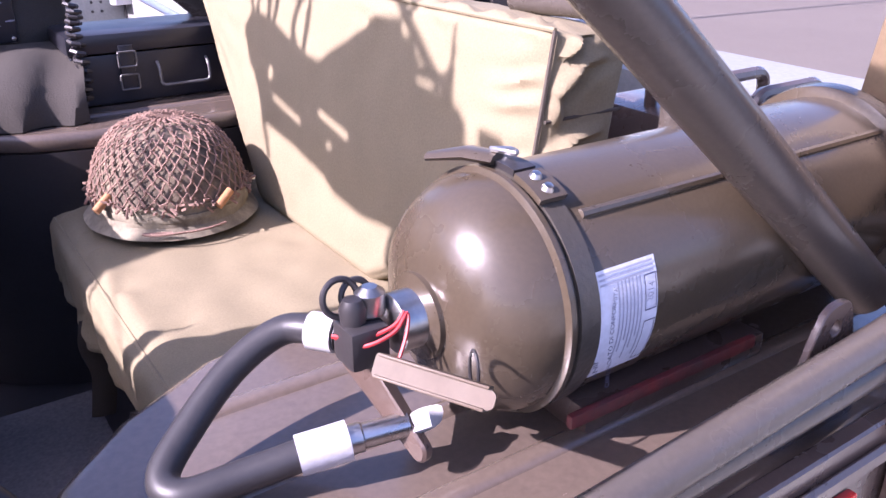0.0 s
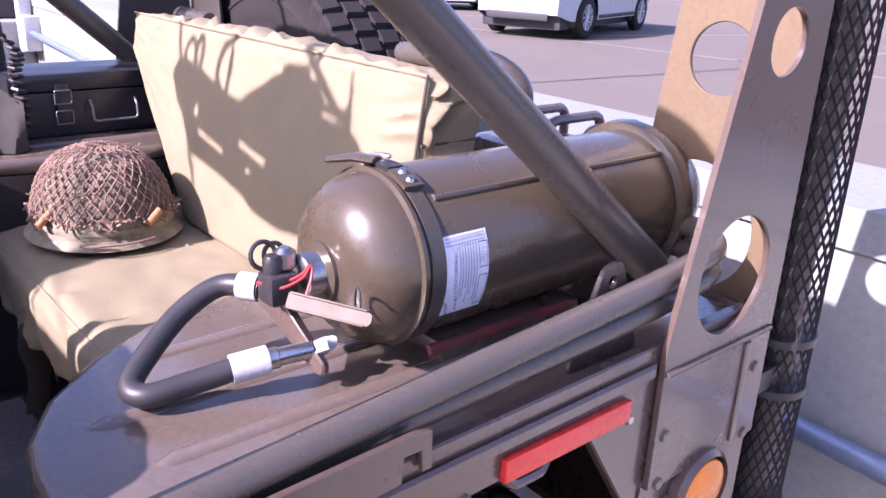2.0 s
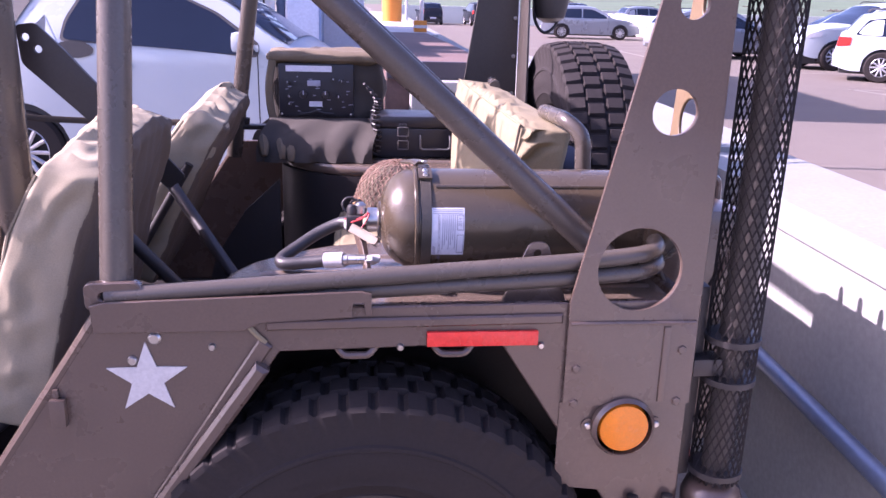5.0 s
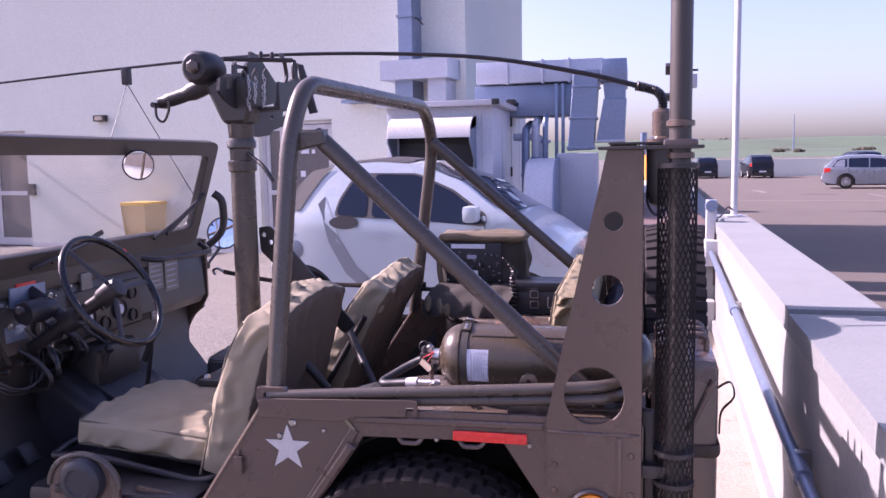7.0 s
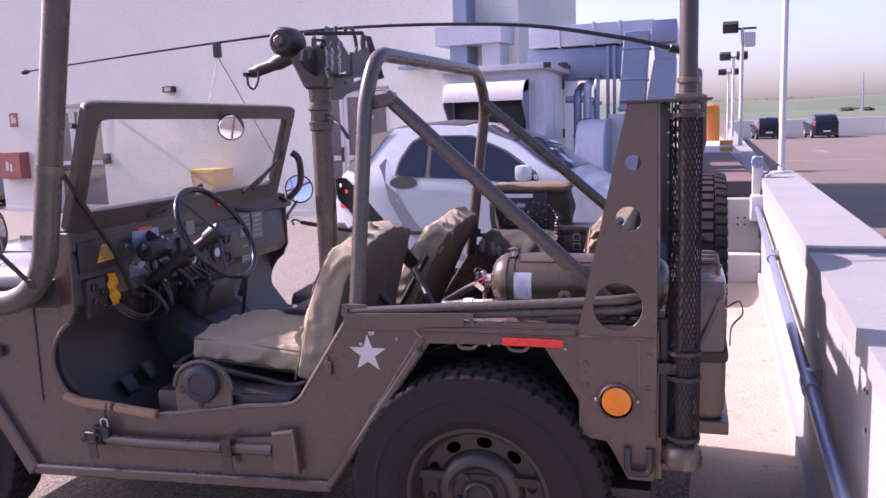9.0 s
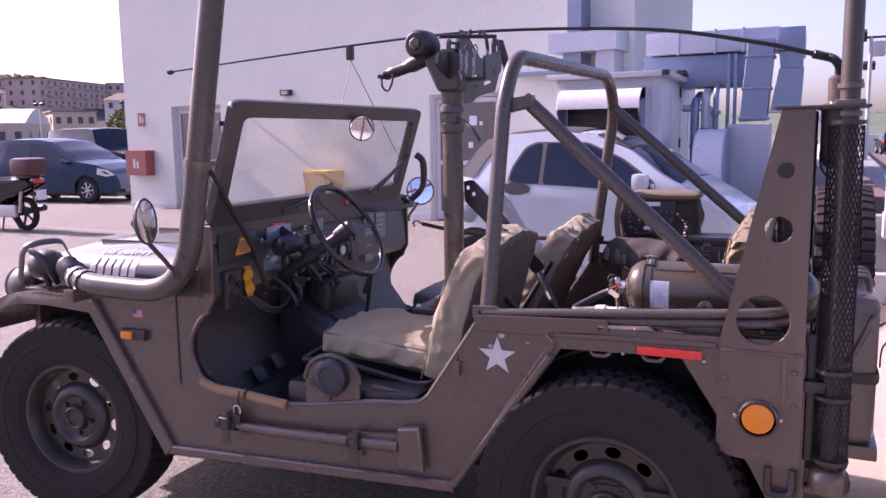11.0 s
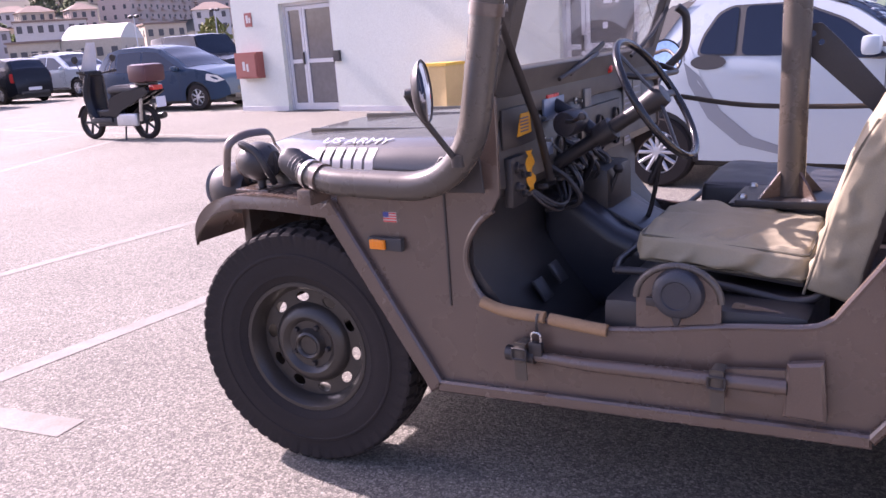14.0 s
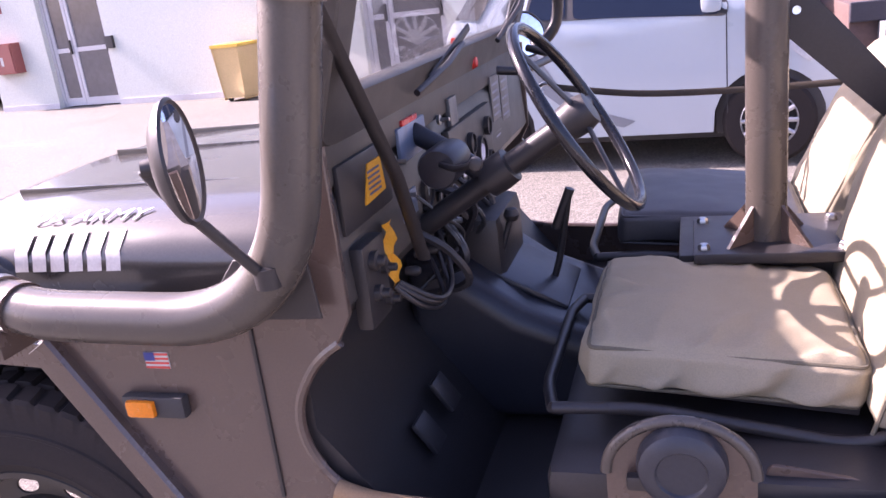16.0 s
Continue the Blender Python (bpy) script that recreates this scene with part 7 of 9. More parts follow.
for z in (0.63, 0.80, 0.87, 1.503):
    part("sleeve_band", turned([(SR - 0.002, 0), (SR + 0.0035, 0.001), (SR + 0.0035, 0.011), (SR - 0.002, 0.012)], (MX, MY, z), "z", 28), BLACK, mast)
part("stand_off", box((0.519, -0.008, 0.815), (0.57, 0.03, 0.845), 0.004), BLACK, mast)
part("clamp_block", box((MX - 0.03, MY - 0.03, 1.545), (MX + 0.040, MY + 0.03, 1.565), 0.006), OLIVE, mast)
for z in (1.522, 1.59):
    part("clamp_ring", turned([(0.022, 0), (0.030, 0.002), (0.030, 0.014), (0.022, 0.016)], (MX + 0.005, MY, z), "z", 22), OLIVE, mast)
part("foot_cup", turned([(0.05, 0), (0.052, 0.03), (0.045, 0.05), (0.03, 0.06)], (MX, MY, 0.555), "z", 24), OLIVE, mast)
part("foot_arm", box((0.53, -0.005, 0.54), (0.62, 0.035, 0.558), 0.004), OLIVE, mast)

# ---- whip antenna tied down over the cab ----
wa = thing("whip_antenna", "long black whip antenna bent forward over the cab", "antenna")
AX, AY = 0.60, W - 0.05
part("base", turned([(0.06, 0), (0.06, 0.012), (0.045, 0.018), (0.038, 0.022), (0.038, 0.115), (0.03, 0.125), (0.018, 0.13)], (AX, AY, 1.583), "z", 26), OLIVE, wa)
sp = smooth_path([(AX, AY, 1.70), (AX, AY, 1.745), (AX - 0.02, AY - 0.01, 1.775), (AX - 0.06, AY - 0.01, 1.79), (AX - 0.10, AY - 0.02, 1.80)], 10)
part("spring", tube(sp, [0.016 + 0.004 * (k % 2) for k in range(len(sp))], 12), BLACK, wa)
wp = smooth_path([(AX - 0.09, AY - 0.02, 1.798), (0.28, 1.42, 1.855), (-0.15, 1.34, 1.925), (-0.83, 1.20, 1.945), (-1.434, 1.064, 1.905), (-2.29, 0.86, 1.815)], 8)
part("whip", tube(wp, [0.011 - 0.0075 * k / (len(wp) - 1) for k in range(len(wp))], 8), BLACK, wa)
part("tip", turned([(0.004, 0.03), (0.012, 0.012), (0.012, -0.008), (0, -0.02)], (-2.31, 0.855, 1.812), "x", 12), BLACK, wa)
part("clip", box((-1.45, 1.05, 1.84), (-1.42, 1.078, 1.905), 0.004), BLACK, wa)
for e in ((-1.285, 0.73, 1.628), (-1.42, 1.52, 1.365)):
    part("tie_string", tube([(-1.435, 1.064, 1.845), e], 0.0018, 5), BLACK, wa)

# ---- jerry can and spare wheel at the back ----
jc = thing("jerry_can", "olive drab steel jerry can in its rear holder", "jerry can")
jb = box((0.535, 0.235, 0.60), (0.705, 0.575, 1.035), 0.035)
part("body", jb, OLIVE, jc)
for y in (0.33, 0.405, 0.48):
    part("handle", tube(bent([(0.56, y, 1.03), (0.56, y, 1.075), (0.68, y, 1.075), (0.68, y, 1.03)], 0.02), 0.008, 8), OLIVE, jc)
part("cap", turned([(0.03, 0), (0.03, 0.035), (0.024, 0.042), (0, 0.044)], (0.575, 0.27, 1.03), "z", 18), OLIVE, jc)
part("cross_press", rod((0.55, 0.233, 0.66), (0.69, 0.233, 0.98), 0.008, 8), OLIVE, jc)
part("retaining_strap", tube(bent([(0.533, 0.40, 0.80), (0.533, 0.232, 0.80), (0.708, 0.232, 0.80), (0.708, 0.58, 0.80)], 0.03), 0.016, 8, flatten=(0.25, 1)), WEB, jc)
part("strap_tail", tube(smooth_path([(0.71, 0.38, 0.92), (0.745, 0.38, 0.94), (0.755, 0.38, 0.90), (0.725, 0.38, 0.86), (0.72, 0.38, 0.80)], 5), 0.006, 6, flatten=(1.5, 0.4)), WEB, jc)
part("holder", box((0.531, 0.225, 0.565), (0.715, 0.585, 0.605), 0.006), OLIVE, jc)
sw2 = thing("spare_wheel", "chunky treaded spare wheel on the tailgate", "spare wheel")
wheel_parts(sw2)
sw2.matrix_basis = pose(0.632, 1.245, 0.885, 0, 0, 90)
spb = thing("rear_carrier", "dark steel carrier box on the tail", "carrier")
part("frame", box((0.531, 0.60, 0.52), (0.56, 1.5, 0.60), 0.006), BLACK, spb)
bag = thing("rear_bag", "dark blue-black cloth bag behind the backrest", "bag")
part("bag_body", cushion((0.42, 0.62, 0.93), (0.505, 1.30, 1.06), 10, 0.01, 0.008, 0.03, 31), surface("blue_black_cloth", (0.02, 0.022, 0.04), (0.03, 0.032, 0.05), rough=0.7, scale=14, fine=200, bump=0.3, bump_dist=0.003), bag)

# ---- parked vehicles ----
def interp(pts, x):
    for (a, p), (c, q) in zip(pts, pts[1:]):
        if x <= c:
            t = 0 if c == a else max(0.0, (x - a) / (c - a))
            t = t * t * (3 - 2 * t) * 0.35 + t * 0.65
            return p + (q - p) * t
    return pts[-1][1]


def car(label, spec, at, paint, group="parked cars"):
    """A car, nose to +x: a lofted shell with cut wheel arches, glass laid on its sides, lamps, wheels."""
    L, H, Wd, top, belt, wheels, R = (spec[k] for k in ("L", "H", "W", "top", "belt", "wheels", "R"))
    sill, hw = spec.get("sill", 0.24), Wd / 2
    x0, x1 = top[0][0], top[-1][0]
    xc = (x0 + x1) / 2
    c = thing("car", label, "car", group)

    def zt(x):
        return interp(top, x)

    def ys(x, z):
        e = abs(x - xc) / (L / 2)
        w = hw * (1 - spec.get("round", 0.22) * e ** 5)
        if z <= belt:
            return w * (1 - 0.055 * ((belt - z) / belt) ** 2 - 0.03 * max(0, (z - belt + 0.25)) ** 2)
        return w * (1 - spec.get("tumble", 0.24) * (z - belt) / (H - belt))

    def zb(x):
        z = sill + 0.10 * max(0, abs(x - xc) / (L / 2) - 0.85) / 0.15
        for w in wheels:
            d = abs(x - w)
            if d < R + 0.055:
                z = max(z, R + math.sqrt((R + 0.055) ** 2 - d * d))
        return z

    xs = sorted(set([x0 + (x1 - x0) * k / 46 for k in range(47)] + [w + (R + 0.0551) * math.cos(math.pi * k / 12) for w in wheels for k in range(13)]))
    b = bmesh.new()
    rows = []
    for x in xs:
        z0, z1 = zb(x), zt(x)
        half = []
        for k in range(11):
            z = z0 + (max(z1, z0 + 0.02) - z0) * k / 10
            half.append((ys(x, z), z))
        yt, z1 = half[-1]
        half += [(yt * f, z1 + 0.045 * (1 - f * f) * hw) for f in (0.93, 0.75, 0.45)]
        full = [(-y, z) for y, z in half] + [(0, z1 + 0.045 * hw)] + [(y, z) for y, z in reversed(half)]
        rows.append([b.verts.new((x, y, z)) for y, z in full])
    for p, q in zip(rows, rows[1:]):
        for j in range(len(p) - 1):
            b.faces.new((p[j], p[j + 1], q[j + 1], q[j]))
    b.faces.new(rows[0]), b.faces.new(rows[-1])
    body = part("body", b, paint, c)
    part("underbody", box((x0 + 0.15, -hw * 0.78, 0.16), (x1 - 0.15, hw * 0.78, sill + 0.25), 0.03), PLASTIC, c)
    for w in wheels:
        part("wheel_well", box((w - R - 0.05, -hw * 0.90, 0.2), (w + R + 0.05, hw * 0.90, 2 * R + 0.05), 0.04), PLASTIC, c)

    def on_side(outline, mat, name, parent, off=0.004, sides=(-1, 1)):
        made = None
        for s in sides:
            b = plate(outline, "y", 0.0, 0.001)
            bmesh.ops.delete(b, geom=[f for f in b.faces if abs(f.calc_center_median().y - 0.001) > 1e-5], context="FACES")
            bmesh.ops.subdivide_edges(b, edges=[e for e in b.edges if e.calc_length() > 0.12], cuts=3, use_grid_fill=True)
            for v in b.verts:
                v.co.y = s * (ys(v.co.x, v.co.z) + off)
            made = part(name, b, mat, parent)
        return made

    def on_top(xa, xb, f, mat, name, off=0.006):
        b = bmesh.new()
        rows = []
        for k in range(9):
            x = xa + (xb - xa) * k / 8
            z = zt(x)
            yt = ys(x, z)
            rows.append([b.verts.new((x, yt * g, z + 0.045 * (1 - g * g) * hw + off)) for g in [f * (j / 4 - 1) for j in range(9)]])
        for p, q in zip(rows, rows[1:]):
            for j in range(8):
                b.faces.new((p[j], p[j + 1], q[j + 1], q[j]))
        return part(name, b, mat, c)

    for pane in spec["side"]:
        on_side(rounded(pane, 0.04, 3), CARGLASS, "side_window", c)
    if spec.get("surround"):
        on_side(rounded(spec["surround"], 0.04, 3), PLASTIC, "window_surround", body, 0.0015)
    for outline, kind in spec.get("bands", ()):
        on_side(outline, CARPAINT_SILVER if kind == "silver" else PLASTIC, "side_band" if kind == "silver" else "air_intake", body, 0.003 if kind == "silver" else 0.012)
    on_top(*spec["screen"], 0.9, CARGLASS, "windscreen")
    on_top(*spec["rear"], 0.86, CARGLASS, "rear_window")
    for xa in spec.get("doors", ()):
        on_side([(xa, sill + 0.12), (xa, belt - 0.01), (xa + 0.007, belt - 0.01), (xa + 0.007, sill + 0.12)], PLASTIC, "door_gap", body, 0.002)
    for xa in spec.get("handles", ()):
        on_side([(xa, belt - 0.13), (xa, belt - 0.095), (xa + 0.16, belt - 0.095), (xa + 0.16, belt - 0.13)], paint if not spec.get("dark_handle") else PLASTIC, "door_handle", body, 0.018)
    on_side(spec["head"], LAMPGLASS, "headlamp", c, 0.006)
    for outline in [spec["tail"]] + spec.get("lower_tail", []):
        on_side(rounded(outline, 0.025, 3), TAILRED, "tail_lamp", c, 0.012)
    zf, zr = zt(x1 - 0.02), zt(x0 + 0.02)
    fy = ys(x1 - 0.03, 0.5) * 0.8
    part("grille", box((x1 - 0.02, -fy * 0.7, 0.42), (x1 + 0.006, fy * 0.7, 0.52), 0.01), PLASTIC, c)
    part("front_bumper", box((x1 - 0.05, -fy * 0.95, 0.26), (x1 + 0.012, fy * 0.95, 0.36), 0.02), PLASTIC, c)
    part("rear_bumper", box((x0 - 0.012, -fy * 0.95, 0.30), (x0 + 0.05, fy * 0.95, 0.42), 0.02), PLASTIC, c)
    for xx, s in ((x1, 1), (x0, -1)):
        part("plate_bar", box((xx + s * 0.013 - 0.004, -0.24, 0.44), (xx + s * 0.013 + 0.004, 0.24, 0.55), 0.003), LABEL, c)
    xm = spec["mirror"]
    for s in (-1, 1):
        part("wing_mirror", box((xm - 0.06, s * (ys(xm, belt) + 0.09) - 0.08, belt + 0.0), (xm + 0.06, s * (ys(xm, belt) + 0.09) + 0.08, belt + 0.13), 0.035), spec.get("mirror_paint", paint), c)
    if spec.get("trim"):
        for s in (-1, 1):
            b = tube([(x, s * (ys(x, sill + 0.06) + 0.004), sill + 0.05) for x in [wheels[0] + R + 0.12 + (wheels[1] - wheels[0] - 2 * R - 0.24) * k / 8 for k in range(9)]], 0.03, 8)
            part("sill_trim", b, PLASTIC, c)
    if spec.get("roof_rails"):
        xa, xb = spec["roof_rails"]
        for s in (-1, 1):
            part("roof_rail", tube(bent([(xa, s * ys(xa, H) * 0.92, H - 0.01), (xa + 0.06, s * ys(xa, H) * 0.92, H + 0.05), (xb - 0.06, s * ys(xb, H) * 0.92, H + 0.05), (xb, s * ys(xb, H) * 0.92, H - 0.01)], 0.05), 0.014, 8), PLASTIC, c)
    for w in wheels:
        for s in (-1, 1):
            tw = spec.get("tyre", 0.17)
            yc = s * (hw * 0.965 - tw / 2)
            wh = part("wheel", turned([(R * 0.62, -tw / 2), (R * 0.72, -tw * 0.52), (R * 0.92, -tw * 0.5), (R, -tw * 0.36), (R, tw * 0.36), (R * 0.92, tw * 0.5), (R * 0.72, tw * 0.52), (R * 0.62, tw / 2)], (w, yc, R), "y", 40, closed=True), RUBBER, c)
            fyo = yc + s * tw * 0.34
            rim = turned([(R * 0.63, s * 0.022), (R * 0.60, s * 0.03), (R * 0.58, 0), (R * 0.63, -s * 0.02)], (w, fyo, R), "y", 36, closed=True)
            for k in range(spec.get("spokes", 7)):
                a = 2 * math.pi * k / spec.get("spokes", 7)
                d = Vector((math.cos(a), 0, math.sin(a)))
                tube([Vector((w, fyo + s * 0.012, R)) + d * R * 0.10, Vector((w, fyo + s * 0.02, R)) + d * R * 0.60], R * 0.055, 6, rim)
            turned([(0, s * 0.03), (R * 0.12, s * 0.028), (R * 0.15, s * 0.01), (R * 0.15, -s * 0.01)], (w, fyo, R), "y", 16, rim)
            part("rim", rim, ALLOY, wh)
            part("brake", turned([(0, 0), (R * 0.57, 0), (R * 0.57, -s * 0.02), (0, -s * 0.02)], (w, yc + s * tw * 0.18, R), "y", 24), BLACK, wh)
    c.matrix_basis = at
    return c


COUPE = dict(L=2.69, H=1.47, W=1.56, belt=1.0, wheels=(-0.935, 0.935), R=0.285, sill=0.23, round=0.16, tumble=0.22, spokes=12,
             top=[(-1.29, 0.55), (-1.28, 0.80), (-1.17, 1.06), (-1.05, 1.14), (-0.88, 1.395), (-0.68, 1.454), (-0.3, 1.477), (0.08, 1.45), (0.42, 1.324), (0.86, 1.045), (1.04, 0.94), (1.28, 0.8), (1.39, 0.64), (1.405, 0.5)],
             side=[[(-0.60, 1.05), (-0.57, 1.17), (-0.47, 1.33), (-0.37, 1.375), (-0.33, 1.375), (-0.33, 1.035)], [(-0.28, 1.03), (-0.28, 1.38), (0.08, 1.37), (0.40, 1.235), (0.66, 1.05), (0.64, 0.975)]],
             surround=[(-0.62, 1.035), (-0.59, 1.175), (-0.485, 1.345), (-0.385, 1.390), (0.085, 1.384), (0.412, 1.248), (0.70, 1.05), (0.69, 0.96), (0.10, 1.01)],
             bands=[([(-0.72, 1.198), (-0.64, 1.045), (-0.57, 0.86), (-0.42, 0.62), (-0.18, 0.42), (0.1, 0.33), (0.02, 0.29), (-0.28, 0.36), (-0.52, 0.56), (-0.67, 0.82), (-0.72, 1.027), (-0.78, 1.135)], "silver"), (ring(-0.52, 0.985, 0.135, 20, 0.055), "dark"), ([(-1.13, 1.10), (-0.98, 1.30), (-0.86, 1.415), (-0.66, 1.450), (-0.76, 1.36), (-0.86, 1.22), (-0.95, 1.08)], "dark")],
             screen=(0.14, 0.88), rear=(-1.14, -0.93), doors=(0.68,), handles=(-0.30,), head=[(1.04, 0.74), (1.06, 0.88), (1.18, 0.83), (1.30, 0.68), (1.16, 0.64)],
             tail=[(-1.19, 0.885), (-1.17, 0.99), (-1.11, 0.975), (-1.04, 0.93), (-1.08, 0.885)], lower_tail=[[(-1.21, 0.75), (-1.19, 0.855), (-1.13, 0.84), (-1.05, 0.80), (-1.10, 0.75)]], mirror=0.60)
smart = car("small white two-seat city car with dark roof parked by the wall", COUPE, pose(-1.31, 5.50, 0, 0, 0, -4.5) @ Matrix.Scale(1.025, 4), CARPAINT_WHITE)
rf2 = bmesh.new()
rows = []
for k in range(9):
    x = -1.12 + 1.10 * k / 8
    z = interp(COUPE["top"], x)
    e = 1 - 0.22 * (z - 0.93) / 0.54
    rows.append([rf2.verts.new((x, 0.70 * e * g, z + 0.036 * (1 - g * g) + 0.012)) for g in (-1, -0.6, 0, 0.6, 1)])
for p, q in zip(rows, rows[1:]):
    for j in range(4):
        rf2.faces.new((p[j], p[j + 1], q[j + 1], q[j]))
part("soft_roof", rf2, PLASTIC, smart)
for s in (-1, 1):
    part("fuel_flap", turned([(0.085, 0), (0.085, s * 0.004), (0.08, s * 0.006)], (-1.0, s * 0.762, 0.75), "y", 24), CARPAINT_SILVER, smart)

MPV = dict(L=4.23, H=1.55, W=1.69, belt=0.93, wheels=(-1.26, 1.24), R=0.31, round=0.2, tumble=0.26, spokes=7,
           top=[(-2.11, 0.6), (-2.09, 0.98), (-1.95, 1.15), (-1.62, 1.47), (-1.2, 1.545), (-0.4, 1.55), (0.1, 1.49), (0.55, 1.27), (1.0, 1.0), (1.5, 0.93), (1.95, 0.78), (2.10, 0.62), (2.12, 0.5)],
           side=[[(-1.75, 1.0), (-1.55, 1.36), (-1.32, 1.42), (-1.32, 0.97)], [(-1.26, 0.97), (-1.26, 1.43), (-0.48, 1.45), (-0.48, 0.96)], [(-0.42, 0.96), (-0.42, 1.45), (0.05, 1.40), (0.80, 1.0), (0.78, 0.96)]],
           screen=(0.18, 0.98), rear=(-1.93, -1.63), doors=(-1.3, -0.45, 0.75), handles=(-0.72, 0.1), head=[(1.55, 0.70), (1.58, 0.85), (1.85, 0.80), (2.03, 0.68), (1.8, 0.64)],
           tail=[(-2.07, 0.72), (-2.04, 1.05), (-1.9, 1.05), (-1.92, 0.74)], mirror=0.72)
SUV = dict(L=4.4, H=1.66, W=1.84, belt=1.02, wheels=(-1.32, 1.32), R=0.35, round=0.2, tumble=0.24, spokes=10, sill=0.3,
           top=[(-2.2, 0.65), (-2.18, 1.05), (-2.02, 1.2), (-1.72, 1.53), (-1.2, 1.645), (-0.4, 1.66), (0.1, 1.6), (0.55, 1.35), (0.95, 1.10), (1.6, 1.03), (2.05, 0.88), (2.19, 0.7), (2.2, 0.55)],
           side=[[(-1.85, 1.1), (-1.55, 1.45), (-1.3, 1.5), (-1.3, 1.06)], [(-1.24, 1.05), (-1.24, 1.52), (-0.45, 1.54), (-0.45, 1.05)], [(-0.4, 1.05), (-0.4, 1.54), (0.02, 1.49), (0.72, 1.1), (0.7, 1.05)]],
           screen=(0.18, 0.92), rear=(-2.0, -1.74), doors=(-1.27, -0.42, 0.7), handles=(-0.7, 0.1), head=[(1.7, 0.82), (1.7, 0.95), (2.0, 0.9), (2.12, 0.78)],
           tail=[(-2.16, 0.85), (-2.12, 1.08), (-1.9, 1.08), (-1.9, 0.9)], mirror=0.68, trim=True, roof_rails=(-1.7, 0.0))
WAGON = dict(SUV, L=4.55, H=1.46, W=1.78, belt=0.92, R=0.32, wheels=(-1.33, 1.35), sill=0.22,
             top=[(-2.27, 0.55), (-2.25, 0.92), (-2.1, 1.0), (-1.8, 1.36), (-1.2, 1.45), (-0.3, 1.46), (0.15, 1.41), (0.6, 1.2), (1.05, 0.93), (1.7, 0.85), (2.1, 0.72), (2.26, 0.58), (2.27, 0.48)],
             side=[[(-1.9, 0.97), (-1.68, 1.28), (-1.3, 1.33), (-1.3, 0.95)], [(-1.24, 0.95), (-1.24, 1.34), (-0.45, 1.36), (-0.45, 0.94)], [(-0.4, 0.94), (-0.4, 1.36), (0.1, 1.32), (0.82, 0.97), (0.8, 0.94)]],
             screen=(0.22, 1.02), rear=(-2.08, -1.82), doors=(-1.27, -0.42, 0.78), head=[(1.75, 0.66), (1.76, 0.78), (2.05, 0.73), (2.18, 0.62)], tail=[(-2.23, 0.72), (-2.2, 0.92), (-1.95, 0.92), (-1.97, 0.75)], mirror=0.75, trim=False)
VAN = dict(SUV, L=4.6, H=1.92, W=1.86, belt=1.12,
           top=[(-2.3, 0.65), (-2.29, 1.7), (-2.2, 1.88), (-1.5, 1.92), (0.2, 1.92), (0.5, 1.88), (0.75, 1.5), (0.95, 1.2), (1.7, 1.15), (2.2, 1.05), (2.29, 0.8), (2.3, 0.6)],
           side=[[(-2.1, 1.18), (-2.1, 1.72), (-1.35, 1.74), (-1.35, 1.17)], [(-1.27, 1.17), (-1.27, 1.74), (-0.45, 1.75), (-0.45, 1.16)], [(-0.38, 1.16), (-0.38, 1.75), (0.3, 1.72), (0.7, 1.2), (0.68, 1.16)]],
           screen=(0.5, 0.92), rear=(-2.295, -2.2), mirror=0.7, trim=True, roof_rails=None)

car("grey-blue compact family car parked facing the building", MPV, pose(-16.77, 13.04, 0, 0, 0, 5), CARPAINT_BLUE)
car("black boxy off-road van parked beyond the blue car", VAN, pose(-22.5, 19.6, 0, 0, 0, -8), CARPAINT_BLACK)
car("white crossover car with black trim in the far row", SUV, pose(-29.67, 19.52, 0, 0, 0, 0), CARPAINT_WHITE)
car("black hatchback seen from behind in the far row", MPV, pose(-30.0, 16.75, 0, 0, 0, 175), CARPAINT_BLACK)
car("white people carrier seen from behind in the far row", VAN, pose(-29.9, 14.35, 0, 0, 0, 175), CARPAINT_WHITE)
car("dark saloon car in the far row", WAGON, pose(-38.5, 25.6, 0, 0, 0, 150), CARPAINT_BLACK)
car("white hatchback car in the far row", MPV, pose(-35.7, 29.3, 0, 0, 0, 10), CARPAINT_WHITE)
# on the deck beyond the parapet
car("white estate car parked across the deck", WAGON, pose(12.6, 15.5, 0, 0, 0, -31), CARPAINT_WHITE)
car("white crossover car on the deck", SUV, pose(13.3, 19.6, 0, 0, 0, 178), CARPAINT_WHITE)
car("white crossover car seen from behind on the deck", SUV, pose(11.6, 10.1, 0, 0, 0, 18), CARPAINT_WHITE)
car("dark car on the deck beside the white ones", WAGON, pose(15.0, 23.3, 0, 0, 0, 178), CARPAINT_BLACK)
car("dark grey hatchback on the deck", MPV, pose(13.6, 3.8, 0, 0, 0, 12), CARPAINT_BLACK)
car("silver estate car on the deck with roof rails", dict(WAGON, roof_rails=(-1.8, 0.0)), pose(11.0, 23.6, 0, 0, 0, 8) @ Matrix.Scale(0.94, 4), CARPAINT_SILVER)
car("silver saloon car further along the deck", dict(WAGON, roof_rails=None), pose(10.47, 36.04, 0, 0, 0, -10) @ Matrix.Scale(0.95, 4), CARPAINT_SILVER)
car("dark car at the end of the deck", MPV, pose(13.3, 51.5, 0, 0, 0, 100), CARPAINT_BLACK)
car("black crossover car seen from behind by the guard wall", SUV, pose(8.1, 54.2, 0, 0, 0, 93) @ Matrix.Scale(0.86, 4), CARPAINT_BLACK)
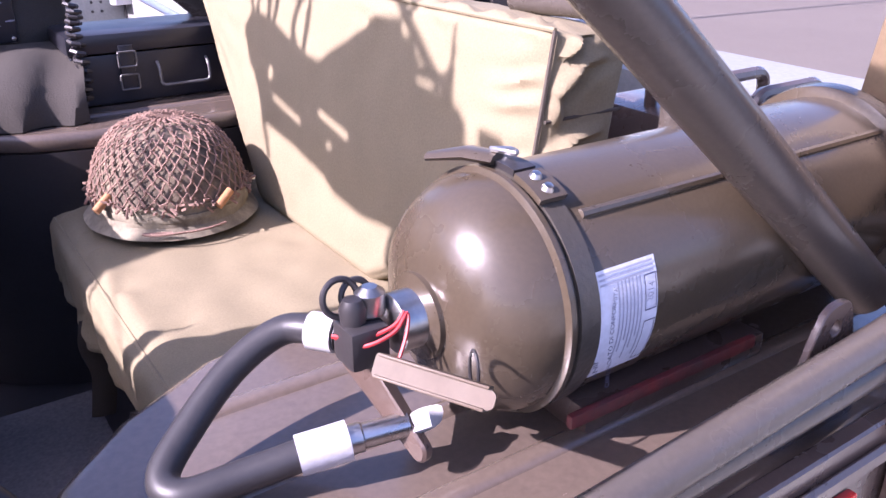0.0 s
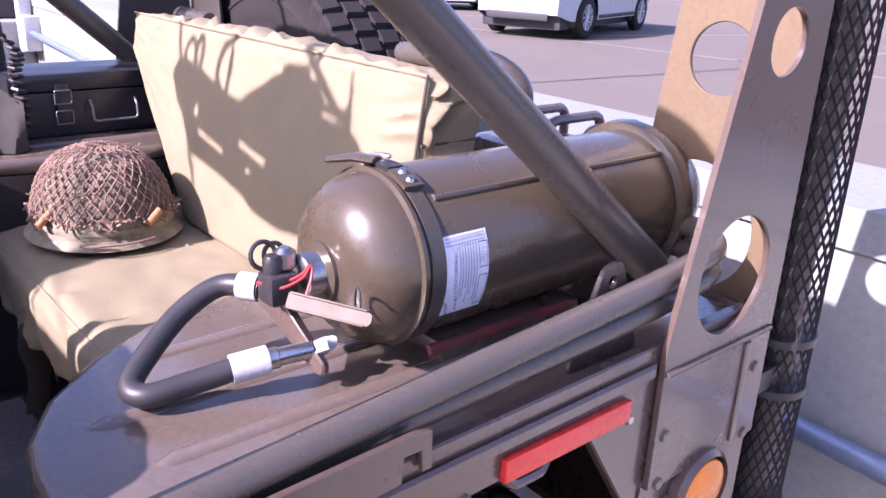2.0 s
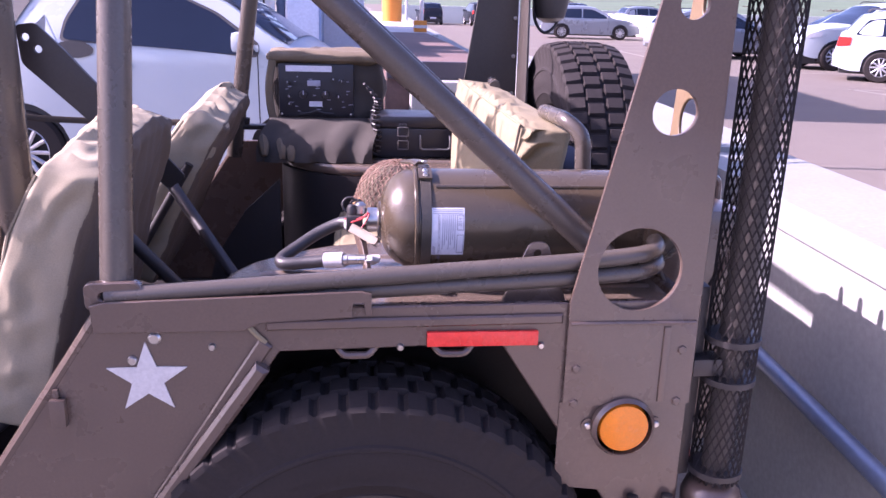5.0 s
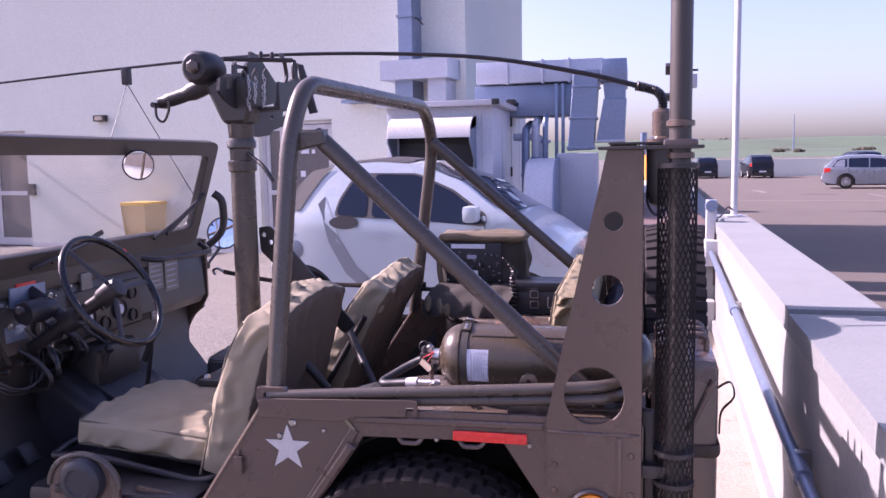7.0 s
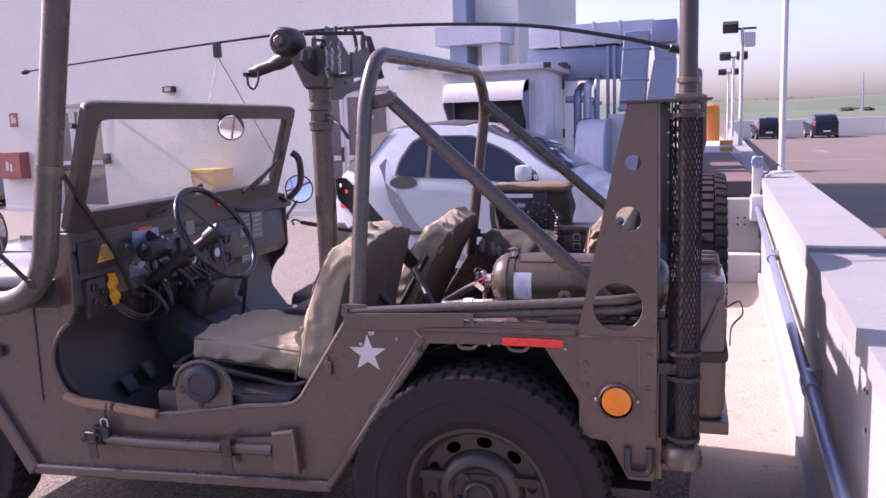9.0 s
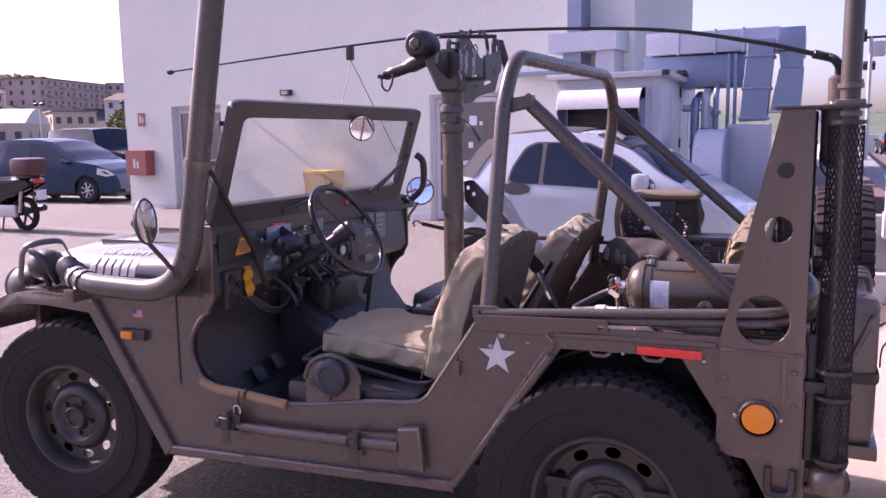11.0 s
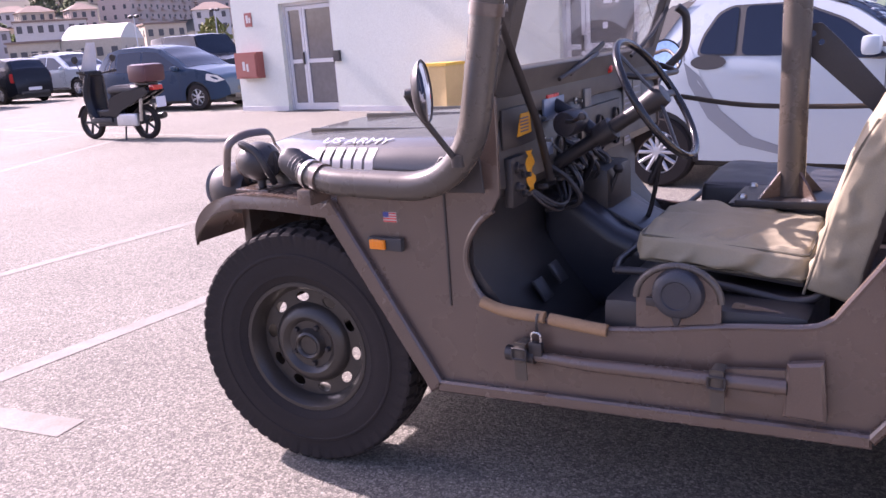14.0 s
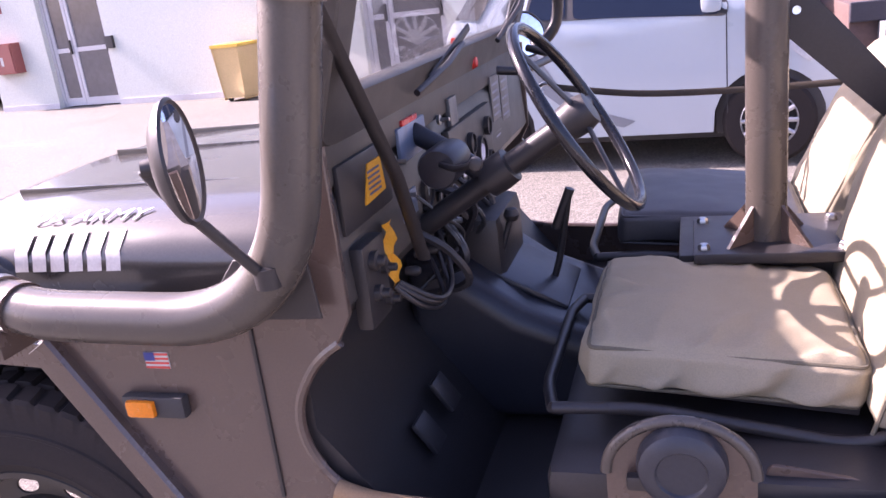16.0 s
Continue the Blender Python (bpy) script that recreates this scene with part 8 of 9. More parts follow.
car("black hatchback seen from behind by the guard wall", MPV, pose(4.9, 54.6, 0, 0, 0, 93) @ Matrix.Scale(0.86, 4), CARPAINT_BLACK)
car("pale saloon car on the deck", WAGON, pose(19.8, 54.5, 0, 0, 0, 4), CARPAINT_SILVER)

# ---- scooter ----
sco = thing("scooter", "black motor scooter with windshield and top box", "scooter")
for x in (-0.64, 0.64):
    w = part("wheel", turned([(0.20, -0.04), (0.235, -0.045), (0.265, -0.03), (0.272, 0), (0.265, 0.03), (0.235, 0.045), (0.20, 0.04)], (x, 0, 0.272), "y", 36, closed=True), RUBBER, sco)
    rm = turned([(0.205, -0.03), (0.19, -0.02), (0.19, 0.02), (0.205, 0.03)], (x, 0, 0.272), "y", 32, closed=True)
    for k in range(5):
        a = 2 * math.pi * k / 5
        tube([(x, 0, 0.272), (x + 0.195 * math.cos(a), 0, 0.272 + 0.195 * math.sin(a))], 0.02, 6, rm)
    part("rim", rm, PLASTIC, w)
part("front_fender", tube(smooth_path([(0.92, 0, 0.36), (0.80, 0, 0.52), (0.62, 0, 0.57), (0.46, 0, 0.50)], 5), 0.06, 10, flatten=(1, 0.3)), BLACK, sco)
part("leg_shield", tube(smooth_path([(0.30, 0, 0.34), (0.40, 0, 0.42), (0.47, 0, 0.62), (0.46, 0, 0.85), (0.42, 0, 1.03)], 5), [0.10] + [0.13 + 0.05 * math.sin(k / 20 * 3.1) for k in range(20)], 14, flatten=(1.25, 0.5)), CARPAINT_BLACK, sco)
part("footboard", box((-0.05, -0.18, 0.27), (0.45, 0.18, 0.36), 0.03), PLASTIC, sco)
part("body_shell", tube(smooth_path([(-0.05, 0, 0.36), (-0.12, 0, 0.52), (-0.30, 0, 0.64), (-0.60, 0, 0.70), (-0.95, 0, 0.80)], 6), [0.10 + 0.06 * math.sin(k / 24 * 3.0) - 0.03 * k / 24 for k in range(25)], 14, flatten=(1.0, 0.75)), CARPAINT_BLACK, sco)
part("seat", cushion((-0.70, -0.15, 0.72), (0.02, 0.15, 0.84), 8, 0.02, 0.002, 0.05, 3), PLASTIC, sco)
part("engine", box((-0.62, -0.12, 0.24), (-0.22, 0.10, 0.38), 0.05), PLASTIC, sco)
part("exhaust", tube([(-0.30, -0.17, 0.26), (-0.85, -0.19, 0.36)], 0.05, 12), BLACK, sco)
part("top_box", box((-0.98, -0.21, 0.88), (-0.58, 0.21, 1.16), 0.07), surface("dark_red_box", (0.10, 0.03, 0.035), (0.07, 0.025, 0.03), rough=0.35, scale=5, fine=60, bump=0), sco)
part("tail_lamp", box((-0.99, -0.10, 0.76), (-0.90, 0.10, 0.84), 0.02), TAILRED, sco)
part("plate_bar", box((-1.02, -0.09, 0.50), (-1.0, 0.09, 0.66), 0.004), LABEL, sco)
part("plate_arm", box((-1.0, -0.04, 0.56), (-0.80, 0.04, 0.62), 0.01), PLASTIC, sco)
part("handlebar", tube(smooth_path([(0.34, -0.34, 1.08), (0.42, -0.2, 1.06), (0.46, 0, 1.04), (0.42, 0.2, 1.06), (0.34, 0.34, 1.08)], 5), 0.018, 8), BLACK, sco)
part("fork", rod((0.48, 0, 1.0), (0.64, 0, 0.27), 0.035, 10), PLASTIC, sco)
b = bmesh.new()
rows = [[b.verts.new((0.54 - 0.16 * k / 6 + 0.05 * (1 - g * g), 0.15 * g * (1 - 0.45 * (k / 6) ** 2), 1.06 + 0.48 * k / 6)) for g in (-1, -0.5, 0, 0.5, 1)] for k in range(7)]
for p, q in zip(rows, rows[1:]):
    for j in range(4):
        b.faces.new((p[j], p[j + 1], q[j + 1], q[j]))
part("windshield", b, surface("frosted_screen", (0.72, 0.72, 0.76), (0.6, 0.6, 0.64), rough=0.15, scale=6, fine=60, bump=0), sco)
part("headlamp_cowl", bevelled(box((0.40, -0.16, 0.96), (0.60, 0.16, 1.10), 0.0), 0.05, 4), CARPAINT_BLACK, sco)
part("headlamp", turned([(0.075, 0), (0.07, 0.02), (0, 0.03)], (0.59, 0, 1.03), "x", 20), LAMPGLASS, sco)
part("centre_tunnel", bevelled(box((-0.12, -0.13, 0.34), (0.42, 0.13, 0.50), 0.0), 0.05, 3), CARPAINT_BLACK, sco)
for q in (-1, 1):
    part("side_fairing", plate(rounded([(0.02, 0.40), (-0.06, 0.66), (-0.30, 0.74), (-0.88, 0.82), (-0.96, 0.74), (-0.55, 0.56), (-0.28, 0.46), (-0.16, 0.36)], 0.04), "y", q * 0.15 - 0.03, q * 0.15 + 0.03, bevel=0.02), CARPAINT_BLACK, sco)
    part("rear_shock", tube([(-0.66, q * 0.13, 0.30), (-0.72, q * 0.13, 0.66)], 0.026, 10), STEEL, sco)
    part("grip", tube([(0.36, q * 0.26, 1.075), (0.33, q * 0.37, 1.085)], 0.024, 10), BLACK, sco)
part("engine_cover", bevelled(box((-0.60, 0.10, 0.22), (-0.14, 0.17, 0.42), 0.0), 0.03, 3), ALLOY, sco)
part("belly_pan", bevelled(box((-0.30, -0.15, 0.22), (0.34, 0.15, 0.36), 0.0), 0.04, 3), PLASTIC, sco)
part("box_rack", box((-0.90, -0.10, 0.84), (-0.60, 0.10, 0.885), 0.01), BLACK, sco)
for s in (-1, 1):
    part("mirror", turned([(0, -0.012), (0.055, -0.006), (0.06, 0.004), (0, 0.008)], (0.36, s * 0.36, 1.28), "x", 18), BLACK, sco)
    part("mirror_stalk", rod((0.38, s * 0.26, 1.07), (0.37, s * 0.35, 1.24), 0.007, 6), BLACK, sco)
for s in (-1, 1):
    part("stand_leg", rod((-0.22, s * 0.06, 0.25), (-0.28, s * 0.16, 0.005), 0.014, 6), BLACK, sco)
sco.matrix_basis = pose(-12.31, 7.50, 0, 0, 0, 181) @ Matrix.Scale(1.06, 4)

# ---- air plant beside the building ----
SHEET = surface("white_sheet_metal", (0.62, 0.64, 0.70), (0.55, 0.57, 0.63), rough=0.45, scale=2, fine=30, bump=0.02)
CREAMSHEET = surface("cream_sheet_metal", (0.66, 0.64, 0.61), (0.58, 0.56, 0.53), rough=0.45, scale=3, fine=40, bump=0.02)
PALEZINC = surface("pale_galvanised", (0.50, 0.53, 0.60), (0.42, 0.45, 0.52), rough=0.42, metal=0.35, scale=2.5, fine=40, bump=0.04)
hv = thing("air_handling_unit", "white sheet-metal air handling unit with hooded intake", "air handling unit")
part("cabinet", box((-2.22, 7.10, 0.15), (-1.02, 9.90, 2.10), 0.01), SHEET, hv)
part("plinth", box((-2.16, 7.15, 0.0), (-1.08, 9.85, 0.15), 0.01), CONCRETE, hv)
part("roof_lid", box((-2.30, 6.95, 2.10), (-0.93, 9.98, 2.16), 0.01), ALU, hv)
part("lid_corner", box((-1.00, 6.935, 2.105), (-0.925, 7.01, 2.165), 0.004), BLACK, hv)
for x0, y0, y1 in ((-0.99, 7.9, 8.1), (-1.0, 8.4, 8.5)):
    part("roof_fitting", box((x0, y0, 2.16), (x0 + 0.10, y1, 2.22), 0.01), BLACK, hv)
hood = [(7.11, 2.00), (6.97, 1.99), (6.85, 1.95), (6.77, 1.87), (6.75, 1.76), (6.77, 1.76), (6.81, 1.84), (7.11, 1.88)]
part("intake_hood", plate(hood, "x", -2.12, -1.20, bevel=0.004), CREAMSHEET, hv)
for x in (-2.12, -1.215):
    part("hood_cheek", plate([(7.10, 1.40), (7.10, 1.99), (6.97, 1.985), (6.85, 1.935), (6.77, 1.85), (6.75, 1.72)], "x", x, x + 0.015), ZINC, hv)
part("intake_opening", box((-2.08, 7.085, 1.38), (-1.24, 7.102, 1.84), 0.004), BLACK, hv)
for k in range(5):
    part("intake_slat", box((-2.07, 7.05, 1.42 + 0.07 * k), (-1.25, 7.084, 1.43 + 0.07 * k)), PLASTIC, hv)
for y in (7.75, 8.5, 9.2):
    part("panel_joint", box((-1.021, y, 0.2), (-1.016, y + 0.012, 2.05)), ALU, hv)
for z in (1.30, 1.92):
    part("panel_hinge", box((-1.021, 8.42, z), (-1.0, 8.47, z + 0.12), 0.004), BLACK, hv)
part("front_joint", box((-1.14, 7.094, 0.2), (-1.13, 7.099, 2.08)), ALU, hv)

duct = thing("sheet_metal_duct", "large galvanised sheet-metal air duct with flanged joints", "duct")
part("upper_run", box((-1.42, 8.30, 2.44), (0.12, 9.0, 2.70), 0.008), PALEZINC, duct)
part("lower_run", box((-1.46, 8.40, 2.04), (-0.12, 9.0, 2.42), 0.008), ZINC, duct)
part("end_box", box((0.125, 7.62, 2.36), (0.40, 8.9, 2.61), 0.008), ZINC, duct)
for x in (-1.05, -0.62, -0.30):
    part("flange", box((x, 8.28, 2.425), (x + 0.03, 9.02, 2.715), 0.004), PALEZINC, duct)
for x in (-0.46, -0.38):
    part("cross_strut", box((x, 8.33, 1.2), (x + 0.04, 8.38, 2.42), 0.004), ZINC, duct)
part("drop_leg", plate([(-0.25, 1.60), (-0.18, 2.50), (0.10, 2.50), (0.04, 1.61)], "y", 7.60, 7.95, bevel=0.006), ZINC, duct)
part("drop_leg", plate([(0.07, 1.70), (0.15, 2.17), (0.40, 2.17), (0.38, 1.70)], "y", 7.62, 7.98, bevel=0.006), ZINC, duct)
part("leg_neck", plate([(0.16, 2.171), (0.14, 2.359), (0.39, 2.359), (0.39, 2.171)], "y", 7.68, 7.94, bevel=0.004), ZINC, duct)
part("lower_leg", plate([(-0.40, 0.30), (-0.36, 1.575), (0.08, 1.575), (0.10, 0.30)], "y", 7.55, 8.05, bevel=0.008), PALEZINC, duct)
for z in (1.62, 1.95, 2.30):
    k = (z - 1.6) * 0.075
    part("flange", box((-0.262 + k, 7.585, z), (0.055 + k, 7.965, z + 0.025), 0.004), ZINC, duct)
part("leg_flange", box((0.06, 7.605, 1.69), (0.395, 7.995, 1.715), 0.004), PALEZINC, duct)
fan = thing("fan_casing", "rounded galvanised fan casing on the ground", "fan casing")
sc2 = [(7.53, 0.10), (6.95, 0.10), (6.84, 0.35), (6.80, 0.75), (6.84, 1.10), (6.94, 1.35), (7.1, 1.48), (7.30, 1.52), (7.53, 1.52)]
part("casing", plate(sc2, "x", -0.66, -0.33, bevel=0.02), surface("bright_galvanised", (0.62, 0.64, 0.68), (0.54, 0.56, 0.60), rough=0.45, metal=0.3, scale=3, fine=40, bump=0.03), fan)
part("casing_rim", plate([(y - 0.012 if y < 7.5 else y, z + 0.012) for y, z in sc2], "x", -0.345, -0.325, bevel=0.002), ZINC, fan)
part("base_frame", box((-0.71, 6.92, 0.0), (-0.28, 7.55, 0.10), 0.01), BLACK, fan)
pipes = thing("steam_pipes", "cluster of insulated silver pipes behind the unit", "pipes")
for k in range(3):
    x = -0.80 + 0.12 * k
    part("pipe", tube(bent([(x, 8.2, 0.4), (x, 8.2, 1.85 + 0.08 * k), (x, 8.7, 1.95 + 0.08 * k)], 0.12), 0.052 if k < 2 else 0.035, 14), PALEZINC if k == 1 else ZINC, pipes)
    part("pipe_collar", tube([(x, 8.2, 1.30 + 0.2 * k), (x, 8.2, 1.34 + 0.2 * k)], 0.062, 14), ZINC, pipes)
part("pipe", tube(bent([(-0.95, 8.25, 1.78), (-0.62, 8.22, 1.78), (-0.62, 8.22, 1.1)], 0.08), 0.045, 12), PALEZINC, pipes)
stack = thing("duct_tower", "white rendered duct shaft against the building with grey riser", "shaft")
part("shaft", bbox(2.04, 3.06, 0.0, 7.5, -1.2, 0.05, 0.01), PLASTER, stack)
part("riser", bbox(2.14, 2.36, 2.95, 7.5, 0.052, 0.42, 0.008), ZINC, stack)
part("riser_joint", bbox(2.12, 2.38, 3.62, 3.66, 0.052, 0.44, 0.004), ZINC, stack)
part("riser_foot", bevelled(bbox(1.92, 2.98, 2.70, 2.98, 0.052, 0.62), 0.09, 3), PALEZINC, stack)
part("riser_stub", bbox(2.10, 2.38, 2.10, 2.70, 0.052, 0.48, 0.008), ZINC, stack)
part("riser_stub", bbox(2.62, 2.90, 2.10, 2.70, 0.052, 0.48, 0.008), PALEZINC, stack)
part("hook", tube(smooth_path([bw(2.36, 3.62, 0.3), bw(2.44, 3.58, 0.34), bw(2.50, 3.50, 0.32)], 4), 0.012, 6), BLACK, stack)
part("cable_tray", bbox(1.1, 2.04, 2.42, 2.47, 0.02, 0.3, 0.004), ZINC, stack)
org = thing("orange_tank", "orange painted cylindrical tank with a grey outlet pipe", "tank")
part("shell", turned([(0, 0.86), (0.26, 0.86), (0.26, 1.78), (0.20, 1.84), (0, 1.86)], (0.98, 21.5, 0), "z", 30), ORANGE, org)
part("outlet_pipe", tube(bent([(0.72, 21.2, 2.15), (0.72, 21.2, 1.75), (0.84, 21.3, 1.6)], 0.1), 0.09, 12), ZINC, org)
org2 = thing("traffic_barrier", "small orange and white plastic barrier", "barrier")
part("foot", box((1.05, 14.0, 0.86), (1.28, 14.2, 1.06), 0.02), ORANGE, org2)
part("stripe", box((1.045, 13.99, 0.93), (1.285, 14.0, 0.98), 0.0), WHITE_PRINT, org2)
setting("ledge_far", box((0.25, 13.01, 0.0), (1.38, 40.0, 0.86), 0.01), CONCRETE, "low concrete ledge behind the plant", "ledge")

pole = thing("parapet_pole", "tall pale grey steel pole bolted on the parapet", "pole")
part("shaft", tube([(1.405, 6.27, 0.95), (1.405, 6.27, 6.5)], 0.030, 16), ALU, pole)
part("foot_plate", box((1.33, 6.19, 0.95), (1.48, 6.35, 0.965), 0.003), ALU, pole)
cb = thing("cable_box", "grey cable outlet on a bracket at the wall corner", "cable box")
part("bracket", box((1.105, 5.60, 0.56), (1.19, 5.695, 1.14), 0.008), ALU, cb)
part("head", turned([(0.05, -0.06), (0.055, 0.0), (0.05, 0.06), (0, 0.07)], (1.145, 5.62, 1.09), "y", 20), ZINC, cb)
part("cable", tube(smooth_path([(1.38, 6.25, 1.02), (1.34, 6.2, 1.04), (1.26, 6.0, 0.97), (1.19, 5.60, 0.96), (1.172, 5.57, 0.7), (1.172, 5.57, 0.4)], 6), 0.009, 6), BLACK, cb)


def flood_mast(label, x, y, h, heads):
    p = thing("floodlight_mast", label, "floodlight mast", group="floodlight masts")
    part("shaft", tube([(0, 0, 0), (0, 0, h)], [0.06, 0.045], 12), ALU, p)
    part("cross_arm", rod((-0.35, 0, h), (0.35, 0, h), 0.03, 8), BLACK, p)
    for k in heads:
        part("floodlight", moved(box((-0.20, -0.12, -0.13), (0.20, 0.14, 0.13), 0.03), pose(k, 0, h + 0.05, 25, 0, 0)), BLACK, p)
    p.matrix_basis = pose(x, y, 0)
    return p


m1 = flood_mast("grey lamp mast with dark floodlight and pale box", 1.78, 21.6, 3.80, (-0.3,))
part("relay_box", box((0.05, -0.12, 3.32), (0.33, 0.12, 3.70), 0.04), ALU, m1)
flood_mast("grey lamp mast with twin dark floodlights", 1.95, 31.0, 3.68, (-0.3, 0.3))
flood_mast("grey lamp mast with twin dark floodlights", 2.2, 43.0, 3.70, (-0.3, 0.3))
flood_mast("grey lamp mast with twin dark floodlights", -63.3, 51.4, 4.8, (-0.4, 0.4))
flood_mast("grey lamp mast with twin dark floodlights", -63.3, 61.6, 5.3, (-0.4, 0.4))
flood_mast("grey lamp mast with twin dark floodlights", -74.0, 41.5, 5.2, (-0.4, 0.4))

# ---- painted lines ----
def line(name, p, q, w, z=0.0025):
    a, c = Vector((*p, z)), Vector((*q, z))
    n = (c - a).normalized().cross(Vector((0, 0, 1))) * w / 2
    b = bmesh.new()
    b.faces.new([b.verts.new(v) for v in (a + n, c + n, c - n, a - n)])
    return part(name, b, LINE, flat=True)


for p, q, w in (((-5.74, 0.7), (-5.58, 2.75), 0.10), ((-3.96, -0.3), (-3.86, 1.35), 0.11), ((-3.75, -0.30), (-3.16, -0.22), 0.14), ((-10.5, 3.4), (-12.4, 7.6), 0.11), ((-13.3, 3.6), (-14.6, 9.5), 0.11), ((-16.6, 3.0), (-18.0, 10.0), 0.11), ((-9.0, 7.7), (-19.0, 8.9), 0.11),
                ((3.4, 26.75), (30.0, 24.2), 0.16), ((8.85, 31.0), (8.40, 17.5), 0.14), ((8.8, 29.0), (11.5, 28.2), 0.12), ((8.85, 31.5), (12.5, 30.6), 0.12), ((9.4, 13.9), (10.8, 4.0), 0.12), ((9.4, 13.8), (15.5, 12.2), 0.12), ((9.1, 18.0), (15.0, 17.2), 0.12), ((9.9, 9.6), (15.5, 8.0), 0.12), ((10.5, 5.9), (16.0, 5.2), 0.12),
                ((12.0, 38.8), (22.0, 39.0), 0.14), ((11.5, 43.5), (22.0, 43.3), 0.14), ((11.3, 33.0), (11.6, 52.0), 0.14), ((4.9, 55.5), (5.1, 61.5), 0.12), ((8.4, 55.5), (8.5, 61.5), 0.12), ((11.8, 55.5), (11.9, 61.5), 0.12)):
    tagged(line("parking_line", p, q, w, 0.0085 if p[0] > 1.5 else 0.0025), "worn white painted parking bay line on asphalt", "road marking", "parking lines")
b = bmesh.new()
b.faces.new([b.verts.new((x, y, 0.008)) for x, y in ((5.40, 34.8), (5.75, 33.6), (5.55, 33.6), (5.55, 32.2), (5.33, 32.2), (5.33, 33.6), (5.10, 33.6))])
tagged(part("direction_arrow", b, LINE, flat=True), "white painted direction arrow on the deck", "road marking")

# ---- distance: hills, woods, houses ----
def ridge(name, x0, x1, y, z0, amp, base, mat, label, seed, scale=0.006, depth=120.0, fall=-6.0):
    b = bmesh.new()
    n = 110
    rows = []
    for k in range(7):
        t = k / 6
        rows.append([b.verts.new((x0 + (x1 - x0) * i / n, y + depth * t, base + (z0 + amp * noise.fractal(Vector((i / n * (x1 - x0) * scale + seed, t * 1.3, seed)), 0.9, 2.0, 4)) * math.sin(t * math.pi / 2))) for i in range(n + 1)])
    for p, q in zip(rows, rows[1:]):
        for i in range(n):
            b.faces.new((p[i], p[i + 1], q[i + 1], q[i]))
    return tagged(part(name, b, mat), label, "hill", kind="structure")


ridge("backdrop_fields", -60, 900, 300, 5.6, 1.6, -2.0, GRASS, "low green fields rising in the distance", 3.0, depth=200)
ridge("backdrop_far_hill", -200, 1100, 620, 19.5, 4.0, -2.0, GRASS, "far hazy green hill with crops", 8.0, depth=300)


def hill_height(az, d):
    """Ground of the town hill, by compass turn from +x and distance."""
    top = 17 + 12 * min(1.0, max(0.0, (az - 134) / 9))
    t = min(1.0, max(0.0, (d - 190) / 210))
    return -2 + top * t * t * (3 - 2 * t) + 1.2 * noise.noise(Vector((az * 0.6, d * 0.02, 1)))


def out_at(az, d, z=0.0):
    return Vector((0.26 + d * math.cos(radians(az)), -2.17 + d * math.sin(radians(az)), z))


b = bmesh.new()
rows = [[b.verts.new(out_at(az, d, hill_height(az, d))) for az in range(122, 190, 2)] for d in range(185, 640, 15)]
for p, q in zip(rows, rows[1:]):
    for k in range(len(p) - 1):
        b.faces.new((p[k], p[k + 1], q[k + 1], q[k]))
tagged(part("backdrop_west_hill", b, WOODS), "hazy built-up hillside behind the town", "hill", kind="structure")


def shrubs(name, spots, label, mat, seed, leaf=0.5):
    """Far scrub: many small leaf clumps heaped into an uneven mass."""
    rg = random.Random(seed)
    verts, faces = [], []
    for x, y, z, r, h in spots:
        for k in range(90):
            a, d, u = rg.uniform(0, 6.283), r * math.sqrt(rg.random()), rg.random()
            c = Vector((x + d * math.cos(a), y + d * math.sin(a) * 0.6, z + h * u * (1 - 0.6 * (d / r) ** 2)))
            s = leaf * rg.uniform(0.5, 1.3)
            e = Euler((rg.uniform(0, 3), rg.uniform(0, 3), rg.uniform(0, 3))).to_matrix()
            i = len(verts)
            verts += [c + e @ Vector(v) * s for v in ((-1, -0.6, 0), (1, -0.6, 0.2), (0.8, 0.7, 0), (-0.7, 0.8, 0.25))]
            faces.append((i, i + 1, i + 2, i + 3))
    me = bpy.data.meshes.new(name)
    me.from_pydata(verts, [], faces)
    me.materials.append(mat)
    return tagged(new(name, me), label, "trees", kind="stuff")


rg = random.Random(12)
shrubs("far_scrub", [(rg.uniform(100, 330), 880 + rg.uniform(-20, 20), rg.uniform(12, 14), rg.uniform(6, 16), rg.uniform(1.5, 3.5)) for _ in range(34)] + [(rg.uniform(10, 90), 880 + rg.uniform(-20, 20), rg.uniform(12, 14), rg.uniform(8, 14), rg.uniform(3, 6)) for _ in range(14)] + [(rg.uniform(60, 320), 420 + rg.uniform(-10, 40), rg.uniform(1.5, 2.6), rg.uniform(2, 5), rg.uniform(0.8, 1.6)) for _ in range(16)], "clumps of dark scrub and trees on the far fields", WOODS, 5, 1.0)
shrubs("hill_woods", [(*out_at(139.3 + 4.2 * rg.random(), 372 + rg.uniform(-8, 8), 0).xy, 22.0 + rg.uniform(-1.5, 1.0), 7, 5.0) for _ in range(70)], "dark pine woods on the town hill", PINE, 6, 1.1)


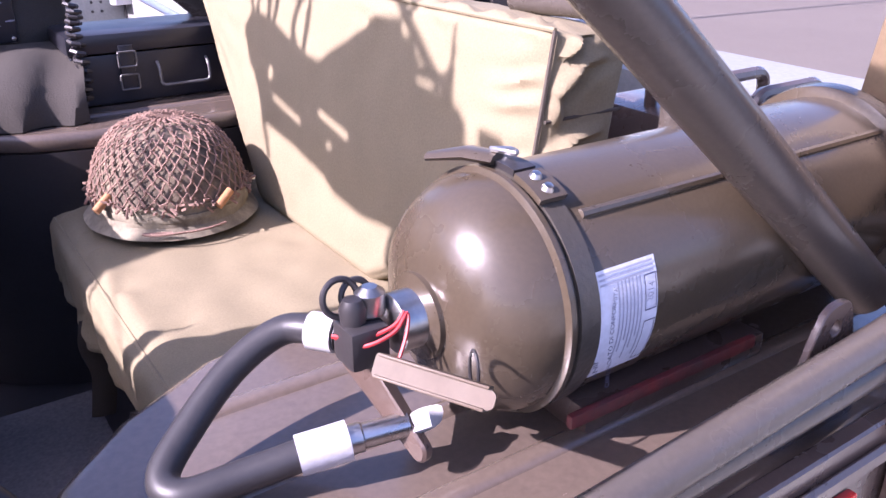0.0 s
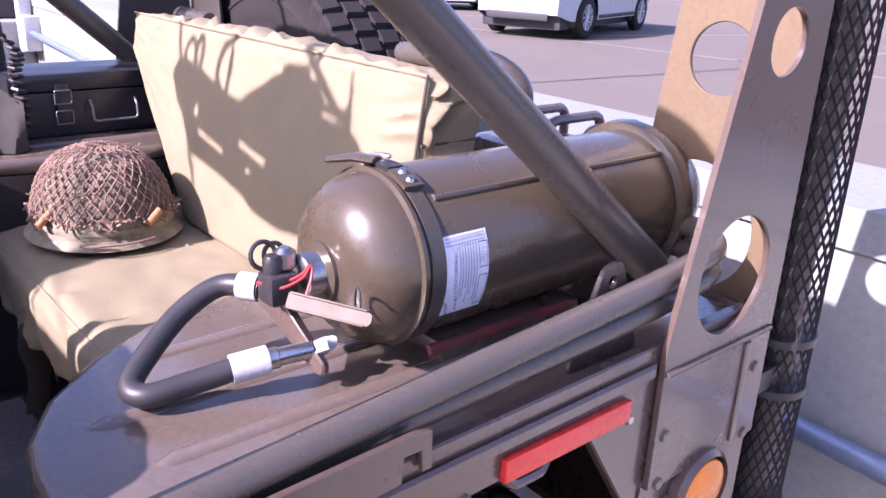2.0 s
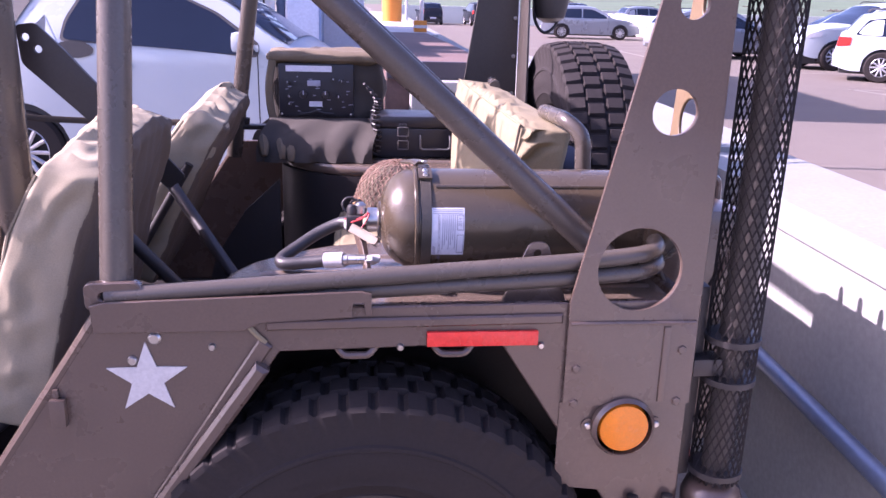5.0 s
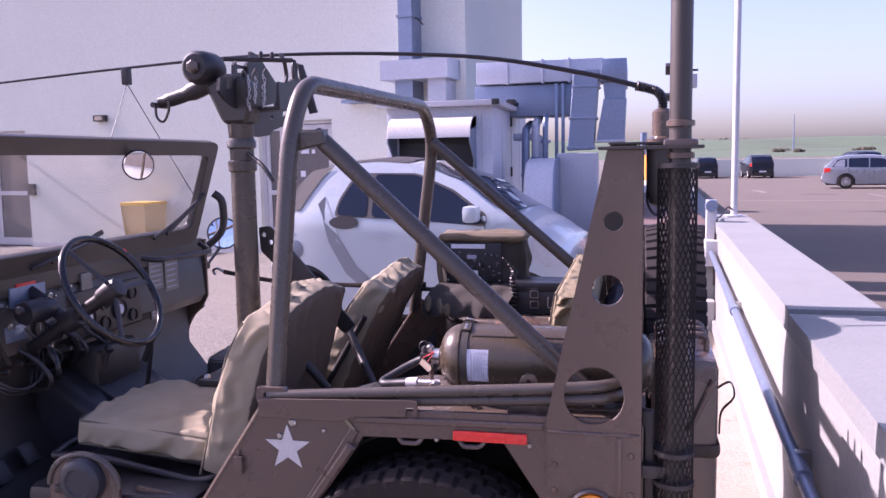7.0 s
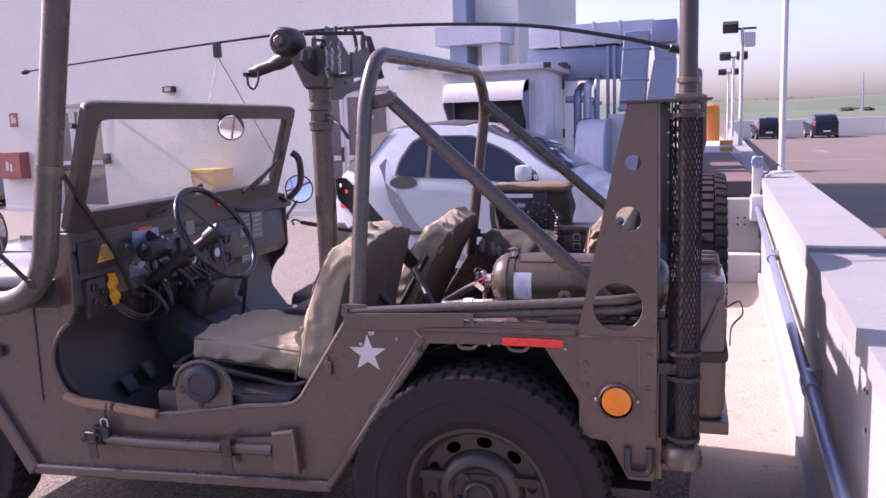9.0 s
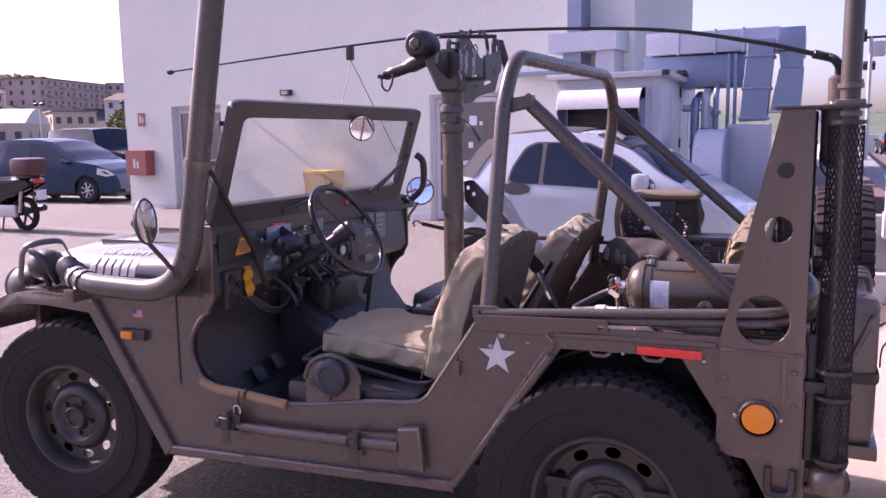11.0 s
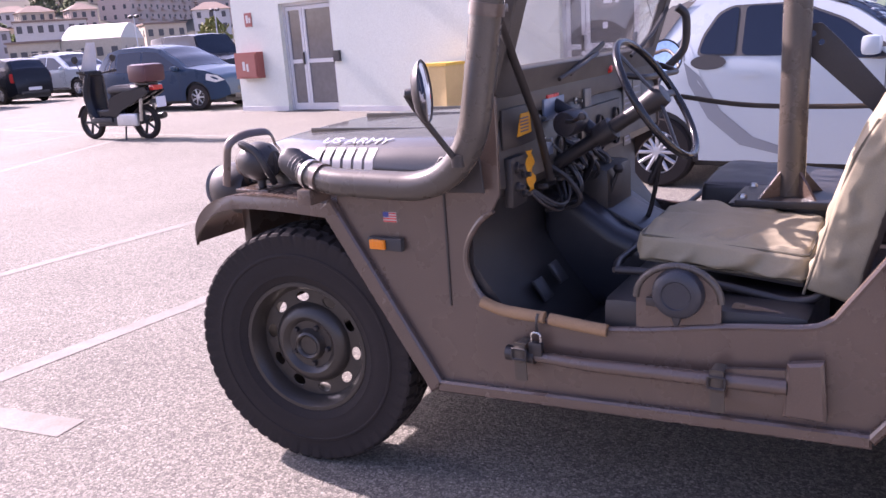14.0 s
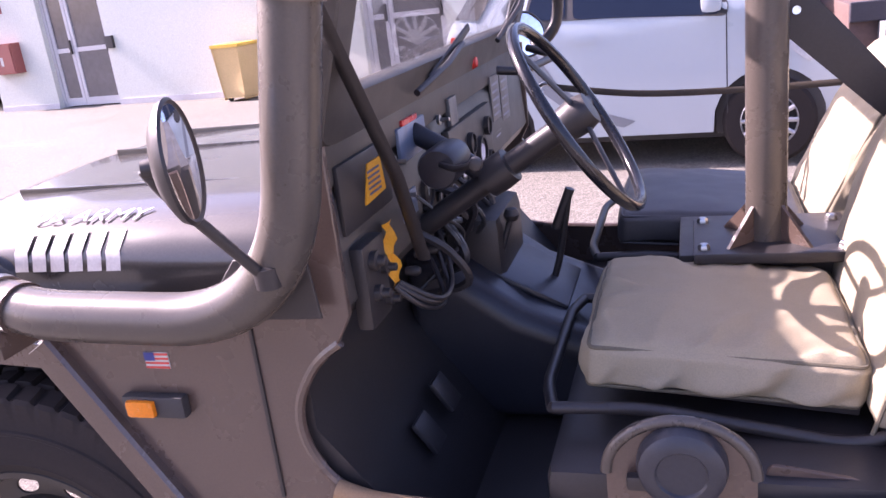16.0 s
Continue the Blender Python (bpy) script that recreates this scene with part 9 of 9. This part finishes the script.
def block_house(label, at, w, d, h, wall, storeys, bays, roof="flat", balcony=False, side_bays=0, rise=2.6):
    """A house of w by d by h: walls, sunk windows in rows, balconies, eaves and roof."""
    c = thing("house", label, "house", "town houses")
    part("wall", box((-w / 2, -d / 2, -3), (w / 2, d / 2, h)), wall, c, flat=True)
    if roof == "flat":
        part("roof", box((-w / 2 - 0.3, -d / 2 - 0.3, h), (w / 2 + 0.3, d / 2 + 0.3, h + 0.35)), ROOFTILE if wall is not GREYWALL else GREYWALL, c, flat=True)
    elif roof == "arch":
        b = bmesh.new()
        rows = [[b.verts.new((x, -d / 2 + d * k / 12, h + rise * math.sin(math.pi * k / 12))) for k in range(13)] for x in (-w / 2, w / 2)]
        for k in range(12):
            b.faces.new((rows[0][k], rows[0][k + 1], rows[1][k + 1], rows[1][k]))
        b.faces.new(rows[0]), b.faces.new(rows[1])
        part("roof", b, surface("pale_barrel_roof", (0.62, 0.60, 0.55), (0.54, 0.52, 0.48), rough=0.7, scale=0.3, fine=4, bump=0), c)
    else:
        b = bmesh.new()
        e = 0.5
        v = [b.verts.new(p) for p in ((-w / 2 - e, -d / 2 - e, h), (w / 2 + e, -d / 2 - e, h), (w / 2 + e, d / 2 + e, h), (-w / 2 - e, d / 2 + e, h), (-w / 2 + d / 3, 0, h + d * 0.22), (w / 2 - d / 3, 0, h + d * 0.22))]
        for f in ((0, 1, 5, 4), (1, 2, 5), (2, 3, 4, 5), (3, 0, 4), (0, 1, 2, 3)):
            b.faces.new([v[i] for i in f])
        part("roof", b, ROOFTILE, c, flat=True)
    sh = h / storeys
    win = bpy.data.meshes.new("window")
    bb = box((-0.5, -0.05, -0.7), (0.5, 0.05, 0.7))
    bb.to_mesh(win)
    bb.free()
    win.materials.append(DARKPANE)
    for i in range(storeys):
        for j in range(bays):
            o = new("window", win)
            o.parent = c
            o.location = (-w / 2 + w * (j + 0.5) / bays, -d / 2 - 0.02, sh * (i + 0.55))
            if balcony and j % 2 == 1:
                part("balcony", box((o.location.x - 1.5, -d / 2 - 1.1, sh * (i + 0.18)), (o.location.x + 1.5, -d / 2, sh * (i + 0.5))), wall, c, flat=True)
        for j in range(side_bays):
            o = new("window", win)
            o.parent = c
            o.location, o.rotation_euler = (w / 2 + 0.02, -d / 2 + d * (j + 0.5) / side_bays, sh * (i + 0.55)), (0, 0, math.pi / 2)
            o = new("window", win)
            o.parent = c
            o.location, o.rotation_euler = (-w / 2 - 0.02, -d / 2 + d * (j + 0.5) / side_bays, sh * (i + 0.55)), (0, 0, math.pi / 2)
    c.matrix_basis = at
    return c


def corner(az, d, turn, w, depth, side):
    """Where a house stands whose front corner (side -1 left, 1 right, 0 the middle) lies at az and d."""
    a = radians(az - 90 + turn)
    x, y = Vector((math.cos(a), math.sin(a), 0)), Vector((-math.sin(a), math.cos(a), 0))
    return Matrix.Translation(out_at(az, d) - x * (side * w / 2) + y * depth / 2) @ Matrix.Rotation(a, 4, "Z")


for label, az, d, turn, w, depth, side, h, wall, storeys, bays, roof, balcony in (
        ("pink stuccoed apartment block with balconies", 139.85, 300, 56, 46, 12, -1, 22.0, PINKWALL, 7, 13, "flat", True),
        ("low cream hall with a pale barrel roof", 140.75, 150, -12, 9.5, 20, 1, 4.58, CREAMWALL, 1, 4, "arch", False),
        ("low cream commercial shed", 144.3, 152.0, -12, 8, 14, 1, 4.5, CREAMWALL, 1, 5, "flat", False),
        ("cream annexe of the hall with small windows", 139.2, 190, 10, 8.6, 12, -1, 7.6, CREAMWALL, 2, 4, "flat", False),
        ("white house with a balustrade terrace", 144.6, 190, 0, 13.6, 10, 0, 9.3, PALEWALL, 3, 7, "flat", False),
        ("grey stepped office building on the hill", 145.5, 380, -20, 34, 16, 1, 29.5, GREYWALL, 9, 11, "flat", False),
        ("grey upper wing of the stepped office", 146.9, 385, -20, 34, 16, 1, 32.0, GREYWALL, 10, 11, "flat", False),
        ("cream villa on the slope", 144.3, 330, 12, 10, 9, 0, 25.0, CREAMWALL, 8, 4, "hip", False),
        ("cream house with a tiled roof", 145.2, 262, 10, 9, 9, 0, 15.0, CREAMWALL, 5, 4, "hip", False),
        ("cream house with a tiled roof", 146.6, 285, -8, 9, 9, 0, 16.5, PALEWALL, 5, 4, "hip", False),
        ("small pink house among trees", 142.6, 250, 12, 7, 9, 0, 14.5, PINKWALL, 5, 3, "hip", False),
        ("terracotta roofed house at the edge of town", 148.2, 220, 5, 10, 9, 0, 9.0, GREYWALL, 3, 4, "hip", False),
        ("pink house with a red tiled roof", 135.0, 222, 0, 9, 9, 0, 11.5, PALEWALL, 4, 3, "hip", False),
        ("pink apartment block behind the houses", 134.6, 335, 0, 16, 10, 0, 22.6, PINKWALL, 7, 6, "flat", False)):
    block_house(label, corner(az, d, turn, w, depth, side), w, depth, h, wall, storeys, bays, roof, balcony, 3)

rg = random.Random(77)
for k in range(34):
    az = 134 + 31 * ((k * 0.618) % 1.0)
    d = 235 + 150 * ((k * 0.37) % 1.0)
    if az < 146.5 and d < 335:
        continue
    w = rg.uniform(8, 15)
    hh = hill_height(az, d) + rg.uniform(2.5, 5.0)
    block_house(rg.choice(("pale stuccoed house on the slope of the town", "cream house with tiled roof on the slope", "small town house with shuttered windows")), corner(az, d, rg.uniform(-22, 22), w, 9, 0), w, 9, hh, rg.choice((CREAMWALL, GREYWALL, PALEWALL, PINKWALL)), max(2, int(hh / 3.2)), int(w / 2.6), rg.choice(("hip", "flat", "hip")), False, 2)


def tree(label, at, h, r, mat, seed, slim=False):
    c = thing("tree", label, "tree", "town trees")
    rg = random.Random(seed)
    tr = tube([(0, 0, 0), (0.1, 0, h * 0.5), (0, 0.1, h * 0.95)], [h * 0.03, h * 0.02, h * 0.006], 8)
    for k in range(7):
        a = rg.uniform(0, 6.28)
        z = h * rg.uniform(0.35, 0.8)
        tube([(0, 0, z), (r * 0.7 * math.cos(a), r * 0.7 * math.sin(a), z + h * 0.12)], [h * 0.012, h * 0.004], 6, tr)
    part("trunk", tr, BARK, c)
    verts, faces = [], []
    for k in range(420):
        u = rg.random()
        a, d = rg.uniform(0, 6.283), math.sqrt(rg.random())
        rr = r * ((1 - u) ** 0.7 if slim else math.sin(math.pi * (0.15 + 0.8 * u)) * (0.8 + 0.3 * math.sin(a * 3 + seed)))
        p = Vector((rr * d * math.cos(a), rr * d * math.sin(a), h * (0.12 + 0.9 * u if slim else 0.35 + 0.68 * u)))
        s = rg.uniform(0.25, 0.6) * max(0.6, r / 4)
        e = Euler((rg.uniform(0, 3), rg.uniform(0, 3), rg.uniform(0, 3))).to_matrix()
        i = len(verts)
        verts += [p + e @ Vector(v) * s for v in ((-1, -0.6, 0), (1, -0.6, 0.2), (0.8, 0.7, 0), (-0.7, 0.8, 0.25))]
        faces.append((i, i + 1, i + 2, i + 3))
    me = bpy.data.meshes.new("crown")
    me.from_pydata(verts, [], faces)
    me.materials.append(mat)
    o = new("crown", me)
    o.parent = c
    c.matrix_basis = at
    return c


tree("tall dark cypress on the hill", pose(*out_at(145.12, 318)), 27.5, 5.5, PINE, 2, True)
tree("small dark cypress on the hill", pose(*out_at(143.7, 325)), 26.0, 2.6, PINE, 5, True)
tree("round dark pine on the slope", pose(*out_at(144.4, 316)), 23, 5, PINE, 3)
tree("round dark pine on the slope", pose(*out_at(143.3, 310)), 21.5, 5, PINE, 9)
tree("yellow-green tree beside the white building", pose(*out_at(135.1, 95)), 4.6, 1.9, surface("yellow_green_leaf", (0.22, 0.22, 0.07), (0.16, 0.17, 0.05), rough=0.9, scale=0.5, fine=4, bump=0), 4)
tree("leafy green tree among the houses", pose(*out_at(146.0, 240)), 11, 4, LEAF, 6)
tree("leafy green tree among the houses", pose(*out_at(147.4, 255)), 12, 4, PINE, 7)
for k in range(12):
    az, d = 146.8 + 17 * ((k * 0.618) % 1.0), 245 + 120 * ((k * 0.43) % 1.0)
    tree("dark green tree among the houses on the slope", pose(*out_at(az, d)), hill_height(az, d) + 5.5, 4.5, PINE, 20 + k)
pyl = thing("transmission_tower", "far lattice transmission tower on the hill", "tower")
part("mast", tube([(74, 420, 0), (74, 420, 20)], [0.5, 0.12], 6), ZINC, pyl)
